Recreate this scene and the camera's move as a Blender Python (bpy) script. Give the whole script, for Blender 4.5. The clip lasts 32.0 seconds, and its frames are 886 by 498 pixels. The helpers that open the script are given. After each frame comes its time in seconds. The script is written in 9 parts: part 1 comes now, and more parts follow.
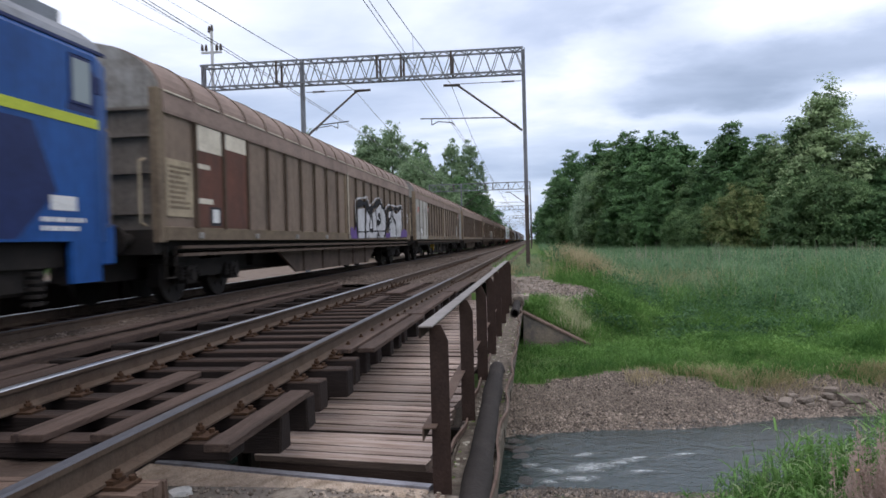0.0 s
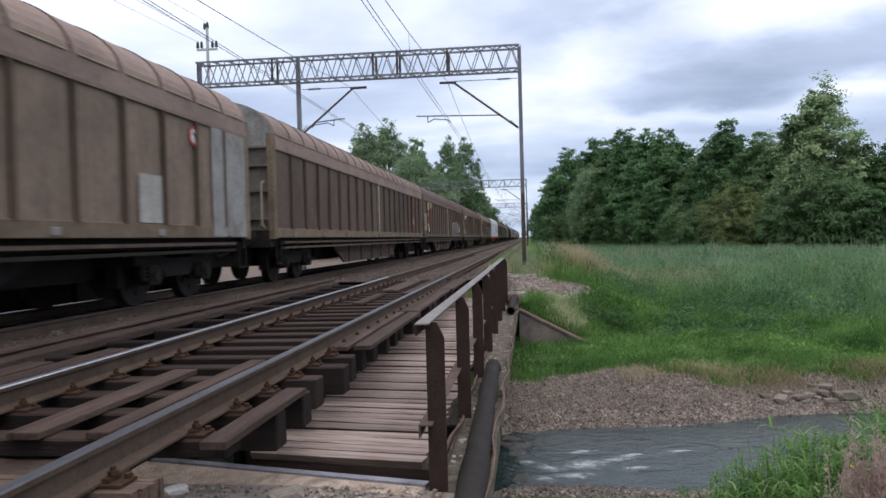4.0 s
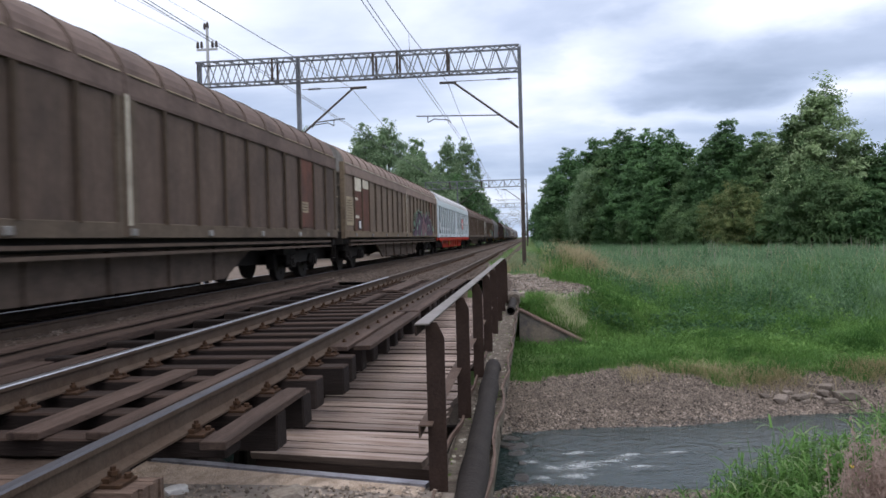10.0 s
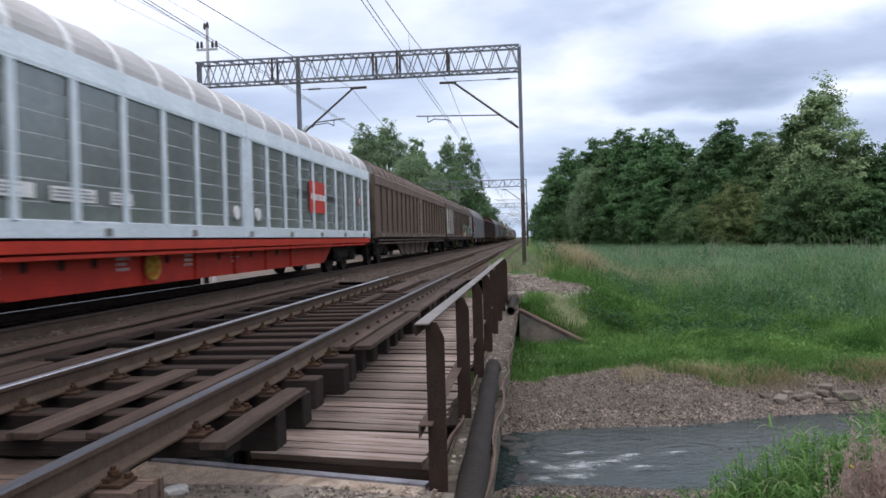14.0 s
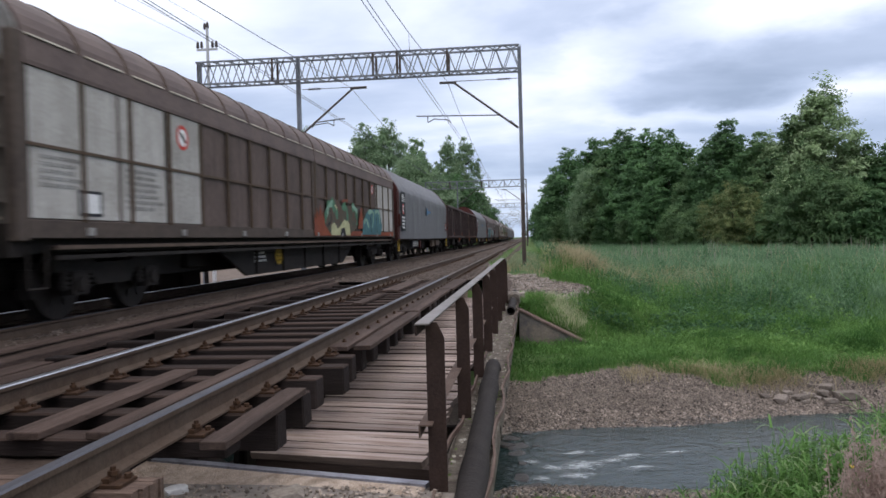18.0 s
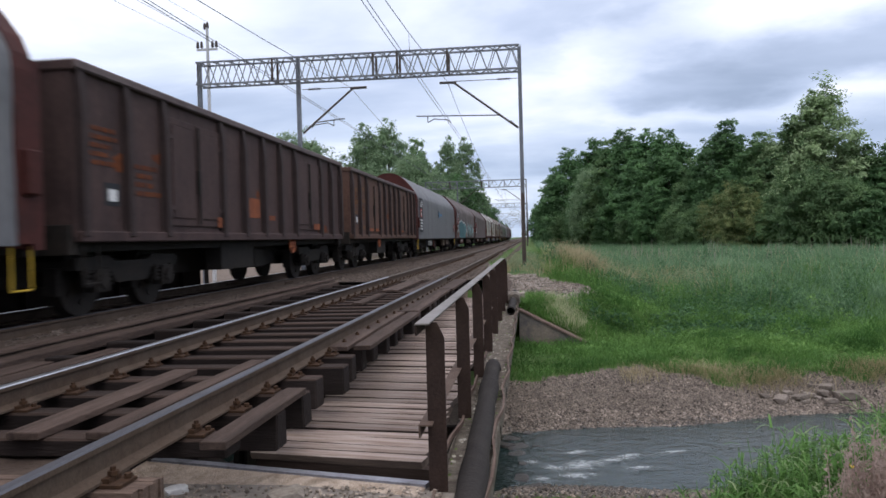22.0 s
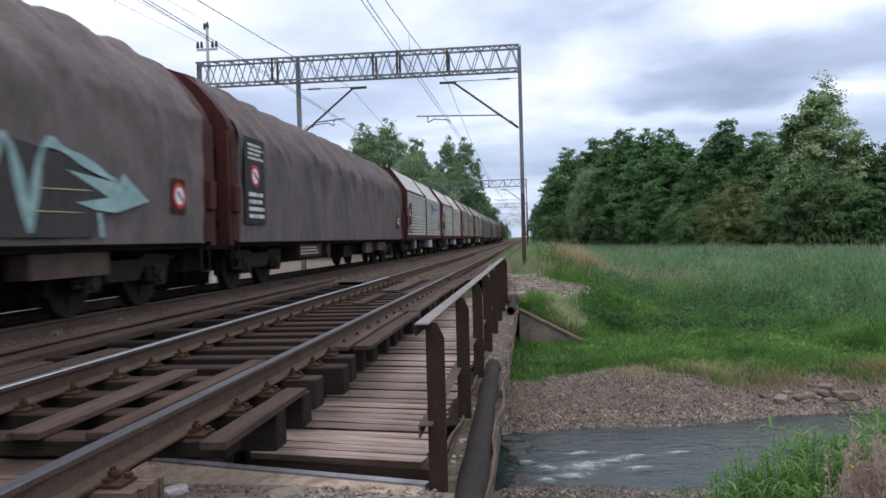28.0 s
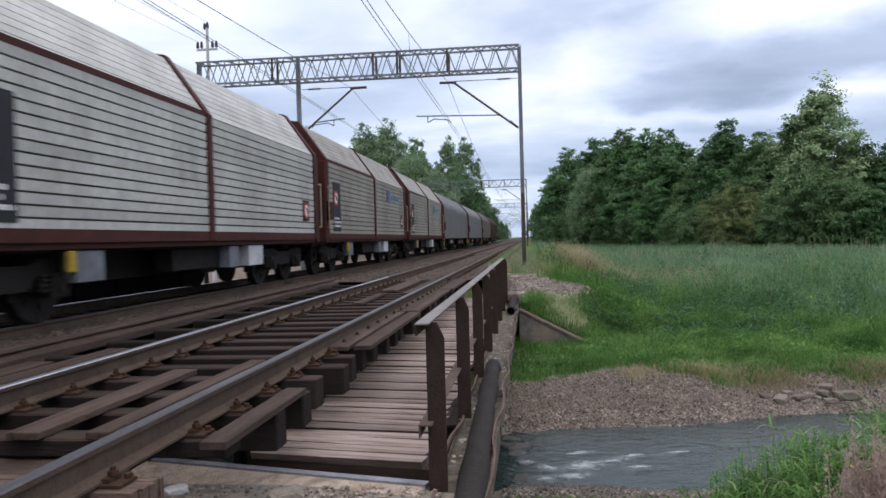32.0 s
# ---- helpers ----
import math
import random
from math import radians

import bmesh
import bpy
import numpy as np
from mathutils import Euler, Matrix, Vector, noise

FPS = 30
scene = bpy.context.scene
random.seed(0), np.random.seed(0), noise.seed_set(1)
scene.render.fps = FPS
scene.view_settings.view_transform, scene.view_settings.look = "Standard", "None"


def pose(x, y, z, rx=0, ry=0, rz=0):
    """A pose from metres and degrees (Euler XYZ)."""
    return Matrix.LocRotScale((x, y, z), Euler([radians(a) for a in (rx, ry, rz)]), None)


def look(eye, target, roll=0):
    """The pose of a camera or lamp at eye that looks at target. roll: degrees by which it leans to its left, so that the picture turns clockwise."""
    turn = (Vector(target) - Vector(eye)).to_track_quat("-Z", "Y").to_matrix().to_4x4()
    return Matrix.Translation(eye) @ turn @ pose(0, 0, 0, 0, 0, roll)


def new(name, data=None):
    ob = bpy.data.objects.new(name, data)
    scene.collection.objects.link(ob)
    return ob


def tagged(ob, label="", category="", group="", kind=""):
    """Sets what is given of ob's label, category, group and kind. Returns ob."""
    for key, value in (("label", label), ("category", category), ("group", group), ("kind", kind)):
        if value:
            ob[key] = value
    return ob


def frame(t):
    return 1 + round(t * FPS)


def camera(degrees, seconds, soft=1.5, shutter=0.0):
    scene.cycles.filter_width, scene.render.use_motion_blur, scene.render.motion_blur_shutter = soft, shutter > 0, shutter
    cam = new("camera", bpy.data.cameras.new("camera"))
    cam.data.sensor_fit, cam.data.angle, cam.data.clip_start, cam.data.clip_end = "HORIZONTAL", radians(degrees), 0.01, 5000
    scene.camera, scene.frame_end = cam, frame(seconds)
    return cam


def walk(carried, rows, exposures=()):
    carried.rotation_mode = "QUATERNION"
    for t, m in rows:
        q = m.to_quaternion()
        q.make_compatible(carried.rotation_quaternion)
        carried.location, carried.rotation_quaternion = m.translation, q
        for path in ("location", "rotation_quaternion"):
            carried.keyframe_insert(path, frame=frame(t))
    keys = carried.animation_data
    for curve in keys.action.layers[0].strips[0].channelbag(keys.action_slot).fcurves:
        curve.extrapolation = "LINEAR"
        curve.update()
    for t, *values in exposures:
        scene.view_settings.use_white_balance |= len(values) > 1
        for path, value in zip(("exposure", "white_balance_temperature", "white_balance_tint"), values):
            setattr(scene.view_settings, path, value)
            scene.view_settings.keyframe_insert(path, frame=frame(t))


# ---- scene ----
# ---------------------------------------------------------------- camera
cam = camera(61.64, 32.0, soft=1.6, shutter=0.4)
EYE = (0.0, 0.0, 0.9026)


def aim(yaw, pitch, roll=-1.531):
    """A pose of the camera at EYE: degrees to the left of the rails, above the horizon, and its lean."""
    a, b = radians(yaw), radians(pitch)
    way = Vector((-math.sin(a) * math.cos(b), math.cos(a) * math.cos(b), math.sin(b)))
    return look(EYE, Vector(EYE) + way, roll)


YAW, PITCH = 6.6297, -0.7688
walk(cam, [
    (0.0, aim(YAW + 0.29, PITCH + 0.20)),
    (0.3, aim(YAW + 0.16, PITCH + 0.21)),
    (0.5, aim(YAW + 0.07, PITCH + 0.20)),
    (0.8, aim(YAW + 0.02, PITCH + 0.14)),
    (1.0, aim(YAW + 0.01, PITCH + 0.09)),
    (1.4, aim(YAW, PITCH)),
    (2.0, aim(YAW, PITCH)),
    (16.0, aim(YAW, PITCH)),
    (32.0, aim(YAW, PITCH)),
])

# ---------------------------------------------------------------- world, sun
scene.view_settings.exposure = 0.0
world = bpy.data.worlds.new("overcast_sky")
scene.world = world
world.use_nodes = True
wn, wl = world.node_tree.nodes, world.node_tree.links
wn.clear()


def wnode(kind, **values):
    n = wn.new(kind)
    for k, v in values.items():
        n.inputs[k].default_value = v
    return n


w_out = wn.new("ShaderNodeOutputWorld")
w_bg = wnode("ShaderNodeBackground", Strength=1.08)
w_sky = wn.new("ShaderNodeTexSky")
w_sky.sky_type, w_sky.sun_disc = "NISHITA", False
w_sky.sun_elevation, w_sky.sun_rotation = radians(58), radians(140)
w_dim = wn.new("ShaderNodeVectorMath")
w_dim.operation = "SCALE"
w_dim.inputs["Scale"].default_value = 0.13
wl.new(w_sky.outputs[0], w_dim.inputs[0])
# cloud layer: directions laid out on a flat ceiling
w_tc = wn.new("ShaderNodeTexCoord")
w_sep = wn.new("ShaderNodeSeparateXYZ")
wl.new(w_tc.outputs["Generated"], w_sep.inputs[0])
w_up = wn.new("ShaderNodeMath")
w_up.operation = "MAXIMUM"
w_up.inputs[1].default_value = 0.0
wl.new(w_sep.outputs[2], w_up.inputs[0])
w_add = wn.new("ShaderNodeMath")
w_add.operation = "ADD"
w_add.inputs[1].default_value = 0.16
wl.new(w_up.outputs[0], w_add.inputs[0])
w_div = []
for axis in (0, 1):
    d = wn.new("ShaderNodeMath")
    d.operation = "DIVIDE"
    wl.new(w_sep.outputs[axis], d.inputs[0])
    wl.new(w_add.outputs[0], d.inputs[1])
    w_div.append(d)
w_com = wn.new("ShaderNodeCombineXYZ")
wl.new(w_div[0].outputs[0], w_com.inputs[0])
wl.new(w_div[1].outputs[0], w_com.inputs[1])
w_map = wn.new("ShaderNodeMapping")
w_map.inputs["Location"].default_value = (3.1, 0.4, 0.0)
w_map.inputs["Rotation"].default_value = (0, 0, radians(18))
w_map.inputs["Scale"].default_value = (0.55, 0.85, 1.0)
wl.new(w_com.outputs[0], w_map.inputs[0])
w_noise = wnode("ShaderNodeTexNoise", Scale=1.5, Detail=6.0, Roughness=0.5, Distortion=0.35)
wl.new(w_map.outputs[0], w_noise.inputs["Vector"])
w_ramp = wn.new("ShaderNodeValToRGB")
els = w_ramp.color_ramp.elements
els[0].position, els[0].color = 0.16, (0.34, 0.43, 0.60, 1)
els[1].position, els[1].color = 0.72, (1.08, 1.13, 1.22, 1)
for at, tone in ((0.36, (0.50, 0.61, 0.82, 1)), (0.54, (0.74, 0.85, 1.04, 1))):
    e = els.new(at)
    e.color = tone
# the cloud is thinner towards the west
w_thin = wnode("ShaderNodeMath")
w_thin.operation = "MULTIPLY_ADD"
w_thin.inputs[1].default_value = -0.07
wl.new(w_sep.outputs[0], w_thin.inputs[0])
wl.new(w_noise.outputs["Fac"], w_thin.inputs[2])
# the banks of cloud in the north: bearing in degrees, height, half widths, lean and thickness (+ thin and bright, - heavy and grey)
w_az = wn.new("ShaderNodeMath")
w_az.operation = "ARCTAN2"
wl.new(w_sep.outputs[0], w_az.inputs[0])
wl.new(w_sep.outputs[1], w_az.inputs[1])
w_face = wn.new("ShaderNodeCombineXYZ")
wl.new(w_az.outputs[0], w_face.inputs[0])
wl.new(w_sep.outputs[2], w_face.inputs[1])
w_curl = wnode("ShaderNodeTexNoise", Scale=9.0, Detail=5.0, Roughness=0.55)
w_flat = wn.new("ShaderNodeMapping")
w_flat.inputs["Scale"].default_value = (1.0, 2.6, 1.0)
wl.new(w_face.outputs[0], w_flat.inputs[0])
wl.new(w_flat.outputs[0], w_curl.inputs["Vector"])
w_bend = wn.new("ShaderNodeVectorMath")
w_bend.operation = "MULTIPLY_ADD"
w_bend.inputs[1].default_value = (0.16, 0.055, 0.0)
wl.new(w_curl.outputs["Color"], w_bend.inputs[0])
wl.new(w_face.outputs[0], w_bend.inputs[2])
w_last = w_thin.outputs[0]
for bearing, high, wide, tall, lean, thick in (
        (10.5, 0.182, 13, 0.070, -2, -0.19), (21, 0.202, 15, 0.065, 4, -0.20), (15, 0.172, 12, 0.045, 3, -0.07), (2.5, 0.275, 14, 0.060, 0, -0.17), (-8, 0.245, 14, 0.075, 0, -0.11),
        (27, 0.215, 8, 0.06, 0, -0.10), (-1, 0.125, 15, 0.050, 0, -0.12), (17, 0.115, 16, 0.035, 0, -0.08), (-16, 0.17, 12, 0.04, 0, -0.08), (6.5, 0.230, 8, 0.065, 10, 0.17), (16.5, 0.268, 13, 0.060, -4, 0.22),
        (9, 0.149, 10, 0.022, -2, 0.20), (20, 0.157, 10, 0.036, 6, 0.20), (26, 0.150, 7, 0.045, 0, 0.12), (-24, 0.255, 12, 0.080, 0, 0.08), (0, 0.055, 9, 0.050, 0, 0.06)):
    w_at = wn.new("ShaderNodeMapping")
    w_at.vector_type = "TEXTURE"
    w_at.inputs["Location"].default_value = (radians(bearing) + 0.08, high + 0.0275, 0.25)
    w_at.inputs["Rotation"].default_value = (0, 0, radians(lean))
    w_at.inputs["Scale"].default_value = (radians(wide), tall, 1.0)
    w_flatten = wn.new("ShaderNodeVectorMath")
    w_flatten.operation = "MULTIPLY"
    w_flatten.inputs[1].default_value = (1, 1, 0)
    w_ball = wn.new("ShaderNodeTexGradient")
    w_ball.gradient_type = "SPHERICAL"
    w_soft = wnode("ShaderNodeMapRange")
    w_soft.interpolation_type = "SMOOTHSTEP"
    w_soft.inputs["To Max"].default_value = thick
    w_sum = wn.new("ShaderNodeMath")
    wl.new(w_bend.outputs[0], w_at.inputs[0])
    wl.new(w_at.outputs[0], w_flatten.inputs[0])
    wl.new(w_flatten.outputs[0], w_ball.inputs[0])
    wl.new(w_ball.outputs["Fac"], w_soft.inputs["Value"])
    wl.new(w_last, w_sum.inputs[0])
    wl.new(w_soft.outputs["Result"], w_sum.inputs[1])
    w_last = w_sum.outputs[0]
wl.new(w_last, w_ramp.inputs[0])
w_mix = wn.new("ShaderNodeMix")
w_mix.data_type = "RGBA"
w_mix.inputs["Factor"].default_value = 0.88
wl.new(w_dim.outputs[0], w_mix.inputs["A"])
wl.new(w_ramp.outputs[0], w_mix.inputs["B"])
# an overcast sky grows brighter and whiter towards the zenith
w_rise = wn.new("ShaderNodeVectorMath")
w_rise.operation = "MULTIPLY_ADD"
w_rise.inputs[1].default_value, w_rise.inputs[2].default_value = (1.75, 1.33, 0.95), (0.755, 0.79, 0.86)
wl.new(w_up.outputs[0], w_rise.inputs[0])
w_high = wn.new("ShaderNodeVectorMath")
w_high.operation = "MULTIPLY"
wl.new(w_mix.outputs["Result"], w_high.inputs[0])
wl.new(w_rise.outputs[0], w_high.inputs[1])
wl.new(w_high.outputs[0], w_bg.inputs["Color"])
wl.new(w_bg.outputs[0], w_out.inputs[0])

sun_data = bpy.data.lights.new("sun", "SUN")
sun_data.energy, sun_data.angle, sun_data.color = 0.65, radians(30), (1.0, 0.95, 0.88)
sun = new("sun", sun_data)
sun.matrix_world = look((0, 0, 60), (-13, 15, 28))
# ---------------------------------------------------------------- materials


def paint(name, base, other=None, dirt=None, rough=0.8, metal=0.0, grain=30.0, wear=3.0, amount=0.5, bump=0.15,
          stretch=(1, 1, 1), spread=0.0, streak=0.0, spec=0.14, island=0.0):
    """A weathered surface: base varied towards other at a coarse scale and towards dirt in patches, with fine grain and relief.
    streak: how far dirt runs down as vertical streaks; spread: how far objects differ; island: how far loose pieces of one mesh differ."""
    m = bpy.data.materials.new(name)
    m.use_nodes = True
    n, l = m.node_tree.nodes, m.node_tree.links
    b = n["Principled BSDF"]
    b.inputs["Roughness"].default_value = rough
    b.inputs["Metallic"].default_value = metal
    b.inputs["Specular IOR Level"].default_value = spec
    other = other or tuple(c * 0.75 for c in base)
    dirt = dirt or tuple(c * 0.5 for c in base)
    tc = n.new("ShaderNodeTexCoord")
    mp = n.new("ShaderNodeMapping")
    mp.inputs["Scale"].default_value = stretch
    l.new(tc.outputs["Object"], mp.inputs[0])

    def noise_tex(scale, detail, source, rough_=0.6):
        t = n.new("ShaderNodeTexNoise")
        t.inputs["Scale"].default_value, t.inputs["Detail"].default_value = scale, detail
        t.inputs["Roughness"].default_value = rough_
        l.new(source, t.inputs["Vector"])
        return t.outputs["Fac"]

    def ramp(fac, lo, hi):
        r = n.new("ShaderNodeMapRange")
        r.inputs["From Min"].default_value, r.inputs["From Max"].default_value = lo, hi
        l.new(fac, r.inputs["Value"])
        return r.outputs["Result"]

    def mix(fac, a, c, how="MIX"):
        x = n.new("ShaderNodeMix")
        x.data_type, x.blend_type = "RGBA", how
        for key, v in (("Factor", fac), ("A", a), ("B", c)):
            s = x.inputs[key]
            if isinstance(v, (int, float)):
                s.default_value = v
            elif isinstance(v, tuple):
                s.default_value = (*v, 1)
            else:
                l.new(v, s)
        return x.outputs["Result"]

    coarse = noise_tex(wear, 5, mp.outputs[0])
    fine = noise_tex(grain, 4, mp.outputs[0])
    col = mix(ramp(coarse, 0.35, 0.65), base, other)
    patch = noise_tex(wear * 0.45 + 0.1, 8, mp.outputs[0], 0.7)
    hi = 0.5 + 0.3 * (1 - amount)
    col = mix(ramp(patch, hi - 0.12, hi + 0.16), col, dirt)
    if streak:
        sm = n.new("ShaderNodeMapping")
        sm.inputs["Scale"].default_value = (9.0, 9.0, 0.35)
        l.new(tc.outputs["Object"], sm.inputs[0])
        run = noise_tex(1.6, 4, sm.outputs[0])
        s = n.new("ShaderNodeMath")
        s.operation = "MULTIPLY"
        s.inputs[1].default_value = streak
        l.new(ramp(run, 0.45, 0.75), s.inputs[0])
        col = mix(s.outputs[0], col, dirt)
    g = n.new("ShaderNodeMapRange")
    g.inputs["From Min"].default_value, g.inputs["From Max"].default_value = 0.25, 0.75
    g.inputs["To Min"].default_value, g.inputs["To Max"].default_value = 0.78, 1.2
    l.new(fine, g.inputs["Value"])
    vm = n.new("ShaderNodeVectorMath")
    vm.operation = "SCALE"
    l.new(col, vm.inputs[0])
    l.new(g.outputs["Result"], vm.inputs["Scale"])
    last = vm.outputs[0]
    for value, node, out in ((spread, "ShaderNodeObjectInfo", "Random"), (island, "ShaderNodeNewGeometry", "Random Per Island")):
        if value:
            oi = n.new(node)
            rr = n.new("ShaderNodeMapRange")
            rr.inputs["To Min"].default_value, rr.inputs["To Max"].default_value = 1 - value, 1 + value
            l.new(oi.outputs[out], rr.inputs["Value"])
            v2 = n.new("ShaderNodeVectorMath")
            v2.operation = "SCALE"
            l.new(last, v2.inputs[0])
            l.new(rr.outputs["Result"], v2.inputs["Scale"])
            last = v2.outputs[0]
    l.new(last, b.inputs["Base Color"])
    if bump:
        bp = n.new("ShaderNodeBump")
        bp.inputs["Strength"].default_value, bp.inputs["Distance"].default_value = bump, 0.02
        l.new(fine, bp.inputs["Height"])
        l.new(bp.outputs[0], b.inputs["Normal"])
    return m


def leafy(name, dark, light, island=0.45, spread=0.15, through_light=0.4, patch=0.7):
    """Leaves or blades: colour varies from piece to piece and from plant to plant; some light passes through."""
    m = bpy.data.materials.new(name)
    m.use_nodes = True
    n, l = m.node_tree.nodes, m.node_tree.links
    b = n["Principled BSDF"]
    b.inputs["Roughness"].default_value = 0.65
    b.inputs["Specular IOR Level"].default_value = 0.25
    geo, info, tc = n.new("ShaderNodeNewGeometry"), n.new("ShaderNodeObjectInfo"), n.new("ShaderNodeTexCoord")
    nz = n.new("ShaderNodeTexNoise")
    nz.inputs["Scale"].default_value, nz.inputs["Detail"].default_value, nz.inputs["Roughness"].default_value = patch, 6, 0.7
    l.new(tc.outputs["Object"], nz.inputs["Vector"])
    mx = n.new("ShaderNodeMix")
    mx.data_type = "RGBA"
    mx.inputs["A"].default_value, mx.inputs["B"].default_value = (*dark, 1), (*light, 1)
    ad = n.new("ShaderNodeMath")
    ad.operation = "MULTIPLY_ADD"
    ad.inputs[1].default_value, ad.inputs[2].default_value = island, 0.25 - island / 2
    ad2 = n.new("ShaderNodeMath")
    ad2.operation = "ADD"
    l.new(geo.outputs["Random Per Island"], ad.inputs[0])
    nr = n.new("ShaderNodeMapRange")
    nr.inputs["From Min"].default_value, nr.inputs["From Max"].default_value = 0.35, 0.65
    nr.inputs["To Min"].default_value, nr.inputs["To Max"].default_value = -0.45, 0.75
    l.new(nz.outputs["Fac"], nr.inputs["Value"])
    l.new(ad.outputs[0], ad2.inputs[0])
    l.new(nr.outputs["Result"], ad2.inputs[1])
    l.new(ad2.outputs[0], mx.inputs["Factor"])
    rr = n.new("ShaderNodeMapRange")
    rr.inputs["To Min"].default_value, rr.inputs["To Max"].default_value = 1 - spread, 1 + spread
    l.new(info.outputs["Random"], rr.inputs["Value"])
    vm = n.new("ShaderNodeVectorMath")
    vm.operation = "SCALE"
    l.new(mx.outputs["Result"], vm.inputs[0])
    l.new(rr.outputs["Result"], vm.inputs["Scale"])
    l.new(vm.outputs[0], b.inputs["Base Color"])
    tr = n.new("ShaderNodeBsdfTranslucent")
    l.new(vm.outputs[0], tr.inputs["Color"])
    ms = n.new("ShaderNodeMixShader")
    ms.inputs[0].default_value = through_light
    l.new(b.outputs[0], ms.inputs[1])
    l.new(tr.outputs[0], ms.inputs[2])
    l.new(ms.outputs[0], n["Material Output"].inputs["Surface"])
    return m


M = {}
M["rail_side"] = paint("rusty_rail", (0.098, 0.073, 0.056), (0.073, 0.050, 0.037), (0.044, 0.032, 0.026), 0.75, 0.2, 60, 4)
M["rail_top"] = paint("polished_rail_head", (0.42, 0.44, 0.48), (0.34, 0.35, 0.38), (0.2, 0.18, 0.16), 0.32, 0.9, 80, 3, 0.25, 0.03, (1, 0.15, 1))
M["rail_dull"] = paint("dull_rail_head", (0.104, 0.106, 0.124), (0.072, 0.072, 0.080), (0.040, 0.030, 0.026), 0.5, 0.6, 80, 3, 0.4, 0.03, (1, 0.15, 1))
M["rail_brown"] = paint("brown_rail_head", (0.105, 0.085, 0.074), (0.080, 0.064, 0.055), (0.045, 0.034, 0.028), 0.6, 0.3, 80, 3, 0.4, 0.03, (1, 0.15, 1))
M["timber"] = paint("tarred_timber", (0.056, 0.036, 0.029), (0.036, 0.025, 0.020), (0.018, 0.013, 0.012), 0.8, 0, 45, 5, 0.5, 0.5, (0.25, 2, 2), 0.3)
# side faces: shade painted in as a darker copy of the timber colour
M["timber_shaded"] = paint("shaded_tarred_timber_side", (0.028, 0.021, 0.019), (0.020, 0.015, 0.014), (0.012, 0.010, 0.009), 0.8, 0, 45, 5, 0.5, 0.5, (0.25, 2, 2), 0.3)
M["sleeper_worn"] = paint("split_grey_brown_sleeper", (0.135, 0.095, 0.075), (0.090, 0.062, 0.049), (0.042, 0.030, 0.025), 0.85, 0, 45, 5, 0.5, 0.7, (0.25, 2.4, 2), 0.2)
M["timber_y"] = paint("weathered_guard_timber", (0.090, 0.063, 0.052), (0.052, 0.036, 0.030), (0.024, 0.018, 0.016), 0.8, 0, 55, 6, 0.55, 0.9, (2.6, 0.2, 2), 0.3)
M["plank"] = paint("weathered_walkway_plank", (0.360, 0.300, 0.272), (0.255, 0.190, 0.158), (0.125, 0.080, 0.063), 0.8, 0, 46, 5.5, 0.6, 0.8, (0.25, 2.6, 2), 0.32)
# plank sides: the shade of the gaps put into a darker wood colour
M["plank_edge"] = paint("shaded_plank_edge", (0.075, 0.056, 0.045), (0.050, 0.037, 0.030), (0.030, 0.023, 0.019), 0.9, 0, 40, 5, 0.5, 0.5, (0.3, 2.4, 2), 0.3)
M["rust"] = paint("brown_rusted_steel", (0.05, 0.032, 0.026), (0.036, 0.024, 0.021), (0.085, 0.045, 0.028), 0.7, 0.2, 50, 4, 0.3, 0.25)
M["rust_light"] = paint("orange_rust_fastener", (0.065, 0.036, 0.021), (0.040, 0.023, 0.015), (0.019, 0.013, 0.010), 0.85, 0.1, 60, 10, 0.5, 0.3)
M["mid_rail"] = paint("rust_brown_angle_iron", (0.12, 0.085, 0.068), (0.09, 0.06, 0.048), (0.05, 0.034, 0.028), 0.7, 0.2, 50, 4, 0.4, 0.2)
M["handrail"] = paint("worn_handrail", (0.24, 0.22, 0.21), (0.15, 0.13, 0.12), (0.06, 0.045, 0.04), 0.5, 0.4, 50, 4, 0.4, 0.1)
M["girder"] = paint("dark_bridge_girder", (0.022, 0.019, 0.018), (0.03, 0.022, 0.02), (0.012, 0.011, 0.011), 0.75, 0.1, 30, 2)
M["pipe"] = paint("brown_black_bitumen_pipe", (0.036, 0.031, 0.029), (0.023, 0.020, 0.019), (0.065, 0.055, 0.049), 0.85, 0, 30, 4, 0.42, 0.5)
M["lichen"] = paint("lichen_covered_concrete", (0.205, 0.178, 0.150), (0.090, 0.073, 0.060), (0.27, 0.25, 0.21), 0.9, 0, 60, 9, 0.45, 1.2)
M["lichen_white"] = paint("pale_lichen", (0.48, 0.46, 0.4), (0.36, 0.34, 0.28), (0.25, 0.24, 0.18), 0.95, 0, 60, 9, 0.4, 0.6, island=0.3)
M["moss"] = paint("green_moss", (0.13, 0.19, 0.05), (0.09, 0.13, 0.04), (0.2, 0.24, 0.09), 0.95, 0, 60, 9, 0.4, 0.8, island=0.4)
M["edge"] = paint("rusty_edge_strip", (0.16, 0.115, 0.095), (0.1, 0.07, 0.058), (0.2, 0.17, 0.15), 0.8, 0.1, 30, 4, 0.4, 0.3)
M["rough_concrete"] = paint("crumbling_brown_concrete", (0.66, 0.55, 0.46), (0.45, 0.35, 0.27), (0.21, 0.165, 0.12), 0.95, 0, 70, 9, 0.5, 1.4)
M["wall_stained"] = paint("dark_stained_concrete", (0.230, 0.190, 0.152), (0.120, 0.106, 0.098), (0.050, 0.060, 0.082), 0.9, 0, 20, 1.8, 0.75, 0.4)
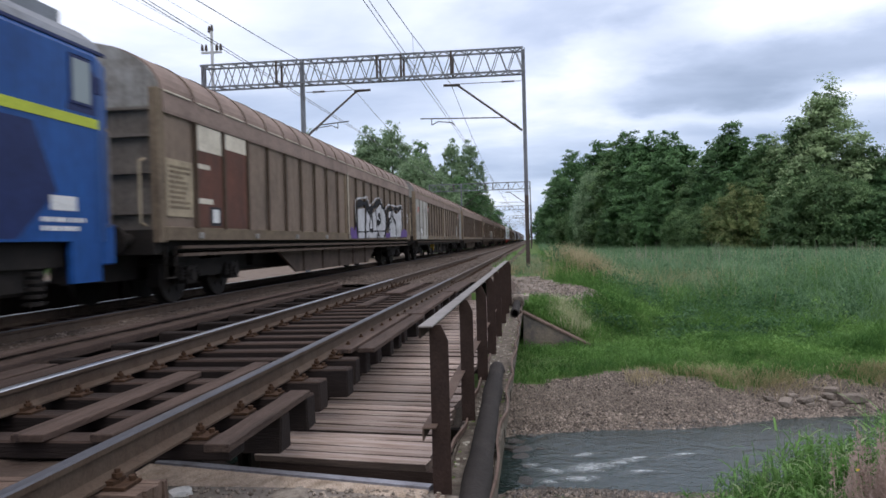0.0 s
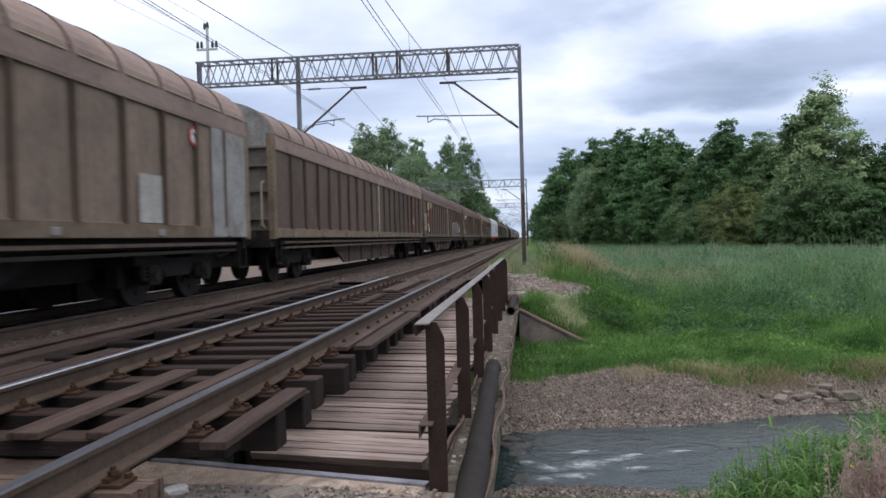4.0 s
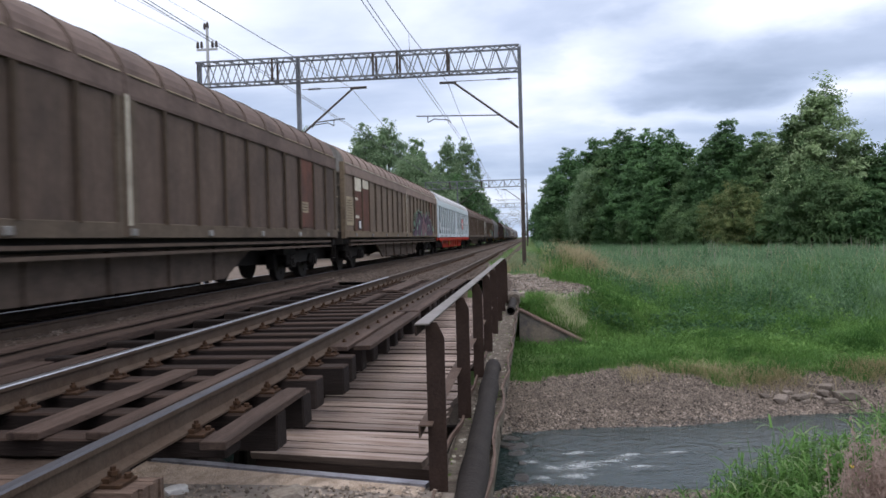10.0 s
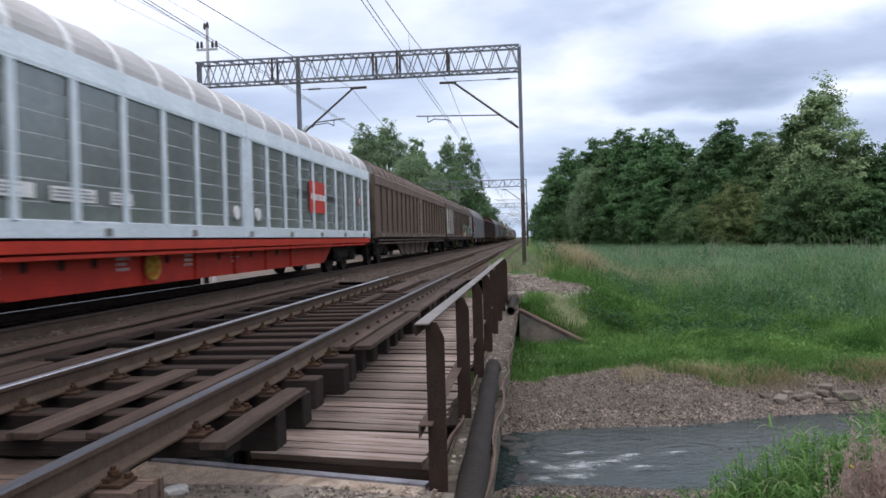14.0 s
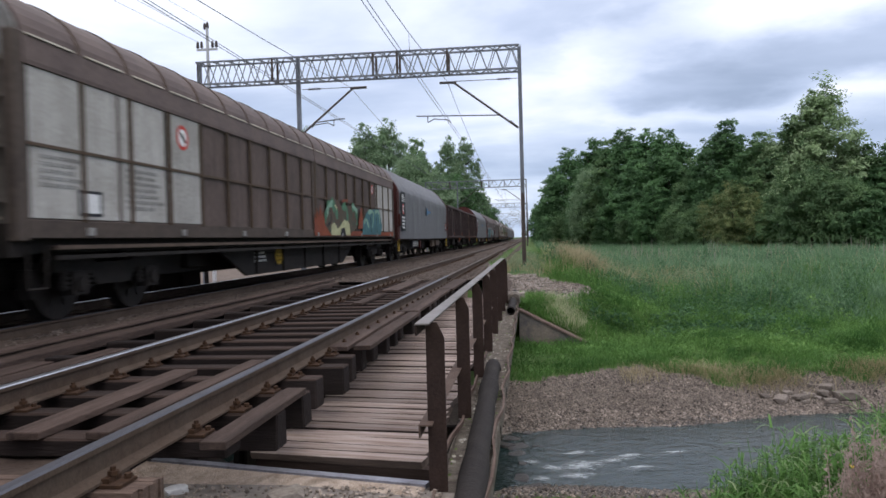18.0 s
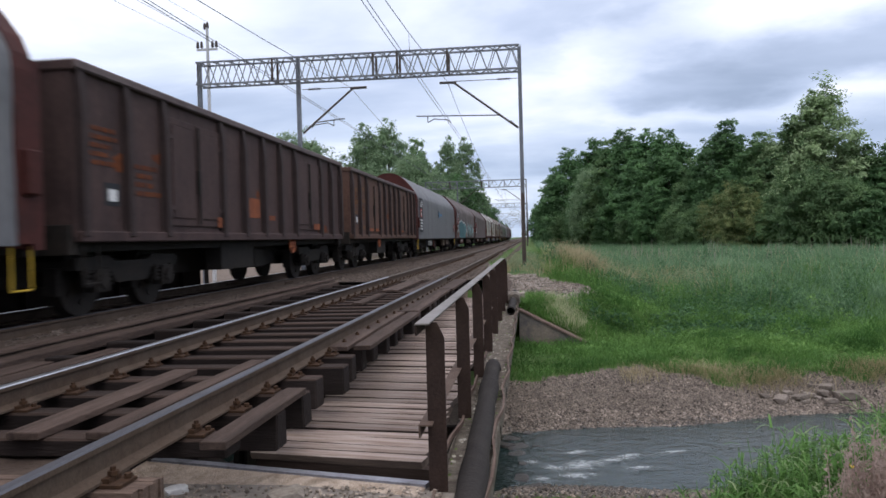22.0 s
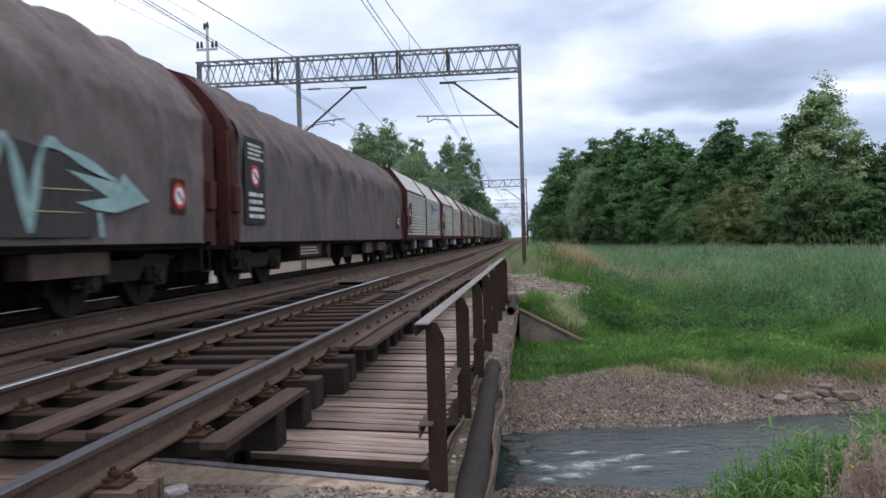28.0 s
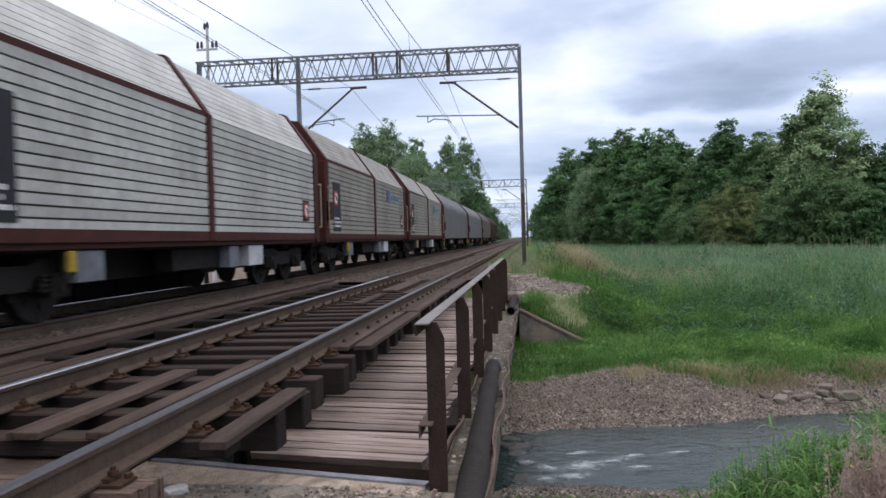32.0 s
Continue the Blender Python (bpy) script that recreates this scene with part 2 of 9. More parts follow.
M["concrete"] = paint("stained_concrete", (0.318, 0.281, 0.243), (0.217, 0.184, 0.154), (0.109, 0.092, 0.074), 0.9, 0, 26, 3, 0.5, 0.4)
M["steel_edge"] = paint("bare_steel_edge", (0.34, 0.35, 0.40), (0.25, 0.25, 0.285), (0.09, 0.07, 0.06), 0.5, 0.5, 30, 3)
M["ballast"] = paint("brown_ballast", (0.088, 0.067, 0.054), (0.062, 0.045, 0.037), (0.037, 0.025, 0.021), 0.9, 0, 14, 2.2, 0.4, 1.0)
M["mast"] = paint("grey_painted_mast", (0.216, 0.232, 0.263), (0.154, 0.162, 0.181), (0.113, 0.086, 0.070), 0.6, 0.3, 20, 1.5, 0.4, 0.1)
M["mast_rust"] = paint("rusty_mast", (0.078, 0.058, 0.050), (0.096, 0.086, 0.083), (0.060, 0.040, 0.031), 0.7, 0.2, 20, 1.5, 0.5, 0.1)
M["wire"] = paint("dark_contact_wire", (0.06, 0.062, 0.065), rough=0.5, metal=0.6, bump=0)
M["ceramic"] = paint("brown_ceramic", (0.045, 0.03, 0.028), rough=0.25, bump=0, spec=0.5)
M["white_steel"] = paint("pale_grey_pole", (0.5, 0.51, 0.53), (0.42, 0.42, 0.44), (0.3, 0.28, 0.26), 0.7, 0, 20, 2)
# rolling stock
M["brown"] = paint("weathered_brown_paint", (0.228, 0.172, 0.134), (0.178, 0.136, 0.108), (0.098, 0.079, 0.065), 0.7, 0.1, 14, 1.6, 0.6, 0.06, (1, 1, 0.6), 0.14, 0.75)
M["brown_dark"] = paint("sooty_brown_paint", (0.118, 0.088, 0.077), (0.092, 0.069, 0.061), (0.052, 0.042, 0.038), 0.7, 0.1, 14, 1.6, 0.6, 0.06, (1, 1, 0.6), 0.14, 0.75)
M["brown_mid"] = paint("grimy_brown_paint", (0.142, 0.102, 0.082), (0.110, 0.080, 0.066), (0.063, 0.049, 0.042), 0.7, 0.1, 14, 1.6, 0.6, 0.06, (1, 1, 0.6), 0.14, 0.75)
# far darker than the walls: the ribs' side shadow is put into the colour
M["brown_rib"] = paint("weathered_shaded_rib", (0.095, 0.066, 0.049), (0.074, 0.054, 0.038), (0.045, 0.033, 0.025), 0.7, 0.1, 14, 1.6, 0.45, 0.06, (1, 1, 0.6), 0.1, 0.4)
M["brown_roof"] = paint("dusty_brown_roof", (0.265, 0.200, 0.172), (0.208, 0.155, 0.134), (0.115, 0.088, 0.076), 0.75, 0.1, 12, 1.4, 0.4, 0.06, (1, 1, 1), 0.1)
M["brown_sill"] = paint("dirty_olive_sill", (0.193, 0.150, 0.106), (0.146, 0.112, 0.082), (0.083, 0.065, 0.049), 0.75, 0.1, 14, 2, 0.4, 0.06, (1, 1, 1), 0.15)
M["roof_mid"] = paint("sooty_red_brown_roof", (0.170, 0.122, 0.105), (0.128, 0.092, 0.080), (0.070, 0.052, 0.046), 0.7, 0.1, 12, 1.4, 0.5, 0.06, (1, 1, 1), 0.1, 0.4)
M["sill_mid"] = paint("grimy_sill", (0.135, 0.104, 0.078), (0.100, 0.078, 0.060), (0.056, 0.044, 0.035), 0.75, 0.1, 14, 2, 0.45, 0.06, (1, 1, 1), 0.15, 0.4)
M["roof_dark"] = paint("sooty_brown_roof", (0.15, 0.112, 0.1), (0.115, 0.087, 0.08), (0.065, 0.05, 0.047), 0.6, 0.1, 12, 1.4, 0.4, 0.06, (1, 1, 1), 0.1)
M["sill_dark"] = paint("sooty_sill", (0.085, 0.067, 0.056), (0.065, 0.052, 0.045), (0.040, 0.033, 0.030), 0.75, 0.1, 14, 2, 0.4, 0.06, (1, 1, 1), 0.15)
M["redbrown"] = paint("red_brown_repaint", (0.144, 0.065, 0.048), (0.102, 0.052, 0.041), (0.073, 0.048, 0.041), 0.7, 0.1, 14, 2, 0.5, 0.06, (1, 1, 0.6), 0.1, 0.5)
M["grey_end"] = paint("pale_grey_end_wall", (0.289, 0.289, 0.281), (0.212, 0.204, 0.196), (0.119, 0.102, 0.088), 0.75, 0, 14, 2, 0.5, 0.06, (1, 1, 1), 0.1, 0.5)
M["end_dirty"] = paint("dirty_grey_brown_end_wall", (0.175, 0.155, 0.138), (0.130, 0.114, 0.100), (0.070, 0.060, 0.052), 0.8, 0, 14, 2, 0.55, 0.06, (1, 1, 1), 0.1, 0.6)
M["cream"] = paint("dirty_cream_panel", (0.676, 0.628, 0.531), (0.531, 0.483, 0.402), (0.322, 0.274, 0.225), 0.8, 0, 20, 3, 0.35, 0.05, (1, 1, 1), 0.1, 0.3)
M["dust_panel"] = paint("grey_white_panel", (0.414, 0.402, 0.380), (0.333, 0.322, 0.299), (0.184, 0.161, 0.138), 0.8, 0, 20, 2, 0.4, 0.05, (1, 1, 1), 0.1, 0.5)
M["tan"] = paint("tan_notice_panel", (0.386, 0.322, 0.225), (0.290, 0.241, 0.177), (0.161, 0.129, 0.097), 0.8, 0, 20, 3, 0.4, 0.05)
# near-black ground: the shade under the bridge put into the colour
M["bed_shade"] = paint("shaded_bed_ground", (0.03, 0.028, 0.022), (0.022, 0.022, 0.018), (0.016, 0.016, 0.014), 0.9, 0, 8, 1.5)
M["under"] = paint("black_running_gear", (0.02, 0.018, 0.017), (0.03, 0.025, 0.022), (0.012, 0.011, 0.011), 0.75, 0.2, 20, 4, 0.4, 0.1)
M["wheel"] = paint("grimy_wheel", (0.032, 0.027, 0.024), (0.022, 0.019, 0.018), (0.05, 0.035, 0.026), 0.6, 0.4, 20, 4, 0.3, 0.1)
M["under_brown"] = paint("grimy_underframe", (0.117, 0.087, 0.069), (0.083, 0.062, 0.050), (0.048, 0.036, 0.031), 0.8, 0.1, 20, 3, 0.4, 0.1)
M["silver"] = paint("silver_grey_paint", (0.716, 0.782, 0.832), (0.615, 0.682, 0.731), (0.466, 0.483, 0.500), 0.4, 0.25, 20, 1.4, 0.2, 0.03)
M["silver_panel"] = paint("glossy_grey_panel", (0.300, 0.325, 0.325), (0.245, 0.268, 0.268), (0.170, 0.185, 0.185), 0.22, 0.45, 20, 1.4, 0.25, 0.02, (1, 1, 0.5), 0, 0.25, 0.7)
M["roof_pale"] = paint("pale_grey_roof", (0.455, 0.445, 0.450), (0.385, 0.375, 0.380), (0.290, 0.280, 0.280), 0.45, 0.1, 20, 1.4, 0.25, 0.03)
M["white_roof"] = paint("white_roof_paint", (0.80, 0.82, 0.84), (0.74, 0.75, 0.78), (0.495, 0.484, 0.473), 0.5, 0, 20, 1.4, 0.2, 0.03)
M["red"] = paint("red_frame_paint", (0.42, 0.035, 0.02), (0.33, 0.03, 0.02), (0.14, 0.03, 0.02), 0.5, 0, 20, 2, 0.3, 0.05)
M["tarp_grey"] = paint("blue_grey_tarpaulin", (0.135, 0.136, 0.146), (0.108, 0.109, 0.117), (0.2, 0.198, 0.2), 0.55, 0, 10, 1.1, 0.35, 0.2, (1, 1, 0.5), 0.08, 0.6)
M["tarp_brown"] = paint("grey_brown_tarpaulin", (0.150, 0.124, 0.126), (0.104, 0.091, 0.090), (0.066, 0.058, 0.056), 0.7, 0, 12, 1.3, 0.5, 0.4, (1, 1, 0.5), 0.06, 0.65)
M["maroon"] = paint("maroon_end_wall", (0.071, 0.022, 0.019), (0.051, 0.018, 0.016), (0.026, 0.013, 0.012), 0.65, 0.1, 16, 2.4, 0.45, 0.06, (1, 1, 1), 0.1, 0.4)
M["gondola"] = paint("dark_brown_gondola", (0.076, 0.049, 0.046), (0.058, 0.038, 0.037), (0.032, 0.023, 0.023), 0.7, 0.1, 18, 2, 0.45, 0.1, (1, 1, 0.6), 0, 0.5)
M["gondola_rust"] = paint("rust_red_gondola", (0.118, 0.066, 0.050), (0.086, 0.052, 0.042), (0.050, 0.033, 0.028), 0.75, 0.1, 18, 3.2, 0.5, 0.1, (1, 1, 0.6), 0, 0.6)
M["rustpatch"] = paint("orange_rust_patch", (0.162, 0.051, 0.021), (0.096, 0.033, 0.018), (0.042, 0.021, 0.016), 0.85, 0, 18, 5, 0.5, 0.1)
M["gondola_stake"] = paint("sooty_brown_stake", (0.050, 0.036, 0.035), (0.038, 0.028, 0.028), (0.022, 0.018, 0.018), 0.7, 0.1, 18, 2, 0.45, 0.1)
M["gondola_top"] = paint("worn_mauve_top_rail", (0.130, 0.100, 0.100), (0.095, 0.072, 0.072), (0.050, 0.038, 0.038), 0.6, 0.1, 18, 2, 0.45, 0.1)
M["slat"] = paint("light_grey_slat", (0.55, 0.545, 0.52), (0.455, 0.45, 0.43), (0.252, 0.240, 0.217), 0.5, 0.2, 12, 1.2, 0.35, 0.03, (1, 1, 0.6), 0.09, 0.3)
M["slat_dirty"] = paint("dirty_grey_slat", (0.375, 0.356, 0.319), (0.294, 0.275, 0.250), (0.175, 0.156, 0.138), 0.55, 0.2, 12, 1.2, 0.4, 0.03, (1, 1, 0.6), 0.09, 0.4)
M["slat_gap"] = paint("dark_slat_joint", (0.07, 0.062, 0.055), (0.05, 0.045, 0.04))
M["board"] = paint("black_notice_board", (0.03, 0.032, 0.038), (0.025, 0.026, 0.03), (0.05, 0.05, 0.052), 0.6, 0, 20, 3)
M["white"] = paint("white_lettering", (0.7, 0.7, 0.7), (0.6, 0.6, 0.6), (0.45, 0.44, 0.42), 0.7, 0, 30, 4, 0.3, 0)
M["redmark"] = paint("red_sign_paint", (0.5, 0.05, 0.035), (0.4, 0.05, 0.04), (0.2, 0.05, 0.04), 0.6, 0, 30, 4, 0.3, 0)
M["navymark"] = paint("faded_navy_paint", (0.06, 0.075, 0.14), (0.09, 0.1, 0.16), (0.16, 0.16, 0.19), 0.6, 0, 30, 4, 0.4, 0)
M["bluemark"] = paint("blue_lettering", (0.07, 0.17, 0.3), (0.09, 0.2, 0.33), (0.15, 0.2, 0.25), 0.6, 0, 30, 4, 0.3, 0)
M["yellow"] = paint("yellow_handle_paint", (0.450, 0.300, 0.038), (0.338, 0.225, 0.038), (0.150, 0.098, 0.038), 0.6, 0, 30, 4, 0.3, 0)
M["spray_soot"] = paint("sooty_spray_shade", (0.052, 0.050, 0.052), (0.038, 0.037, 0.039), (0.075, 0.068, 0.066), 0.75, 0, 14, 3, 0.5, 0, (1, 1, 0.5), 0, 0.8)
M["spray_black"] = paint("black_spray_paint", (0.02, 0.02, 0.024), rough=0.7, bump=0)
M["spray_silver"] = paint("silver_spray_paint", (0.540, 0.540, 0.567), (0.405, 0.405, 0.419), (0.270, 0.257, 0.243), 0.6, 0.1, 10, 2, 0.4, 0)
M["spray_grey"] = paint("pale_grey_spray_paint", (0.26, 0.24, 0.23), (0.18, 0.16, 0.15), (0.12, 0.1, 0.09), 0.7, 0, 10, 3, 0.5, 0)
M["spray_green"] = paint("green_spray_paint", (0.075, 0.175, 0.105), (0.058, 0.130, 0.085), (0.045, 0.085, 0.060), 0.7, 0, 10, 3, 0.4, 0)
M["spray_chalk"] = paint("dull_chalky_spray_paint", (0.235, 0.215, 0.195), (0.16, 0.145, 0.13), (0.085, 0.072, 0.062), 0.75, 0, 16, 3, 0.55, 0, (1, 1, 0.6), 0, 0.7)
M["spray_mint"] = paint("pale_mint_spray_paint", (0.22, 0.36, 0.27), (0.17, 0.28, 0.21), (0.11, 0.18, 0.14), 0.7, 0, 10, 3, 0.4, 0)
M["spray_pale"] = paint("off_white_spray_paint", (0.44, 0.43, 0.42), (0.34, 0.33, 0.32), (0.22, 0.21, 0.2), 0.7, 0, 10, 3, 0.4, 0)
M["spray_purple"] = paint("purple_spray_paint", (0.084, 0.051, 0.087), (0.112, 0.075, 0.094), (0.056, 0.042, 0.051), 0.7, 0, 10, 3, 0.4, 0)
M["spray_violet"] = paint("violet_spray_paint", (0.13, 0.08, 0.24), (0.11, 0.07, 0.2), (0.08, 0.05, 0.13), 0.7, 0, 10, 3, 0.4, 0)
M["tan_rust"] = paint("bare_tan_rust", (0.17, 0.095, 0.055), (0.12, 0.066, 0.042), (0.06, 0.036, 0.028), 0.85, 0, 18, 9, 0.6, 0.1)
M["rust_orange"] = paint("orange_primer_patch", (0.26, 0.085, 0.04), (0.17, 0.06, 0.035), (0.08, 0.035, 0.028), 0.85, 0, 18, 6, 0.5, 0.1)
M["spray_faint"] = paint("faded_spray_patch", (0.15, 0.13, 0.12), (0.11, 0.09, 0.078), (0.24, 0.22, 0.2), 0.75, 0, 14, 5, 0.5, 0, (1, 1, 0.6), 0, 0.8)
M["spray_dull"] = paint("dull_green_red_spray", (0.060, 0.075, 0.055), (0.11, 0.058, 0.045), (0.10, 0.12, 0.085), 0.75, 0, 14, 3, 0.5, 0)
M["spray_pink"] = paint("pink_spray_paint", (0.214, 0.120, 0.135), (0.157, 0.098, 0.112), (0.100, 0.068, 0.075), 0.7, 0, 10, 3, 0.4, 0)
M["spray_orange"] = paint("orange_red_spray_paint", (0.216, 0.060, 0.030), (0.162, 0.048, 0.030), (0.090, 0.036, 0.024), 0.7, 0, 10, 3, 0.4, 0)
M["spray_teal"] = paint("pale_teal_spray_paint", (0.28, 0.42, 0.42), (0.22, 0.34, 0.35), (0.15, 0.22, 0.22), 0.7, 0, 10, 3, 0.4, 0)
M["spray_sea"] = paint("deep_teal_spray_paint", (0.060, 0.145, 0.160), (0.045, 0.105, 0.120), (0.080, 0.180, 0.195), 0.7, 0, 10, 3, 0.4, 0)
M["spray_yellow"] = paint("pale_yellow_spray_paint", (0.42, 0.42, 0.25), (0.34, 0.34, 0.2), (0.2, 0.2, 0.13), 0.7, 0, 10, 3, 0.4, 0)
M["loco_blue"] = paint("blue_locomotive_paint", (0.019, 0.083, 0.285), (0.015, 0.062, 0.220), (0.013, 0.038, 0.106), 0.35, 0, 10, 1.4, 0.45, 0.03, (1, 1, 0.6), 0, 0.5)
M["loco_navy"] = paint("navy_locomotive_paint", (0.020, 0.031, 0.105), (0.017, 0.025, 0.084), (0.014, 0.020, 0.042), 0.4, 0, 10, 1.4, 0.3, 0.03)
M["lime"] = paint("lime_yellow_stripe", (0.45, 0.52, 0.06), (0.4, 0.45, 0.06), (0.3, 0.33, 0.08), 0.5, 0, 20, 2, 0.2, 0)
M["tail_rust"] = paint("dark_red_box_car", (0.05, 0.026, 0.024), (0.036, 0.022, 0.021), (0.022, 0.016, 0.016), 0.7, 0.1, 18, 2)
# nature
M["bark"] = paint("tree_bark", (0.07, 0.058, 0.047), (0.05, 0.042, 0.035), (0.03, 0.026, 0.022), 0.9, 0, 20, 3, 0.4, 0.8, (1, 1, 0.3))
M["leaf_dark"] = leafy("dark_alder_leaf", (0.055, 0.120, 0.050), (0.145, 0.270, 0.110))
M["leaf_mid"] = leafy("green_leaf", (0.066, 0.130, 0.054), (0.185, 0.285, 0.125))
M["leaf_pale"] = leafy("pale_willow_leaf", (0.150, 0.225, 0.110), (0.340, 0.435, 0.240))
M["leaf_olive"] = leafy("olive_brown_leaf", (0.095, 0.150, 0.055), (0.250, 0.280, 0.120))
# distance haze mixed into the leaf colour: paler green, less contrast
M["leaf_hazed"] = leafy("hazed_green_leaf", (0.150, 0.232, 0.128), (0.280, 0.390, 0.225))
M["grass"] = leafy("green_meadow_grass", (0.050, 0.128, 0.028), (0.140, 0.280, 0.072), spread=0)
M["grass_light"] = leafy("yellow_green_grass", (0.088, 0.188, 0.040), (0.195, 0.350, 0.098), spread=0)
M["grass_dry"] = leafy("dry_straw_grass", (0.30, 0.25, 0.14), (0.50, 0.43, 0.28), spread=0)
M["reed_pale"] = leafy("pale_reed_blade", (0.2, 0.28, 0.12), (0.42, 0.5, 0.28), spread=0)
M["reed"] = leafy("green_reed_blade", (0.075, 0.178, 0.038), (0.229, 0.402, 0.122), spread=0)
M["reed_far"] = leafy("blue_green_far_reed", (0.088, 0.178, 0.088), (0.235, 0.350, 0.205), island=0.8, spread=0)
M["plume"] = leafy("dusky_seed_plume", (0.330, 0.245, 0.215), (0.520, 0.410, 0.365), spread=0)
M["pebble"] = paint("grey_brown_pebble", (0.235, 0.195, 0.165), (0.125, 0.104, 0.088), (0.066, 0.056, 0.050), 0.85, 0, 20, 4, 0.5, 0.3, (1, 1, 1), 0, 0, 0.3, 0.75)
M["pebble_wet"] = paint("dark_wet_pebble", (0.085, 0.072, 0.064), (0.06, 0.052, 0.046), (0.035, 0.032, 0.03), 0.35, 0, 20, 4, 0.5, 0.3, (1, 1, 1), 0, 0, 0.5, 0.6)
M["stone_wet"] = paint("dark_wet_stone", (0.06, 0.052, 0.046), (0.04, 0.035, 0.032), (0.05, 0.06, 0.03), 0.3, 0, 14, 4, 0.5, 0.5, spec=0.5)
M["stone"] = paint("pale_bank_stone", (0.232, 0.203, 0.176), (0.173, 0.143, 0.124), (0.098, 0.083, 0.068), 0.9, 0, 14, 4, 0.5, 0.5, (1, 1, 1), 0.2)
# ---------------------------------------------------------------- building helpers


def box(bm, x0, x1, y0, y1, z0, z1):
    v = [bm.verts.new((x, y, z)) for x in (x0, x1) for y in (y0, y1) for z in (z0, z1)]
    for f in ((0, 1, 3, 2), (4, 6, 7, 5), (0, 4, 5, 1), (2, 3, 7, 6), (0, 2, 6, 4), (1, 5, 7, 3)):
        bm.faces.new([v[i] for i in f])
    return v


def prism(bm, profile, y0, y1, mat_of=None):
    """A profile of (x, z) points, anticlockwise seen from -y, drawn out along y."""
    a = [bm.verts.new((x, y0, z)) for x, z in profile]
    b = [bm.verts.new((x, y1, z)) for x, z in profile]
    n = len(profile)
    for i in range(n):
        f = bm.faces.new((a[i], b[i], b[(i + 1) % n], a[(i + 1) % n]))
        if mat_of:
            f.material_index = mat_of(i)
    bm.faces.new(a)
    bm.faces.new(b[::-1])


def rod(bm, p, q, r, seg=8, r2=None):
    p, q = Vector(p), Vector(q)
    d = (q - p).normalized()
    u = d.orthogonal().normalized()
    w = d.cross(u)
    r2 = r if r2 is None else r2
    a, b = [], []
    for i in range(seg):
        t = 2 * math.pi * i / seg
        o = u * math.cos(t) + w * math.sin(t)
        a.append(bm.verts.new(p + o * r))
        b.append(bm.verts.new(q + o * r2))
    for i in range(seg):
        bm.faces.new((a[i], a[(i + 1) % seg], b[(i + 1) % seg], b[i]))
    bm.faces.new(a[::-1])
    bm.faces.new(b)


def polyrod(bm, pts, r, seg=6):
    for p, q in zip(pts, pts[1:]):
        rod(bm, p, q, r, seg)


def bar(bm, p, q, w, t):
    """A rectangular bar from p to q, w wide along y, t thick."""
    p, q = Vector(p), Vector(q)
    d = (q - p).normalized()
    s = Vector((0, 1, 0)) if abs(d.y) < 0.9 else Vector((1, 0, 0))
    n = d.cross(s).normalized()
    s = n.cross(d)
    v = []
    for c in (p, q):
        for i, j in ((-1, -1), (1, -1), (1, 1), (-1, 1)):
            v.append(bm.verts.new(c + s * (w / 2 * i) + n * (t / 2 * j)))
    for f in ((0, 1, 2, 3), (7, 6, 5, 4), (0, 4, 5, 1), (1, 5, 6, 2), (2, 6, 7, 3), (3, 7, 4, 0)):
        bm.faces.new([v[i] for i in f])


def finish(name, bm, mats, smooth=False):
    bmesh.ops.recalc_face_normals(bm, faces=bm.faces)
    me = bpy.data.meshes.new(name)
    bm.to_mesh(me)
    bm.free()
    for m in (mats if isinstance(mats, (list, tuple)) else [mats]):
        me.materials.append(m)
    if smooth:
        for p in me.polygons:
            p.use_smooth = True
    return me


def part(name, bm, material, parent=None, label="", at=None, smooth=False):
    """Links a bmesh (or a mesh made before) as one object under a thing or part."""
    me = bm if isinstance(bm, bpy.types.Mesh) else finish(name, bm, material, smooth)
    ob = new(name, me)
    ob.parent = parent
    if at is not None:
        ob.matrix_basis = at
    if label:
        tagged(ob, label)
    return ob


def made(fn, *args, **kw):
    bm = bmesh.new()
    fn(bm, *args, **kw)
    return bm


def boxes(*list_of):
    bm = bmesh.new()
    for b in list_of:
        box(bm, *b)
    return bm


def bevelled(bm, width, seg=1):
    bmesh.ops.bevel(bm, geom=list(bm.edges), offset=width, segments=seg, affect="EDGES", profile=0.6)
    return bm


def thing(name, label, category, at=None, group="", kind=""):
    ob = new(name)
    ob.empty_display_size = 0.3
    if at is not None:
        ob.matrix_basis = at
    return tagged(ob, label, category, group, kind)


def raw_mesh(name, verts, faces, mats, smooth=False, index=None):
    me = bpy.data.meshes.new(name)
    me.from_pydata(verts if isinstance(verts, list) else np.asarray(verts).tolist(), [], faces if isinstance(faces, list) else np.asarray(faces).tolist())
    for m in (mats if isinstance(mats, (list, tuple)) else [mats]):
        me.materials.append(m)
    if index is not None:
        me.polygons.foreach_set("material_index", np.asarray(index, dtype=np.int32))
    if smooth:
        me.polygons.foreach_set("use_smooth", np.ones(len(me.polygons), dtype=bool))
    me.update()
    return me


def smoothstep(a, b, x):
    t = np.clip((x - a) / (b - a), 0, 1)
    return t * t * (3 - 2 * t)


# ---------------------------------------------------------------- plan, in metres
RAIL_R, GAUGE = -2.014, 1.505           # right rail of the near track; rail centres apart
NEAR_C = RAIL_R - GAUGE / 2             # centre of the near track
FAR_C = NEAR_C - 4.068                  # centre of the far track
BRIDGE_0, BRIDGE_1 = 4.75, 19.2         # the abutments
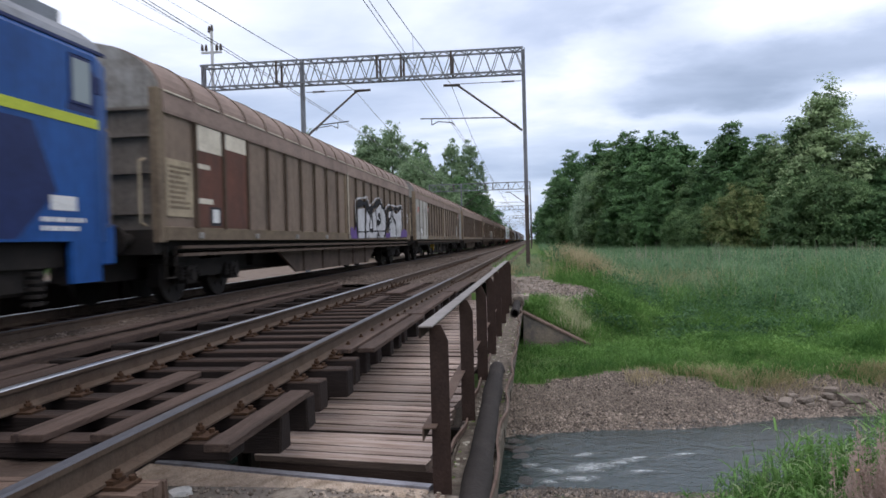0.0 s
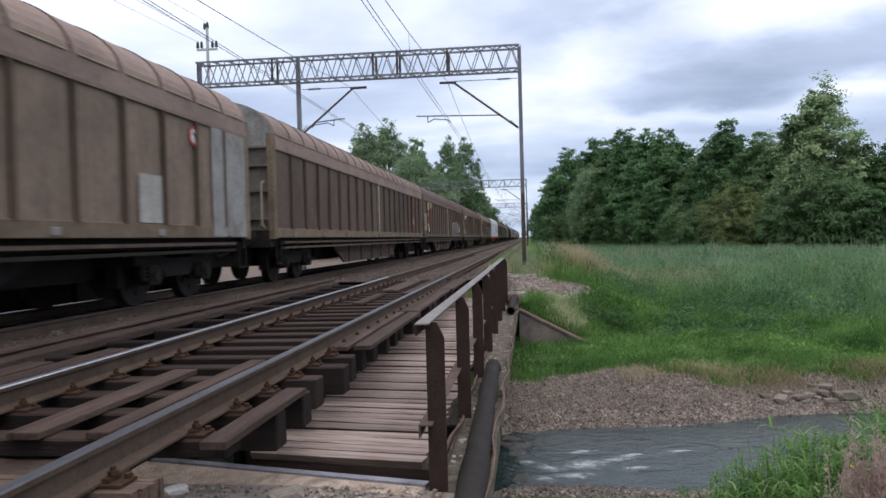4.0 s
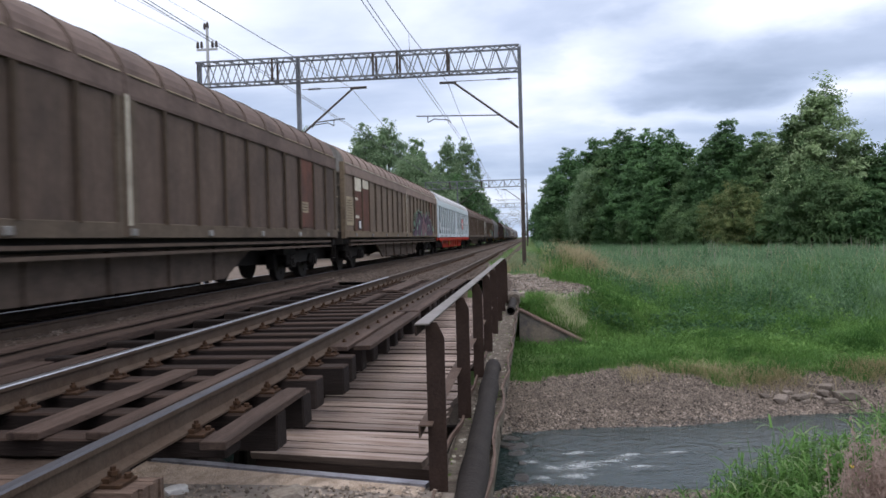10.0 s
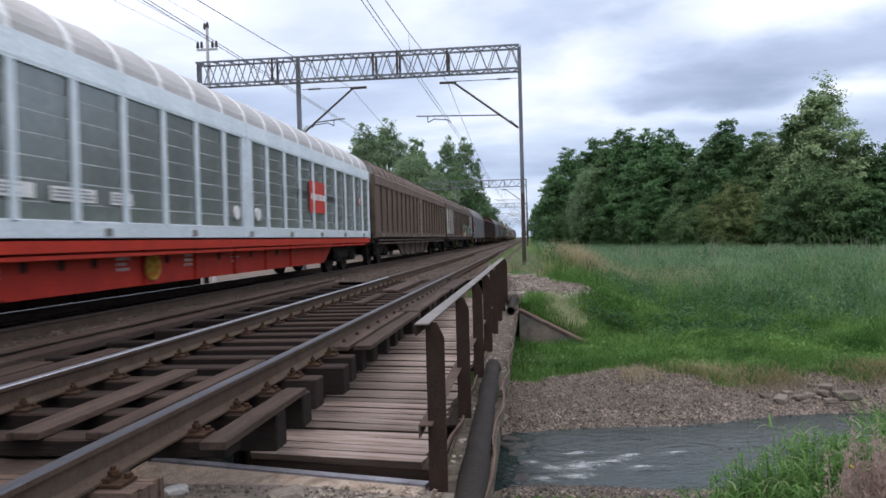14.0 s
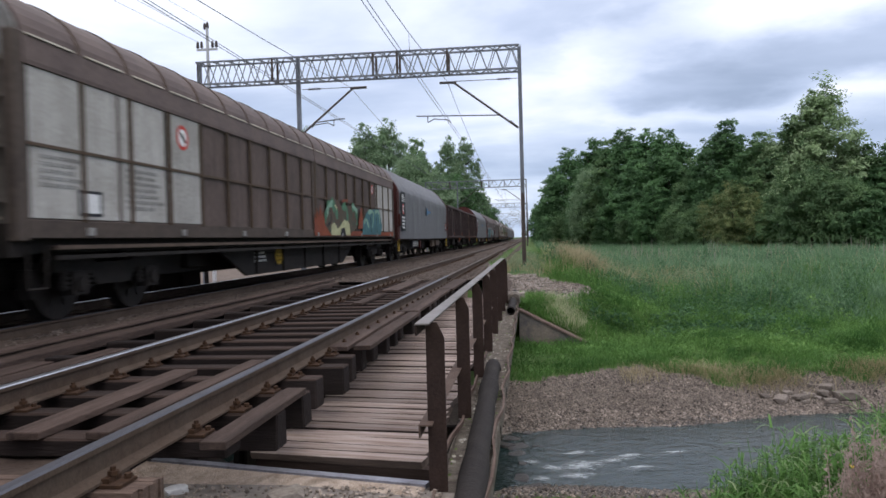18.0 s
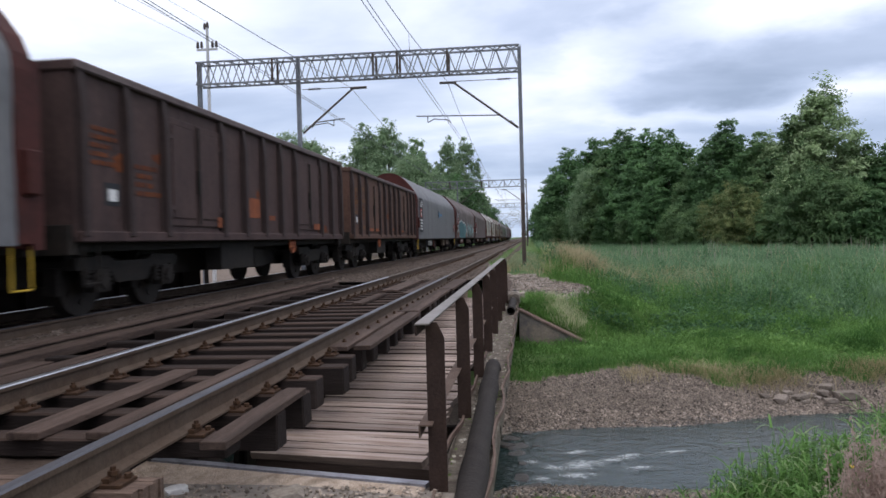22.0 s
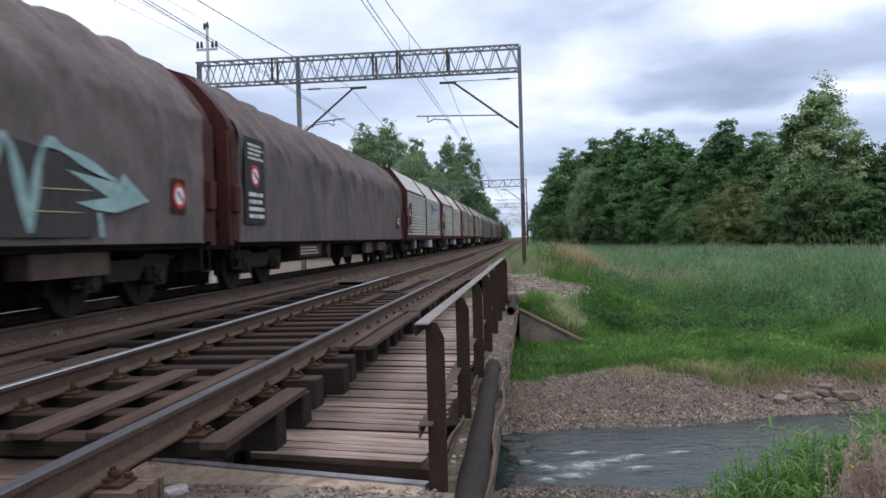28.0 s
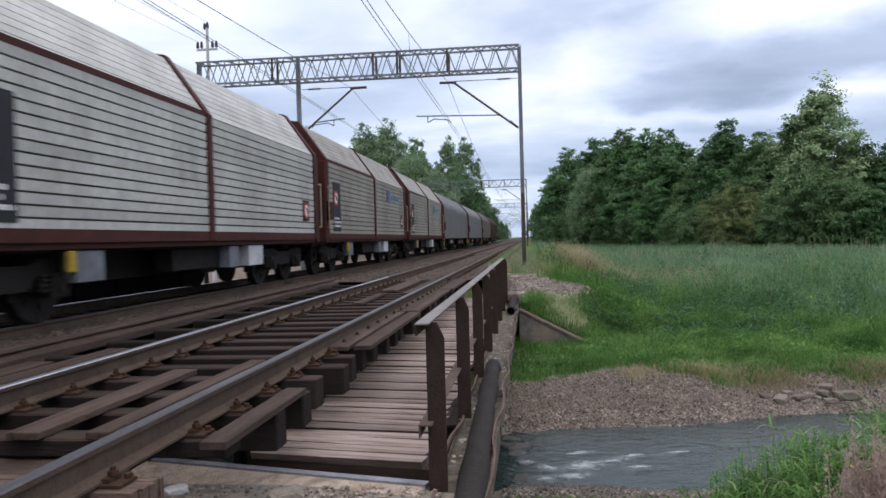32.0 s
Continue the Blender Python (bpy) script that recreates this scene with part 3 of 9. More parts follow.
WALK_X0, WALK_X1, WALK_Z = -2.03, -0.73, -0.61
POST_X = -0.62
WATER_Z = -2.6
FIELD_Z = -1.6
GANTRY_Y = 28.76


def far_shore(x):
    return 12.9 + 0.25 * np.clip(x, 0, 60) + 0.05 * np.sin(x * 1.7)


def near_shore(x):
    return 10.6 + 0.16 * np.clip(x - 0.6, 0, 60) + 0.05 * np.sin(x * 2.1 + 1)


def wobble(x, y, s, seed=0.0):
    """Cheap smooth variation between -1 and 1."""
    return (np.sin(x * s + 1.3 * np.sin(y * s * 0.7 + seed) + seed) + np.sin(y * s * 1.13 + 1.7 * np.sin(x * s * 0.6 + 2 + seed))) / 2


def ground_z(x, y):
    x, y = np.asarray(x, float), np.asarray(y, float)
    d = y - far_shore(x)
    bank = np.where(d < 0, -3.0 + 0.0 * d, 0)
    far = -2.68 + 0.68 * smoothstep(-0.1, 2.3, d) + 0.18 * smoothstep(2.2, 4.5, d) + 0.22 * smoothstep(4, 14, d)
    e = near_shore(x) - y
    near = -2.68 + 0.5 * smoothstep(-0.1, 2.0, e) + 1.05 * smoothstep(1.6, 7.2, e) + 0.4 * smoothstep(6.0, 9.0, e)
    mid = -3.05 + 0 * x
    z = np.where(d > -0.1, far, np.where(e > -0.1, near, mid))
    # soften the bed's edges
    z = np.where((d <= -0.1) & (d > -1), -3.05 + 0.37 * smoothstep(-1, -0.1, d), z)
    z = np.where((e <= -0.1) & (e > -1), -3.05 + 0.37 * smoothstep(-1, -0.1, e), z)
    # embankment beyond the bridge
    crest_x = 1.6 - 0.05 * np.clip(y - 20, 0, 30)
    crest = -0.8 + 0.075 * np.clip(y - 19.3, 0, 6.5) + 0.38 * smoothstep(-1.0, -1.6, x) - 0.42 * np.clip(x - crest_x, 0, 9)
    crest = np.minimum(crest, -0.95 - 0.43 * (x + 0.3) * (x > -0.3) + 0.5 * np.clip(y - (BRIDGE_1 - 0.4), 0, 9) + 9.0 * (x < -0.5))
    crest = np.where(x < -1.45, np.minimum(crest, -0.42), crest)
    left = -0.42 - 0.30 * np.clip(-11.2 - x, 0, 3)
    crest = np.where(x < -9, left, crest)
    z = np.where(y > BRIDGE_1 - 0.35, np.maximum(z, crest), z)
    # embankment on the camera's side
    own = np.where(x < -9, left, -0.72 - 0.45 * np.clip(x - 0.9, 0, 9))
    own = np.where((x > -0.45) | (x < -12), own - 0.62 * np.clip(y - 2.6, 0, 9), own)
    z = np.where((y < BRIDGE_0 + 0.1) | (x > -0.45), np.where(y < 9, np.maximum(z, own), z), z)
    ease = smoothstep(40, 200, np.abs(x)) * 0.6
    return z + 0.05 * wobble(x, y, 1.1) * (np.abs(x + 5) > 4.6) + 0.12 * wobble(x, y, 0.21, 3) * smoothstep(4, 8, x) + ease


# ---------------------------------------------------------------- ground


def soil(name, a, b, c, grain, wear, bump=0.8):
    return paint(name, a, b, c, 0.95, 0, grain, wear, 0.45, bump, spec=0.15)


GROUND_MATS = [
    soil("meadow_soil", (0.085, 0.13, 0.04), (0.06, 0.105, 0.03), (0.12, 0.105, 0.055), 9, 0.8),
    soil("gravel_bank", (0.165, 0.138, 0.116), (0.118, 0.098, 0.082), (0.075, 0.064, 0.053), 30, 1.6, 1.2),
    soil("pale_sand_path", (0.27, 0.24, 0.215), (0.205, 0.18, 0.158), (0.13, 0.115, 0.095), 18, 1.2),
    soil("dirty_ballast", (0.165, 0.132, 0.11), (0.115, 0.09, 0.074), (0.07, 0.055, 0.046), 16, 2, 1.0),
    soil("dry_grass_soil", (0.2, 0.175, 0.09), (0.14, 0.13, 0.06), (0.09, 0.09, 0.04), 9, 1.2),
    M["bed_shade"],
]


def zone(x, y):
    """Which of GROUND_MATS lies there."""
    w = wobble(x, y, 2.3, 1.0) * 0.35 + wobble(x, y, 5.1, 4.0) * 0.2
    d, e = y - far_shore(x), near_shore(x) - y
    out = np.zeros(x.shape, dtype=np.int32)
    grassy = 2.15 + 0.16 * wobble(x, y, 0.9, 2) - 0.4 * np.exp(-((x - 0.2) / 0.7) ** 2) + 0.7 * np.exp(-((x - 2.1) / 0.8) ** 2) - 0.5 * smoothstep(3.2, 4.6, x)
    out[(d < grassy + w) & (e < 1.6 + w)] = 1
    path = (y > 19.85 + 1.2 * np.clip(x - 0.7, 0, 3) + 0.7 * w) & (x > -1.7) & (y < 25.4 - 1.35 * (x + 0.5) + 1.2 * w)
    out[path] = 2
    out[(x > -11) & (x < -1.5 + 0.4 * w) & ((y > BRIDGE_1 - 0.4) | (y < BRIDGE_0))] = 3
    out[(y < BRIDGE_0) & (x > -1.6) & (x < 0.4)] = 3
    out[(y < BRIDGE_0) & (y > 3.0) & (x > -2.5) & (x < -0.5)] = 2
    out[(x < -10.2 + w) & (x > -60 + w) & (y > BRIDGE_1) & (y < 200)] = 3
    # the bed below the tracks takes the painted shade colour
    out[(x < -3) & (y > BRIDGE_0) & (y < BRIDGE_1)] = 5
    return out


def ground():
    def axis(stops):
        out = []
        for a, b, s in stops:
            out += list(np.arange(a, b, s))
        return np.array(out + [stops[-1][1]])

    xs = axis([(-3000, -400, 400), (-400, -60, 20), (-60, -14, 2.5), (-14, -3, 0.6), (-3, 9, 0.2), (9, 24, 0.5), (24, 60, 2), (60, 400, 20), (400, 3000.1, 400)])
    ys = axis([(-1500, -100, 200), (-100, -4, 8), (-4, 3, 0.6), (3, 21, 0.2), (21, 34, 0.4), (34, 70, 1.5), (70, 300, 10), (300, 4500, 300)])
    X, Y = np.meshgrid(xs, ys, indexing="ij")
    Z = ground_z(X, Y)
    nx, ny = X.shape
    idx = np.arange(nx * ny).reshape(nx, ny)
    faces = np.stack([idx[:-1, :-1], idx[1:, :-1], idx[1:, 1:], idx[:-1, 1:]], -1).reshape(-1, 4)
    cx, cy = (X[:-1, :-1] + X[1:, 1:]) / 2, (Y[:-1, :-1] + Y[1:, 1:]) / 2
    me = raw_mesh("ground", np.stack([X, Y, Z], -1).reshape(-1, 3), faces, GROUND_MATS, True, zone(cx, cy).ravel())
    tagged(new("ground", me), "uneven ground with meadow, gravel bank and pale path", "ground", kind="structure")


ground()


def water():
    m = bpy.data.materials.new("grey_stream_water")
    m.use_nodes = True
    n, l = m.node_tree.nodes, m.node_tree.links
    b = n["Principled BSDF"]
    b.inputs["Base Color"].default_value = (0.014, 0.027, 0.025, 1)
    b.inputs["Roughness"].default_value = 0.1
    b.inputs["Specular IOR Level"].default_value = 0.36
    tc, mp = n.new("ShaderNodeTexCoord"), n.new("ShaderNodeMapping")
    mp.inputs["Scale"].default_value = (0.8, 1.3, 1)
    l.new(tc.outputs["Object"], mp.inputs[0])
    h = None
    for s, k in ((2.2, 1.0), (7.0, 0.5), (19.0, 0.2)):
        t = n.new("ShaderNodeTexNoise")
        t.inputs["Scale"].default_value, t.inputs["Detail"].default_value = s, 3
        t.inputs["Distortion"].default_value = 0.6
        l.new(mp.outputs[0], t.inputs["Vector"])
        q = n.new("ShaderNodeMath")
        q.operation = "MULTIPLY_ADD"
        q.inputs[1].default_value = k
        l.new(t.outputs["Fac"], q.inputs[0])
        if h is not None:
            l.new(h, q.inputs[2])
        h = q.outputs[0]
    bp = n.new("ShaderNodeBump")
    bp.inputs["Strength"].default_value, bp.inputs["Distance"].default_value = 0.6, 0.06
    l.new(h, bp.inputs["Height"])
    l.new(bp.outputs[0], b.inputs["Normal"])
    xs = np.arange(-60, 61, 1.0)
    v, f = [], []
    for i, x in enumerate(xs):
        v += [(x, float(near_shore(x)) - 0.7, WATER_Z), (x, float(far_shore(x)) + 0.7, WATER_Z)]
        if i:
            f.append((2 * i - 2, 2 * i, 2 * i + 1, 2 * i - 1))
    tagged(new("water", raw_mesh("water", v, f, m)), "grey rippled stream water below the bridge", "water", kind="structure")


water()
# ---------------------------------------------------------------- tracks
RAIL_PROFILE = [(-0.07, -0.165), (0.07, -0.165), (0.07, -0.152), (0.012, -0.13), (0.010, -0.045), (0.034, -0.034), (0.036, -0.008), (0.026, 0.0),
                (-0.026, 0.0), (-0.036, -0.008), (-0.034, -0.034), (-0.010, -0.045), (-0.012, -0.13), (-0.07, -0.152)]


def rails():
    for name, x, y0, top, label in (("rail", RAIL_R, -12, "rail_dull", "rusty steel rail with a worn head"), ("rail", RAIL_R - GAUGE, -12, "rail_top", "rusty steel rail with a bright polished head"),
                              ("rail", FAR_C + GAUGE / 2, -60, "rail_dull", "rusty steel rail under the train"), ("rail", FAR_C - GAUGE / 2, -60, "rail_top", "bright steel rail under the train")):
        rail = thing(name, label, "rail", pose(x, 0, 0), "rails")
        for a, b in ((y0, 18.2), (18.208, 48.2), (48.208, 600)):
            bm = bmesh.new()
            prism(bm, RAIL_PROFILE, a, b, lambda i: 1 if i in (6, 7, 8) else 0)
            part("rail_length", finish("rail_length", bm, [M["rail_side"], M[top if b < 20 or x < -5 else "rail_brown"]]), None, rail)
        for y in (18.204, 48.204):
            for s in (-1, 1):
                lo, hi = sorted((s * 0.012, s * 0.034))
                fish = part("fishplate", bevelled(boxes((lo, hi, y - 0.3, y + 0.3, -0.128, -0.045)), 0.004), M["rail_side"], rail, "bolted steel fishplate")
                for k in range(4):
                    yy = y - 0.225 + 0.15 * k
                    part("bolt", made(rod, (s * 0.034, yy, -0.088), (s * 0.052, yy, -0.088), 0.016, 6), M["rust_light"], fish)


rails()


def fastener_mesh():
    bm = bmesh.new()
    box(bm, -0.17, 0.17, -0.075, 0.075, -0.178, -0.163)
    for s in (-1, 1):
        box(bm, s * 0.085 - 0.02, s * 0.085 + 0.02, -0.05, 0.05, -0.163, -0.142)
        rod(bm, (s * 0.095, 0, -0.163), (s * 0.095, 0, -0.098), 0.014, 6)
        rod(bm, (s * 0.095, 0, -0.135), (s * 0.095, 0, -0.116), 0.026, 6)
        rod(bm, (s * 0.145, 0.04, -0.163), (s * 0.145, 0.04, -0.14), 0.018, 6)
    return finish("rail_fastener", bm, M["rust_light"])


FASTENER = fastener_mesh()


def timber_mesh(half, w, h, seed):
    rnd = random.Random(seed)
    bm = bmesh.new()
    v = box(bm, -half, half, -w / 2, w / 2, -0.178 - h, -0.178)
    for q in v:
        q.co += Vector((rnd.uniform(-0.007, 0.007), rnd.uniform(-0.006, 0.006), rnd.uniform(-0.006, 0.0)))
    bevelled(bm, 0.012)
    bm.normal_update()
    # upward faces keep the timber colour, the rest take the shaded copy
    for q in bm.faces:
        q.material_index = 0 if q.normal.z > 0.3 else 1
    return finish("sleeper", bm, [M["timber"], M["timber_shaded"]])


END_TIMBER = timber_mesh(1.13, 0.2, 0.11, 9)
def worn_sleeper_mesh(seed):
    """A sleeper whose top has split into long grooves."""
    rnd = random.Random(seed)
    bm = bmesh.new()
    y = -0.12
    while y < 0.1:
        w = rnd.uniform(0.035, 0.06)
        e = rnd.uniform(-0.03, 0.02)
        box(bm, -1.2 + e, 1.2 + rnd.uniform(-0.03, 0.02), y, min(y + w, 0.125), -0.40, -0.178 - rnd.uniform(0, 0.008))
        y += w + 0.006
    return finish("sleeper", bm, M["sleeper_worn"])


WORN = [worn_sleeper_mesh(s) for s in range(2)]
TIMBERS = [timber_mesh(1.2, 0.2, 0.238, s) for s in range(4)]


def near_track():
    """Bridge timbers and sleepers of the near track, one thing each, with rail fasteners."""
    rnd = random.Random(5)
    y, k = -1.07 - 0.28, 0
    while y < 46:
        if 3.6 < y < 4.05:
            y = 4.06
        on_bridge = BRIDGE_0 - 0.6 < y < BRIDGE_1
        t = thing("bridge_timber" if on_bridge else "sleeper", "dark tarred bridge timber with rusty rail fasteners" if on_bridge else "dark weathered wooden sleeper in brown ballast",
                  "sleeper", pose(NEAR_C - 0.1 - (0.1 if y < 4 else 0.0) + rnd.uniform(-0.05, 0.05), y + rnd.uniform(-0.015, 0.015), 0, 0, 0, rnd.uniform(-0.5, 0.5)), "sleepers of the near track")
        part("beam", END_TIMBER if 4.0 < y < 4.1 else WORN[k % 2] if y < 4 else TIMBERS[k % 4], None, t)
        for s in (-1, 1):
            part("rail_fastener", FASTENER, None, t, at=pose(s * GAUGE / 2 + NEAR_C - t.location.x, 0, 0))
        y += 0.57
        k += 1
    bm = bmesh.new()
    while y < 320:
        box(bm, NEAR_C - 1.25, NEAR_C + 1.25, y - 0.12, y + 0.12, -0.35, -0.178)
        y += 0.6
    tagged(new("far_sleepers", finish("far_sleepers", bm, M["timber"])), "dark wooden sleepers far along the near track", "sleepers", kind="stuff")
    bm = bmesh.new()
    y = -20
    while y < 320:
        box(bm, FAR_C - 1.25, FAR_C + 1.25, y - 0.12, y + 0.12, -0.35, -0.178)
        y += 0.6
    tagged(new("far_track_sleepers", finish("far_track_sleepers", bm, M["timber"])), "dark wooden sleepers under the passing train", "sleepers", kind="stuff")


near_track()


def guard_boards():
    rnd = random.Random(8)
    for x0, x1, y0, y1, z in ((-1.76, -1.615, 3.72, 5.14, -0.178), (-2.98, -2.78, 3.9, 5.95, -0.178), (-2.52, -2.38, 3.9, 6.4, -0.178),
                              (-1.98, -1.80, 7.15, 10.6, -0.178), (-1.77, -1.6, 7.2, 10.55, -0.178), (-1.96, -1.79, 10.7, 15.2, -0.178), (-1.76, -1.6, 10.72, 15.2, -0.178),
                              (-1.96, -1.62, 15.3, 19.0, -0.178), (-2.98, -2.8, 12.2, 14.4, -0.178), (-2.5, -2.3, 14.3, 18.6, -0.178), (-3.1, -2.75, 15.2, 18.8, -0.178),
                              (-4.08, -3.86, 2.6, 6.4, -0.178), (-4.34, -4.12, 2.0, 7.2, -0.178), (-4.62, -4.38, 1.8, 6.4, -0.178), (-4.06, -3.84, 8.8, 12.0, -0.178)):
        bm = bevelled(boxes((x0, x1, y0, y1, z, z + 0.045)), 0.005)
        tagged(part("guard_board", bm, M["timber_y"], at=Matrix.Translation((0, 0, 0.001)) @ pose(0, 0, 0, 0, 0, rnd.uniform(-0.15, 0.15))), "weathered brown guard board lying along the bridge timbers", "board", "guard boards")


guard_boards()


def ballast_beds():
    """Ballast shoulders off the bridge, and the ballasted deck of the far track."""
    def bed(name, prof, y0, y1, label):
        n = max(2, int((y1 - y0) / (0.25 if y1 < 60 else 6)))
        ys = np.linspace(y0, y1, n)
        v, f = [], []
        k = len(prof)
        rnd = np.random.RandomState(3)
        for i, y in enumerate(ys):
            for x, z in prof:
                v.append((x + rnd.uniform(-0.03, 0.03), y, z + rnd.uniform(-0.018, 0.018)))
            if i:
                f += [((i - 1) * k + j, (i - 1) * k + j + 1, i * k + j + 1, i * k + j) for j in range(k - 1)]
        tagged(new(name, raw_mesh(name, v, f, M["ballast"])), label, "ballast", kind="structure")

    def lin(pts, step=0.2):
        out = []
        for (a, b), (c, d) in zip(pts, pts[1:]):
            m = max(1, int(abs(c - a) / step))
            out += [(a + (c - a) * i / m, b + (d - b) * i / m) for i in range(m)]
        return out + [pts[-1]]

    wide = [(-9.6, -0.5), (-8.9, -0.18), (-4.5, -0.165), (-4.1, -0.165), (-1.35, -0.168), (-1.1, -0.19), (-0.55, -0.5)]
    bed("ballast_bed_far", lin(wide), BRIDGE_1 + 0.05, 60, "brown ballast under both tracks")
    bed("ballast_bed_distance", lin(wide, 2), 60, 600, "brown ballast far along the line")
    bed("ballast_bed_near", lin([(-9.6, -0.5), (-8.9, -0.25), (-1.85, -0.27), (-1.7, -0.5), (-1.5, -0.74)]), -12, 3.45, "brown ballast before the bridge")
    bed("ballast_bed_abutment", lin([(-9.6, -0.5), (-8.9, -0.27), (-2.6, -0.3), (-2.45, -0.5), (-2.38, -0.74)]), 3.4, 4.35, "brown ballast up to the abutment ledge")
    bed("ballast_deck", lin([(-6.2, -0.17), (-5.9, -0.14), (-5.35, -0.13), (-5.22, -0.2)], 0.1), BRIDGE_0 - 0.5, BRIDGE_1 + 0.1, "gravel strip along the far track's bridge deck")


ballast_beds()

# ---------------------------------------------------------------- bridge


def bridge():
    b = thing("railway_bridge", "dark riveted steel girder bridge on concrete abutments", "bridge", kind="structure")
    # girders under each track
    for x in (NEAR_C - 0.55, NEAR_C + 0.55, FAR_C - 0.72, FAR_C + 0.72):
        bm = bmesh.new()
        prism(bm, [(x - 0.16, -1.25), (x + 0.16, -1.25), (x + 0.16, -1.22), (x + 0.012, -1.22), (x + 0.012, -0.45), (x + 0.16, -0.45),
                   (x + 0.16, -0.42), (x - 0.16, -0.42), (x - 0.16, -0.45), (x - 0.012, -0.45), (x - 0.012, -1.22), (x - 0.16, -1.22)], BRIDGE_0 + 0.75, BRIDGE_1 + 0.3)
        part("girder", bm, M["girder"], b)
        for k in range(9):
            y = BRIDGE_0 + 1.0 + k * 1.65
            part("stiffener", boxes((x - 0.12, x + 0.12, y, y + 0.02, -1.22, -0.45)), M["girder"], b)
    part("deck_slab", boxes((-6.25, -5.27, BRIDGE_0 - 0.3, BRIDGE_1 + 0.3, -0.5, -0.2)), M["girder"], b)
    # unseen bracing and stringers, added to darken the gaps between the timbers
    for cx in (NEAR_C, FAR_C):
        for k in range(8):
            y = BRIDGE_0 + 0.8 + k * 1.72
            part("bracing", made(bar, (cx - 0.85, y, -1.15), (cx + 0.85, y + 1.6, -1.15), 0.16, 0.04), M["girder"], b)
            part("bracing", made(bar, (cx + 0.85, y, -1.1), (cx - 0.85, y + 1.6, -1.1), 0.16, 0.04), M["girder"], b)
        for dx in (-0.45, 0.45):
            part("stringer", boxes((cx + dx - 0.14, cx + dx + 0.14, BRIDGE_0 + 0.8, BRIDGE_1, -0.9, -0.86), (cx + dx - 0.02, cx + dx + 0.02, BRIDGE_0 + 0.8, BRIDGE_1, -0.88, -0.5)), M["girder"], b)
    part("kerb_beam", bevelled(boxes((-5.25, -5.04, BRIDGE_0 - 0.6, BRIDGE_1 + 0.4, -0.27, -0.16)), 0.015), M["timber_y"], b)
    part("cable_trough", bevelled(boxes((-5.42, -5.26, BRIDGE_0 - 0.6, BRIDGE_1 + 0.4, -0.14, -0.1)), 0.01), M["timber_y"], b)
    for k in range(12):
        y = 6.1 + k * 1.14
        # cross beams take the shaded copy all over, so they sit dark in the gap
        part("cross_beam", bevelled(boxes((-5.02, -4.02, y - 0.1, y + 0.1, -0.42, -0.22)), 0.012), M["timber_shaded"], b)
    # plate girder added on the outer side of the far track, standing in for darkness
    part("parapet_girder", boxes((-8.98, -8.95, BRIDGE_0 - 2.2, BRIDGE_1 + 0.2, -1.2, 0.34), (-9.1, -8.82, BRIDGE_0 - 2.2, BRIDGE_1 + 0.2, 0.34, 0.37)), M["girder"], b, "dark plate girder added to stand in for darkness beyond the far track")
    for k in range(12):
        y = BRIDGE_0 - 1.6 + k * 1.5
        part("stiffener", boxes((-8.95, -8.84, y, y + 0.02, -1.2, 0.34)), M["girder"], b)
    part("far_deck", boxes((-8.94, -7.75, BRIDGE_0 - 2.2, BRIDGE_1 + 0.2, -0.5, -0.22)), M["girder"], b)
    # walkway bearers and outer channel
    for x in (-1.75, -0.9):
        part("bearer", boxes((x - 0.05, x + 0.05, BRIDGE_0 + 0.5, BRIDGE_1, -0.82, -0.665)), M["girder"], b)
    part("end_bearer", boxes((-0.82, 0.51, -0.05, 0.05, -0.80, -0.658)), M["timber"], b, at=pose(-1.19, BRIDGE_0 + 0.34, 0, 0, 0, -9.5))
    for k in range(1, 9):
        y = BRIDGE_0 + 0.3 + k * 1.75
        part("bracket", boxes((-1.85, -0.3, y, y + 0.09, -0.95, -0.84)), M["girder"], b)
    bm = bmesh.new()
    prism(bm, [(-0.66, -0.97), (-0.305, -0.97), (-0.305, -0.745), (-0.32, -0.745), (-0.32, -0.775), (-0.645, -0.775), (-0.645, -0.745), (-0.66, -0.745)], 3.2, 18.9)
    part("side_channel", bm, M["lichen"], b, "lichen-covered steel channel along the railing")
    return b


BRIDGE = bridge()


def walkway():
    rnd = random.Random(11)
    metas = []
    for s in range(9):
        r2 = random.Random(s)
        bm = bmesh.new()
        v = box(bm, WALK_X0 + 1.19, WALK_X1 + 1.19, -0.084, 0.084, -0.05, 0)
        for q in v:
            q.co.x += r2.uniform(-0.025, 0.02)
            q.co.y += r2.uniform(-0.009, 0.008)
            q.co.z += r2.uniform(-0.008, 0.004)
        bevelled(bm, 0.004)
        bm.normal_update()
        # tops in the plank colour, sides and undersides in the shaded one
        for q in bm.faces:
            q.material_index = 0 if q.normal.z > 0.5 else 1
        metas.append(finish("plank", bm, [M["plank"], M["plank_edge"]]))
    w = thing("walkway", "narrow walkway of weathered grey-brown planks beside the track", "walkway", kind="structure")
    y = BRIDGE_0 + 0.37
    while y < BRIDGE_1:
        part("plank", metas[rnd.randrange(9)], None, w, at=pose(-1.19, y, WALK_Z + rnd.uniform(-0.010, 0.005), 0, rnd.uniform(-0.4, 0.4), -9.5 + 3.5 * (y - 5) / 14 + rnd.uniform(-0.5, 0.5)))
        y += 0.196


walkway()


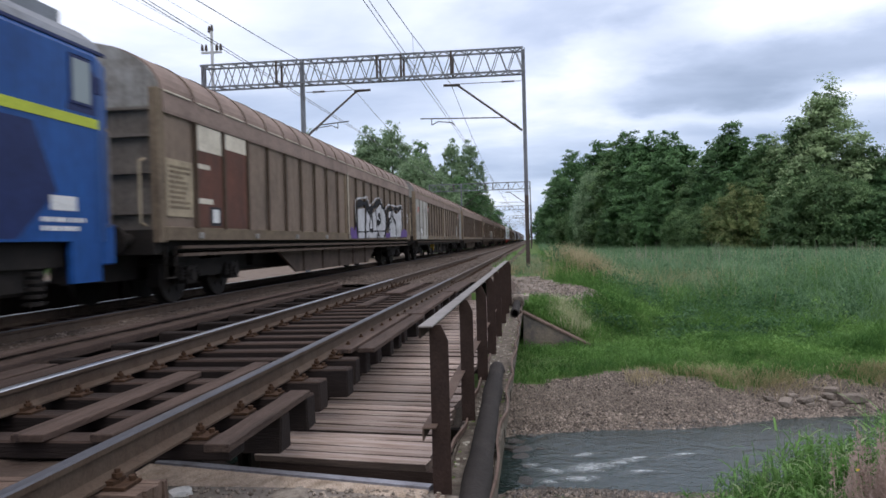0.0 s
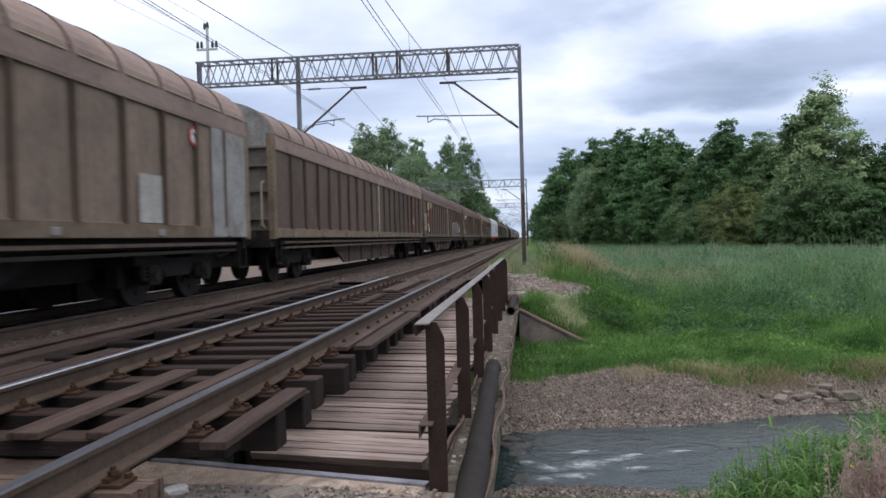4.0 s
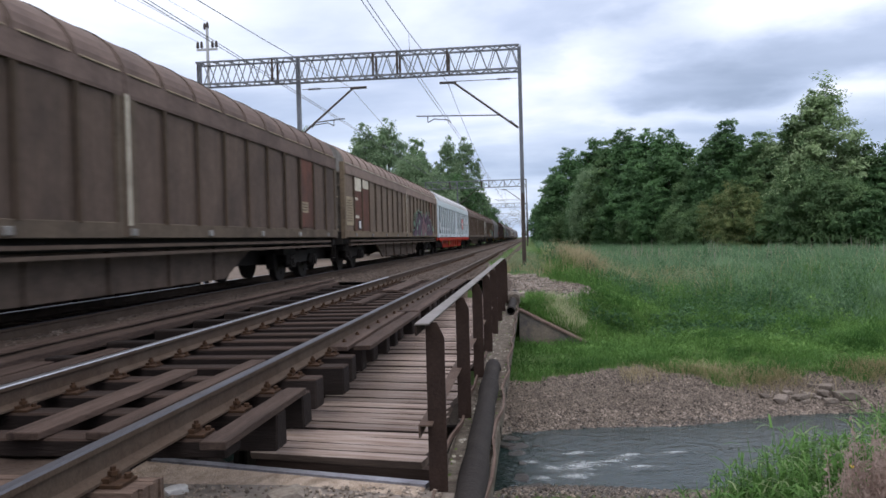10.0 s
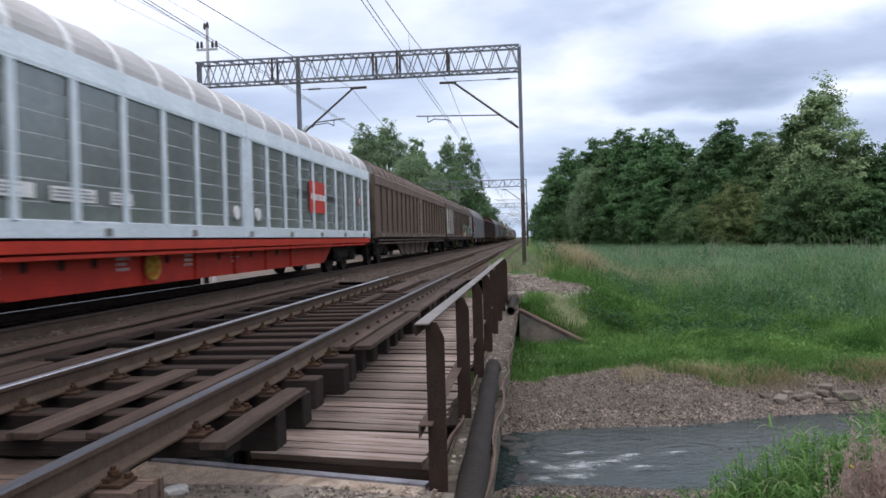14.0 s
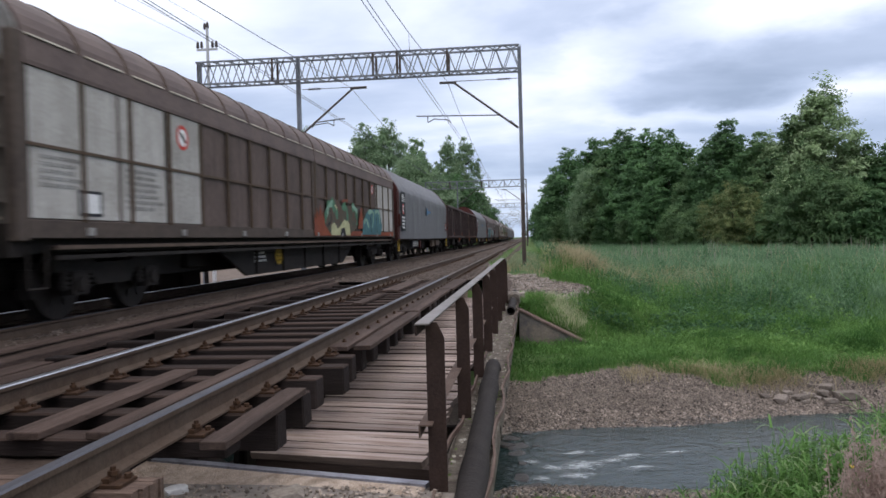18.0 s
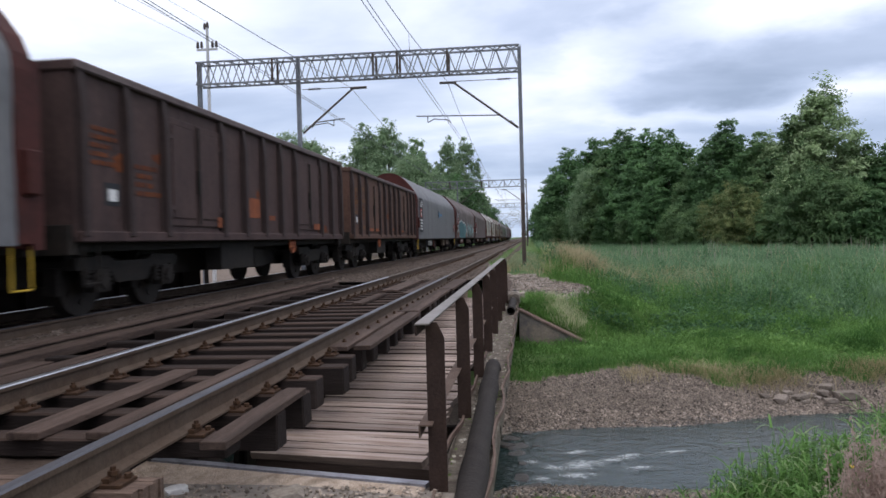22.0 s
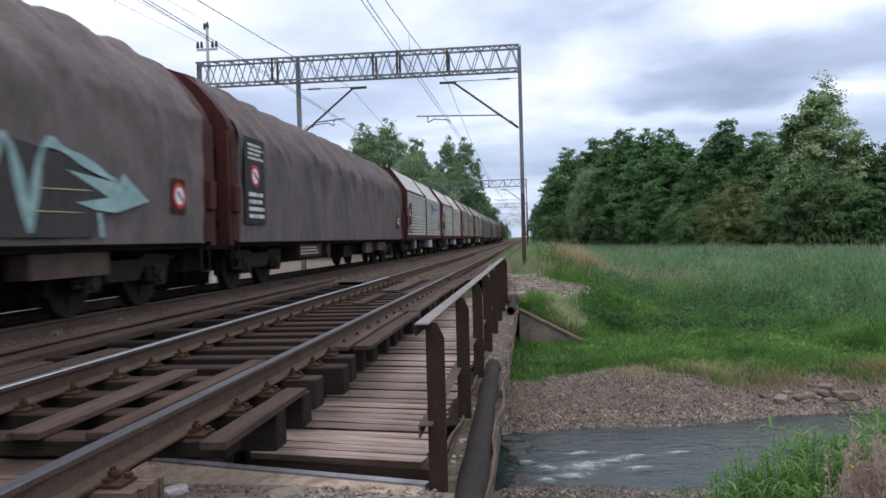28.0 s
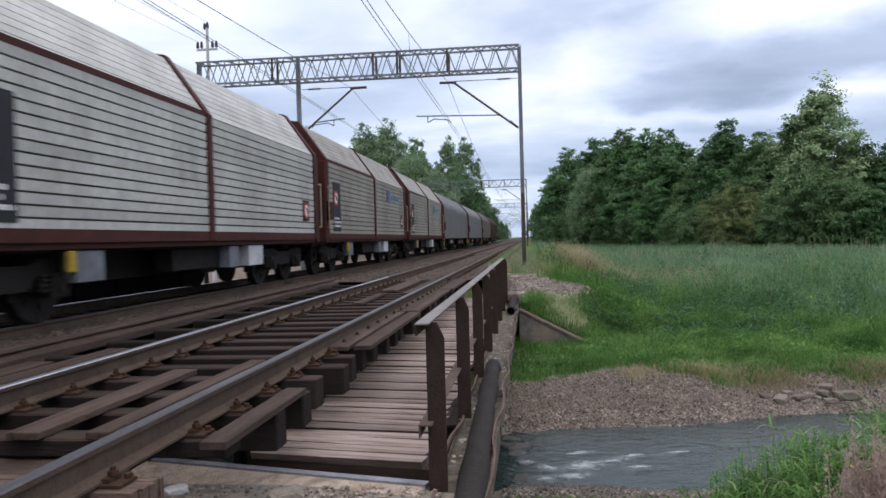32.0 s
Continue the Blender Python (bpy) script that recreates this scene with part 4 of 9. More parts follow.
def railing():
    r = thing("bridge_railing", "brown rusted steel bridge railing with flat posts", "railing")
    ys = [4.72 + 1.95 * i for i in range(8)]
    bm = bmesh.new()
    prism(bm, [(-0.055, -0.72), (0.065, -0.72), (0.065, 0.27), (0.02, 0.37), (-0.055, 0.375)], -0.012, 0.0)
    box(bm, -0.055, -0.04, 0.0, 0.11, -0.72, 0.372)
    post = finish("post", bm, M["rust"])
    for y in ys:
        part("post", post, None, r, at=pose(POST_X, y, 0))
    part("handrail", bevelled(boxes((POST_X - 0.095, POST_X - 0.005, ys[0] - 0.22, ys[-1] + 0.12, 0.376, 0.388)), 0.003), M["handrail"], r, "worn pale steel handrail")
    part("handrail_angle", boxes((POST_X - 0.093, POST_X - 0.083, ys[0] - 0.20, ys[-1] + 0.12, 0.31, 0.3755)), M["rust"], r)
    part("mid_rail", boxes((POST_X - 0.10, POST_X - 0.014, ys[0] - 0.12, ys[-1] + 0.1, -0.272, -0.262), (POST_X - 0.10, POST_X - 0.09, ys[0] - 0.12, ys[-1] + 0.1, -0.345, -0.273)), M["mid_rail"], r, "rust-brown angle iron mid rail")


railing()


def side_services():
    bm = bmesh.new()
    rnd = random.Random(14)
    line = [(-0.385 - 0.018 * (0.28 * i - 1.0), 2.6 + 0.28 * i, -0.695 + 0.006 * math.sin(i * 1.3)) for i in range(24)] + [(-0.485, 9.25, -0.70), (-0.485, 9.42, -0.76), (-0.485, 9.5, -0.82)]
    radii = [0.092 + 0.002 * math.sin(1.1 * k) for k in range(len(line))]
    rings = []
    for k, p in enumerate(line):
        way = (Vector(line[min(k + 1, len(line) - 1)]) - Vector(line[max(k - 1, 0)])).normalized()
        u = way.cross(Vector((0, 0, 1))).normalized()
        w = u.cross(way)
        wide = radii[k] + (0.010 if k in (8, 9, 18, 19) else 0.0)
        rings.append([bm.verts.new(Vector(p) + (u * math.cos(a) + w * math.sin(a)) * wide) for a in (2 * math.pi * q / 18 for q in range(18))])
    for ra, rb in zip(rings, rings[1:]):
        for q in range(18):
            bm.faces.new((ra[q], ra[(q + 1) % 18], rb[(q + 1) % 18], rb[q]))
    bm.faces.new(rings[0][::-1])
    bm.faces.new(rings[-1])
    tagged(part("service_pipe", bm, M["pipe"], smooth=True), "grey bitumen-coated pipe lying in the side channel", "pipe")
    bm = bmesh.new()
    ring = [(0.09 * math.cos(a), 0.09 * math.sin(a)) for a in (2 * math.pi * i / 14 for i in range(15))]
    prism(bm, ring + [(x * 0.8, z * 0.8) for x, z in ring[::-1]], -2.6, 2.6)
    tagged(part("pipe_stub", bm, M["pipe"], at=pose(-0.43, 18.6, -0.68)), "open-ended dark pipe length at the channel's far end", "pipe")
    rnd = random.Random(4)
    for x0, flip in ((-0.308, 0.0), (-0.652, 2.0)):
        bm = bmesh.new()
        pts = [(x0 + 0.018 * math.sin(1.7 * i + flip) + rnd.uniform(-0.016, 0.016), 3.0 + i * 0.5, -0.722 + 0.012 * math.sin(2.3 * i + flip) + rnd.uniform(-0.014, 0.014)) for i in range(31)]
        for p, q in zip(pts, pts[1:]):
            bar(bm, p, q, 0.020, 0.038)
        tagged(part("edge_strip", bm, M["edge"]), "bent rusty steel edging strip along the channel", "edging")


    # lichen and moss on the channel
    for name, mat, seed, n, label in (("lichen", M["lichen_white"], 1, 200, "pale lichen spots on the side channel"), ("moss", M["moss"], 2, 110, "green moss spots on the side channel")):
        r2 = random.Random(seed)
        v, f = [], []
        for k in range(n):
            y = 4.9 + 13.5 * r2.random() ** 1.3
            x = r2.choice((r2.uniform(-0.63, -0.56), r2.uniform(-0.38, -0.33), r2.uniform(-0.63, -0.34)))
            s = r2.uniform(0.005, 0.022)
            i = len(v)
            v.append((x, y, -0.768))
            for j in range(7):
                a = 2 * math.pi * j / 7
                q = s * r2.uniform(0.6, 1.2)
                v.append((x + q * math.cos(a), y + 1.8 * q * math.sin(a), -0.774))
            f += [(i, i + 1 + j, i + 1 + (j + 1) % 7) for j in range(7)]
        tagged(new(name, raw_mesh(name, v, f, mat)), label, name, kind="stuff")


side_services()


def abutments():
    a = thing("near_abutment", "stained concrete bridge abutment with a steel edge", "abutment", kind="structure")
    bm = bmesh.new()
    box(bm, -9.2, -0.5, BRIDGE_0 - 1.0, BRIDGE_0 + 0.0, -3.2, -0.74)
    part("wall", bm, M["concrete"], a)
    bm = bmesh.new()
    v = box(bm, -1.15, 1.1, -0.36, 0.0, -0.3, 0.0)
    v[1].co.z -= 0.05
    v[5].co.z -= 0.05
    seat = pose(-1.78, BRIDGE_0 + 0.25, -0.70, 0, 0, -12.9)
    part("ledge", bevelled(bm, 0.012), M["rough_concrete"], a, at=seat)
    part("steel_edge", boxes((-1.1, 1.1, -0.005, 0.07, -0.06, 0.012)), M["steel_edge"], a, "bare grey steel edge angle", at=seat)
    f = thing("far_abutment", "concrete bridge abutment with a sloping wing wall", "abutment", kind="structure")
    part("wall", boxes((-9.2, -0.15, BRIDGE_1, BRIDGE_1 + 0.8, -3.2, -0.55)), M["concrete"], f)
    bm = bmesh.new()
    y0 = BRIDGE_1 - 0.75
    v = [bm.verts.new(c) for c in ((-0.3, y0, -3), (2.3, y0, -3), (2.3, y0, -2.28), (-0.3, y0, -0.92), (-0.3, y0 + 0.4, -3), (2.3, y0 + 0.4, -3), (2.3, y0 + 0.4, -2.28), (-0.3, y0 + 0.4, -0.92))]
    for q in ((0, 1, 2, 3), (7, 6, 5, 4), (0, 4, 5, 1), (1, 5, 6, 2), (2, 6, 7, 3), (3, 7, 4, 0)):
        bm.faces.new([v[i] for i in q])
    part("wing_wall", bevelled(bm, 0.02), M["wall_stained"], f, "dark stained sloping wing wall")
    bm = bmesh.new()
    bar(bm, (-0.3, y0 + 0.2, -0.9), (2.36, y0 + 0.2, -2.28), 0.46, 0.06)
    part("coping", bevelled(bm, 0.012), M["edge"], f, "worn brownish coping")
    bm = bmesh.new()
    prism(bm, [(-0.60, -0.75), (-0.26, -0.75), (-0.27, -0.56), (-0.36, -0.50), (-0.50, -0.52), (-0.59, -0.60)], BRIDGE_1 - 0.7, BRIDGE_1 + 0.1)
    part("bearing_block", bevelled(bm, 0.02), M["lichen"], f, "mossy end block of the side channel")


abutments()
# ---------------------------------------------------------------- overhead line


def truss_beam(parent, x0, x1, z0, z1, y, step, r=0.032):
    """A lattice beam: four chords, zigzag lacing on the two faces, on top and below."""
    d = 0.32
    for yy in (y - d, y + d):
        for z in (z0, z1):
            part("chord", made(bar, (x0, yy, z), (x1, yy, z), 0.065, 0.065), M["mast"], parent)
    n = round((x1 - x0) / step)
    s = (x1 - x0) / n
    for yy in (y - d, y + d):
        if step < 1:
            up = finish("lacing_bar", made(bar, (0, 0, z0), (s / 2, 0, z1), 0.030, 0.030), M["mast"])
            down = finish("lacing_bar", made(bar, (0, 0, z1), (s / 2, 0, z0), 0.030, 0.030), M["mast"])
            for i in range(n):
                part("lacing_bar", up, None, parent, at=pose(x0 + i * s, yy, 0))
                part("lacing_bar", down, None, parent, at=pose(x0 + (i + 0.5) * s, yy, 0))
            continue
        bm = bmesh.new()
        for i in range(n):
            a, b = x0 + i * s, x0 + (i + 1) * s
            m = (a + b) / 2
            bar(bm, (a, yy, z0), (m, yy, z1), 0.038, 0.038)
            bar(bm, (m, yy, z1), (b, yy, z0), 0.045, 0.045)
        tagged(part("lacing", bm, M["mast"], parent), kind="stuff")
    for z in (z0, z1):
        bm = bmesh.new()
        for i in range(n):
            a, b = x0 + i * s, x0 + (i + 1) * s
            m = (a + b) / 2
            bar(bm, (a, y - d, z), (m, y + d, z), 0.035, 0.035)
            bar(bm, (m, y + d, z), (b, y - d, z), 0.035, 0.035)
        tagged(part("lacing", bm, M["mast"], parent), kind="stuff")


def insulator(bm, p, q, r=0.05, n=5):
    p, q = Vector(p), Vector(q)
    rod(bm, p, q, r * 0.45, 8)
    for i in range(n):
        c = p.lerp(q, (i + 0.5) / n)
        rod(bm, c, c + (q - p).normalized() * (q - p).length / n * 0.35, r, 8, r * 0.6)


def cantilever(parent, root_x, top_x, z_arm, z_top, z_reg, y, wire_x, out):
    """Sloping bracket tube with its stay and steady arm. out: +1 when it reaches to -x."""
    bm = bmesh.new()
    tip = top_x - out * 0.55
    rod(bm, (root_x, y, z_arm), (top_x, y, z_top), 0.04, 8)
    rod(bm, (top_x + out * 0.1, y, z_top), (tip, y, z_top + 0.02), 0.05, 8)
    part("bracket_tube", bm, M["mast_rust"], parent)
    bm = bmesh.new()
    rod(bm, (root_x, y, z_top + 0.05), (tip, y, z_top + 0.05), 0.013, 6)
    t = (z_reg - z_arm) / (z_top - z_arm)
    hook = root_x + (top_x - root_x) * t
    rod(bm, (hook, y, z_reg), (wire_x - out * 0.5, y, z_reg + 0.1), 0.022, 6)
    part("stay", bm, M["wire"], parent)
    bm = bmesh.new()
    polyrod(bm, [(wire_x - out * 0.05, y, z_reg + 0.06), (wire_x - out * 0.05, y, z_reg - 0.16), (wire_x + out * 0.2, y, z_reg - 0.04), (wire_x + out * 0.75, y, z_reg - 0.1), (wire_x + out * 0.85, y, z_reg - 0.22)], 0.018, 6)
    part("steady_arm", bm, M["wire"], parent)
    bm = bmesh.new()
    insulator(bm, (root_x - out * 0.25, y, z_top + 0.05), (root_x - out * 0.75, y, z_top + 0.05), 0.055)
    insulator(bm, (root_x - out * 0.02, y, z_arm), (root_x - out * 0.3, y, z_arm + 0.28), 0.06)
    part("insulator", bm, M["ceramic"], parent)


WIRE_NEAR, WIRE_FAR = NEAR_C - 0.1, FAR_C + 0.1


def gantry(y, detail=True):
    g = thing("catenary_gantry", "grey lattice steel gantry carrying the overhead line" if detail else "distant grey lattice gantry over both tracks", "gantry", group="overhead line gantries")
    lean = 0.0
    for x, z0 in ((-0.2, -0.6), (-8.95, -0.6), (-13.05, -1.6)):
        bm = bmesh.new()
        for s in (-1, 1):
            prism(bm, [(x + s * 0.065 - 0.01, z0), (x + s * 0.065 + 0.01, z0), (x + s * 0.06 + 0.01, 8.25), (x + s * 0.06 - 0.01, 8.25)], y - 0.09, y + 0.09)
        box(bm, x - 0.065, x + 0.065, y - 0.07, y - 0.055, z0, 8.2)
        part("mast", bm, M["mast"], g)
        if x > -1:
            bm = bmesh.new()
            for s in (-1, 1):
                prism(bm, [(x + s * 0.065 - 0.013, z0), (x + s * 0.065 + 0.013, z0), (x + s * 0.063 + 0.013, 2.6), (x + s * 0.063 - 0.013, 2.6)], y - 0.093, y + 0.093)
            box(bm, x - 0.065, x + 0.065, y - 0.075, y - 0.05, z0, 2.6)
            part("mast_foot", bm, M["mast_rust"], g, "rust-brown lower mast")
        part("footing", bevelled(boxes((x - 0.35, x + 0.35, y - 0.35, y + 0.35, z0 - 0.3, z0 + 0.22)), 0.03), M["concrete"], g)
    truss_beam(g, -13.05, -0.2, 7.32, 8.2, y, 0.62 if detail else 1.2)
    for x in (-9.9, -5.85, -4.9, -2.95):
        part("splice_frame", boxes((x - 0.04, x + 0.04, y - 0.36, y - 0.3, 7.32, 8.2)), M["mast_rust"], g)
        part("splice_frame", boxes((x - 0.04, x + 0.04, y + 0.3, y + 0.36, 7.32, 8.2)), M["mast_rust"], g)
    cantilever(g, -0.3, -2.75, 5.1, 6.95, 5.62, y, -3.75, 1)
    cantilever(g, -8.8, -6.75, 5.25, 6.93, 5.66, y, -7.6, -1)
    return g


for k in range(6):
    gantry(GANTRY_Y + 66.0 * k, k < 1)


def wires():
    spans = [GANTRY_Y + 66.0 * k for k in range(-1, 6)]

    def carrier(name, x, z_end, sag, r, label, zigzag=0.0):
        bm = bmesh.new()
        for k, (a, b) in enumerate(zip(spans, spans[1:])):
            pts = []
            n = 14
            for i in range(n + 1):
                t = i / n
                pts.append((x + zigzag * (1 if k % 2 else -1) * (1 - 2 * t), a + (b - a) * t, z_end - 4 * sag * t * (1 - t)))
            polyrod(bm, pts, r, 5)
        tagged(part(name, bm, M["wire"]), label, "wire", "overhead wires")

    for x, xc in ((-2.98, -3.0), (-6.88, -6.87)):
        carrier("contact_wire", x - 0.03, 5.44, 0.03, 0.008, "thin dark contact wire above the track", 0.0)
        carrier("contact_wire", x + 0.07, 5.44, 0.03, 0.008, "thin dark contact wire above the track", 0.0)
        carrier("carrier_wire", xc, 7.0, 1.35, 0.010, "sagging dark carrier wire above the track")
        for a in spans[:-1] if x > -5 else spans[1:-1]:
            for i in range(1, 7):
                t = i / 7
                z = 7.0 - 4 * 1.35 * t * (1 - t)
                tagged(part("dropper", made(rod, (x, a + 66 * t, 5.41), (xc, a + 66 * t, z), 0.006, 4), M["wire"]), "thin vertical dropper wire", "wire", "droppers")
    for x, z in ((-15.92, 10.9), (-15.05, 10.9), (-15.42, 11.85)):
        bm = bmesh.new()
        polyrod(bm, [(x, 35 - 50 * i / 10, z - 4 * 0.6 * i / 10 * (1 - i / 10)) for i in range(11)], 0.007, 4)
        tagged(part("line_wire", bm, M["wire"]), "thin wire tied to the pole's insulators", "wire", "pole line wires")


wires()


def line_pole():
    p = thing("line_pole", "pale slender pole with brown insulators beside the line", "pole", pose(-15.42, 35, 0))
    part("shaft", made(rod, (0, 0, -1.2), (0, 0, 11.6), 0.11, 8, 0.07), M["white_steel"], p)
    part("crossarm", boxes((-0.55, 0.5, -0.04, 0.04, 10.45, 10.55)), M["white_steel"], p)
    for x, z in ((-0.5, 10.55), (-0.3, 10.55), (0.25, 10.55), (0.45, 10.55), (-0.12, 11.45), (0.02, 11.5)):
        bm = bmesh.new()
        rod(bm, (x, 0, z), (x, 0, z + 0.08), 0.025, 6)
        rod(bm, (x, 0, z + 0.06), (x, 0, z + 0.3), 0.085, 8, 0.06)
        rod(bm, (x, 0, z + 0.3), (x, 0, z + 0.36), 0.06, 8, 0.03)
        part("insulator", bm, M["ceramic"], p)


line_pole()
# ---------------------------------------------------------------- rolling stock
SIDE = 1.39
WHEEL_R = 0.46
SHARED = {}


def shared(key, fn):
    if key not in SHARED:
        SHARED[key] = fn()
    return SHARED[key]


def wheelset_mesh():
    bm = bmesh.new()
    rod(bm, (-1.0, 0, 0), (1.0, 0, 0), 0.08, 10)
    for s in (-1, 1):
        x = s * 0.75
        rod(bm, (x - 0.06, 0, 0), (x + 0.06, 0, 0), WHEEL_R, 28)
        rod(bm, (x - s * 0.085, 0, 0), (x - s * 0.055, 0, 0), WHEEL_R + 0.03, 28)
        rod(bm, (x - 0.09, 0, 0), (x + 0.09, 0, 0), 0.14, 12)
        for k in range(6):
            t = k * math.pi / 3
            rod(bm, (x + s * 0.06, 0.27 * math.cos(t), 0.27 * math.sin(t)), (x + s * 0.075, 0.27 * math.cos(t), 0.27 * math.sin(t)), 0.05, 8)
    return finish("wheelset", bm, M["wheel"])


def bogie_frame_mesh():
    bm = bmesh.new()
    for s in (-1, 1):
        x = s * 1.0
        prof = [(-1.35, 0.62), (-0.55, 0.60), (-0.42, 0.42), (0.42, 0.42), (0.55, 0.60), (1.35, 0.62), (1.35, 0.78), (0.6, 0.80), (0.42, 0.72), (-0.42, 0.72), (-0.6, 0.80), (-1.35, 0.78)]
        a = [bm.verts.new((x - 0.06, y, z)) for y, z in prof]
        b = [bm.verts.new((x + 0.06, y, z)) for y, z in prof]
        n = len(prof)
        for i in range(n):
            bm.faces.new((a[i], a[(i + 1) % n], b[(i + 1) % n], b[i]))
        bm.faces.new(a)
        bm.faces.new(b[::-1])
    box(bm, -1.0, 1.0, -0.2, 0.2, 0.5, 0.72)
    for y in (-1.3, 1.3):
        box(bm, -1.0, 1.0, y - 0.05, y + 0.05, 0.62, 0.74)
    return finish("bogie_frame", bm, M["under"])


def axle_box_mesh():
    bm = bmesh.new()
    box(bm, 0.96, 1.14, -0.16, 0.16, 0.32, 0.62)
    rod(bm, (1.14, 0, 0.46), (1.18, 0, 0.46), 0.1, 12)
    return finish("axle_box", bm, M["under"])


def spring_mesh():
    bm = bmesh.new()
    rod(bm, (0, 0, 0.38), (0, 0, 0.64), 0.05, 8)
    for k in range(4):
        rod(bm, (0, 0, 0.40 + k * 0.06), (0, 0, 0.434 + k * 0.06), 0.082, 10)
    return finish("spring", bm, M["under"])


def bogie(wagon, y):
    b = part("bogie", shared("bogie", bogie_frame_mesh), None, wagon, "black two-axle bogie", at=pose(0, y, 0))
    for dy in (-0.9, 0.9):
        w = part("wheelset", shared("wheelset", wheelset_mesh), None, b)
        w.matrix_parent_inverse = pose(0, dy, WHEEL_R)
        part("axle_box", shared("axle_box", axle_box_mesh), None, b, at=pose(0, dy, 0))
        part("axle_box", shared("axle_box", axle_box_mesh), None, b, at=pose(0, dy, 0, 0, 0, 180))
    for dy in (-1.14, -0.66, 0.66, 1.14):
        part("spring", shared("spring", spring_mesh), None, b, at=pose(1.05, dy, 0))
    for dy in (-1.42, -0.38, 0.38, 1.42):
        part("brake_block", shared("brake", lambda: finish("brake_block", boxes((0.66, 0.86, -0.05, 0.05, 0.3, 0.66)), M["wheel"])), None, b, at=pose(0, dy, 0))


def buffer_mesh():
    bm = bmesh.new()
    rod(bm, (0, 0, 0), (0, -0.34, 0), 0.11, 12, 0.1)
    rod(bm, (0, -0.3, 0), (0, -0.56, 0), 0.08, 12)
    rod(bm, (0, -0.56, 0), (0, -0.6, 0), 0.22, 16, 0.2)
    return finish("buffer", bm, M["under"])


def coupling_mesh():
    bm = bmesh.new()
    polyrod(bm, [(0, 0, 1.02), (0, -0.3, 0.95), (0, -0.52, 0.82)], 0.05, 6)
    box(bm, -0.08, 0.08, -0.3, 0.05, 0.9, 1.1)
    for x in (-0.35, 0.35):
        polyrod(bm, [(x, 0, 0.95), (x, -0.2, 0.7), (x * 0.7, -0.42, 0.66), (x * 0.5, -0.5, 0.8)], 0.025, 6)
    return finish("coupling", bm, M["under"])


def running_gear(wagon, half, belly_mat, belly=True, sole=None, step=None, deep=0.26, ends=(5.4, 3.9)):
    """Bogies, buffers, couplings, sole bars and steps under a wagon whose box is 2 * half long."""
    pivot = half - (2.3 if half > 8 else 1.75)
    for s in (-1, 1):
        bogie(wagon, s * pivot)
        turn = 0 if s < 0 else 180
        for x in (-0.875, 0.875):
            part("buffer", shared("buffer", buffer_mesh), None, wagon, at=pose(x, s * (half - 0.08), 1.05, 0, 0, turn))
        part("coupling", shared("coupling", coupling_mesh), None, wagon, at=pose(0, s * half, 0, 0, 0, turn))
        part("headstock", bevelled(boxes((-1.3, 1.3, s * half - 0.1, s * half + 0.1, 0.82, 1.2)), 0.01), sole or M["under"], wagon)
        for xs in (-1, 1):
            bm = bmesh.new()
            yy = s * (half - 0.25)
            polyrod(bm, [(xs * 1.36, yy - 0.16, 0.95), (xs * 1.36, yy - 0.16, 0.46), (xs * 1.36, yy + 0.16, 0.46), (xs * 1.36, yy + 0.16, 0.95)], 0.014, 6)
            part("step", bm, step or M["under"], wagon)
    part("centre_sill", boxes((-0.45, 0.45, -half, half, 0.42, 1.0)), M["under"], wagon)
    for b in ((-0.95, 0.6, -half * 0.5, -half * 0.42, 0.5, 0.9), (-0.95, 0.9, half * 0.1, half * 0.2, 0.4, 0.8), (-1.0, -0.3, -half * 0.2, half * 0.05, 0.35, 0.75)):
        part("brake_rigging", bevelled(boxes(b), 0.02), M["under"], wagon)
    for xs in (-1, 1):
        part("sole_bar", boxes((xs * 1.12 - 0.06, xs * 1.12 + 0.06, -half, half, 0.86, 1.12)), M["under"], wagon)
        if belly:
            bm = bmesh.new()
            prof = [(-ends[0] * half / 11, 0.86), (-ends[1] * half / 11, deep), (ends[1] * half / 11, deep), (ends[0] * half / 11, 0.86)]
            a = [bm.verts.new((xs * 1.05 - 0.03, y, z)) for y, z in prof]
            b = [bm.verts.new((xs * 1.05 + 0.03, y, z)) for y, z in prof]
            for i in range(4):
                bm.faces.new((a[i], a[(i + 1) % 4], b[(i + 1) % 4], b[i]))
            bm.faces.new(a)
            bm.faces.new(b[::-1])
            for k in range(-2, 3):
                y = k * 1.7 * half / 11
                box(bm, xs * 1.1 - 0.03, xs * 1.1 + 0.03, y - 0.03, y + 0.03, deep, 0.86)
            part("fish_belly_beam", bm, belly_mat, wagon)


def mark(wagon, half, y0, y1, z0, z1, mat, name="panel", x=SIDE, label="", proud=0.0):
    """A flat painted panel on the side that faces the meadow; y counted from the wagon's front."""
    return part(name, boxes((x + 0.001 + proud, x + 0.005 + proud, y0 - half, y1 - half, z0, z1)), mat, wagon, label)


def disc(wagon, half, y, z, r, x, proud=0.0):
    """A round prohibition sign: red ring, white field, dark bar."""
    ring = part("sign", made(rod, (x, y - half, z), (x + 0.006 + proud, y - half, z), r, 20), M["redmark"], wagon, "round red and white sign")
    part("sign_field", made(rod, (x, y - half, z), (x + 0.009 + proud, y - half, z), r * 0.7, 20), M["white"], ring)
    part("sign_symbol", made(bar, (x + 0.009 + proud, y - half - r * 0.4, z + r * 0.35), (x + 0.009 + proud, y - half + r * 0.4, z - r * 0.35), 0.006, r * 0.22), M["board"], ring)


def tagged_stuff(ob):
    tagged(ob, kind="stuff")
    return ob


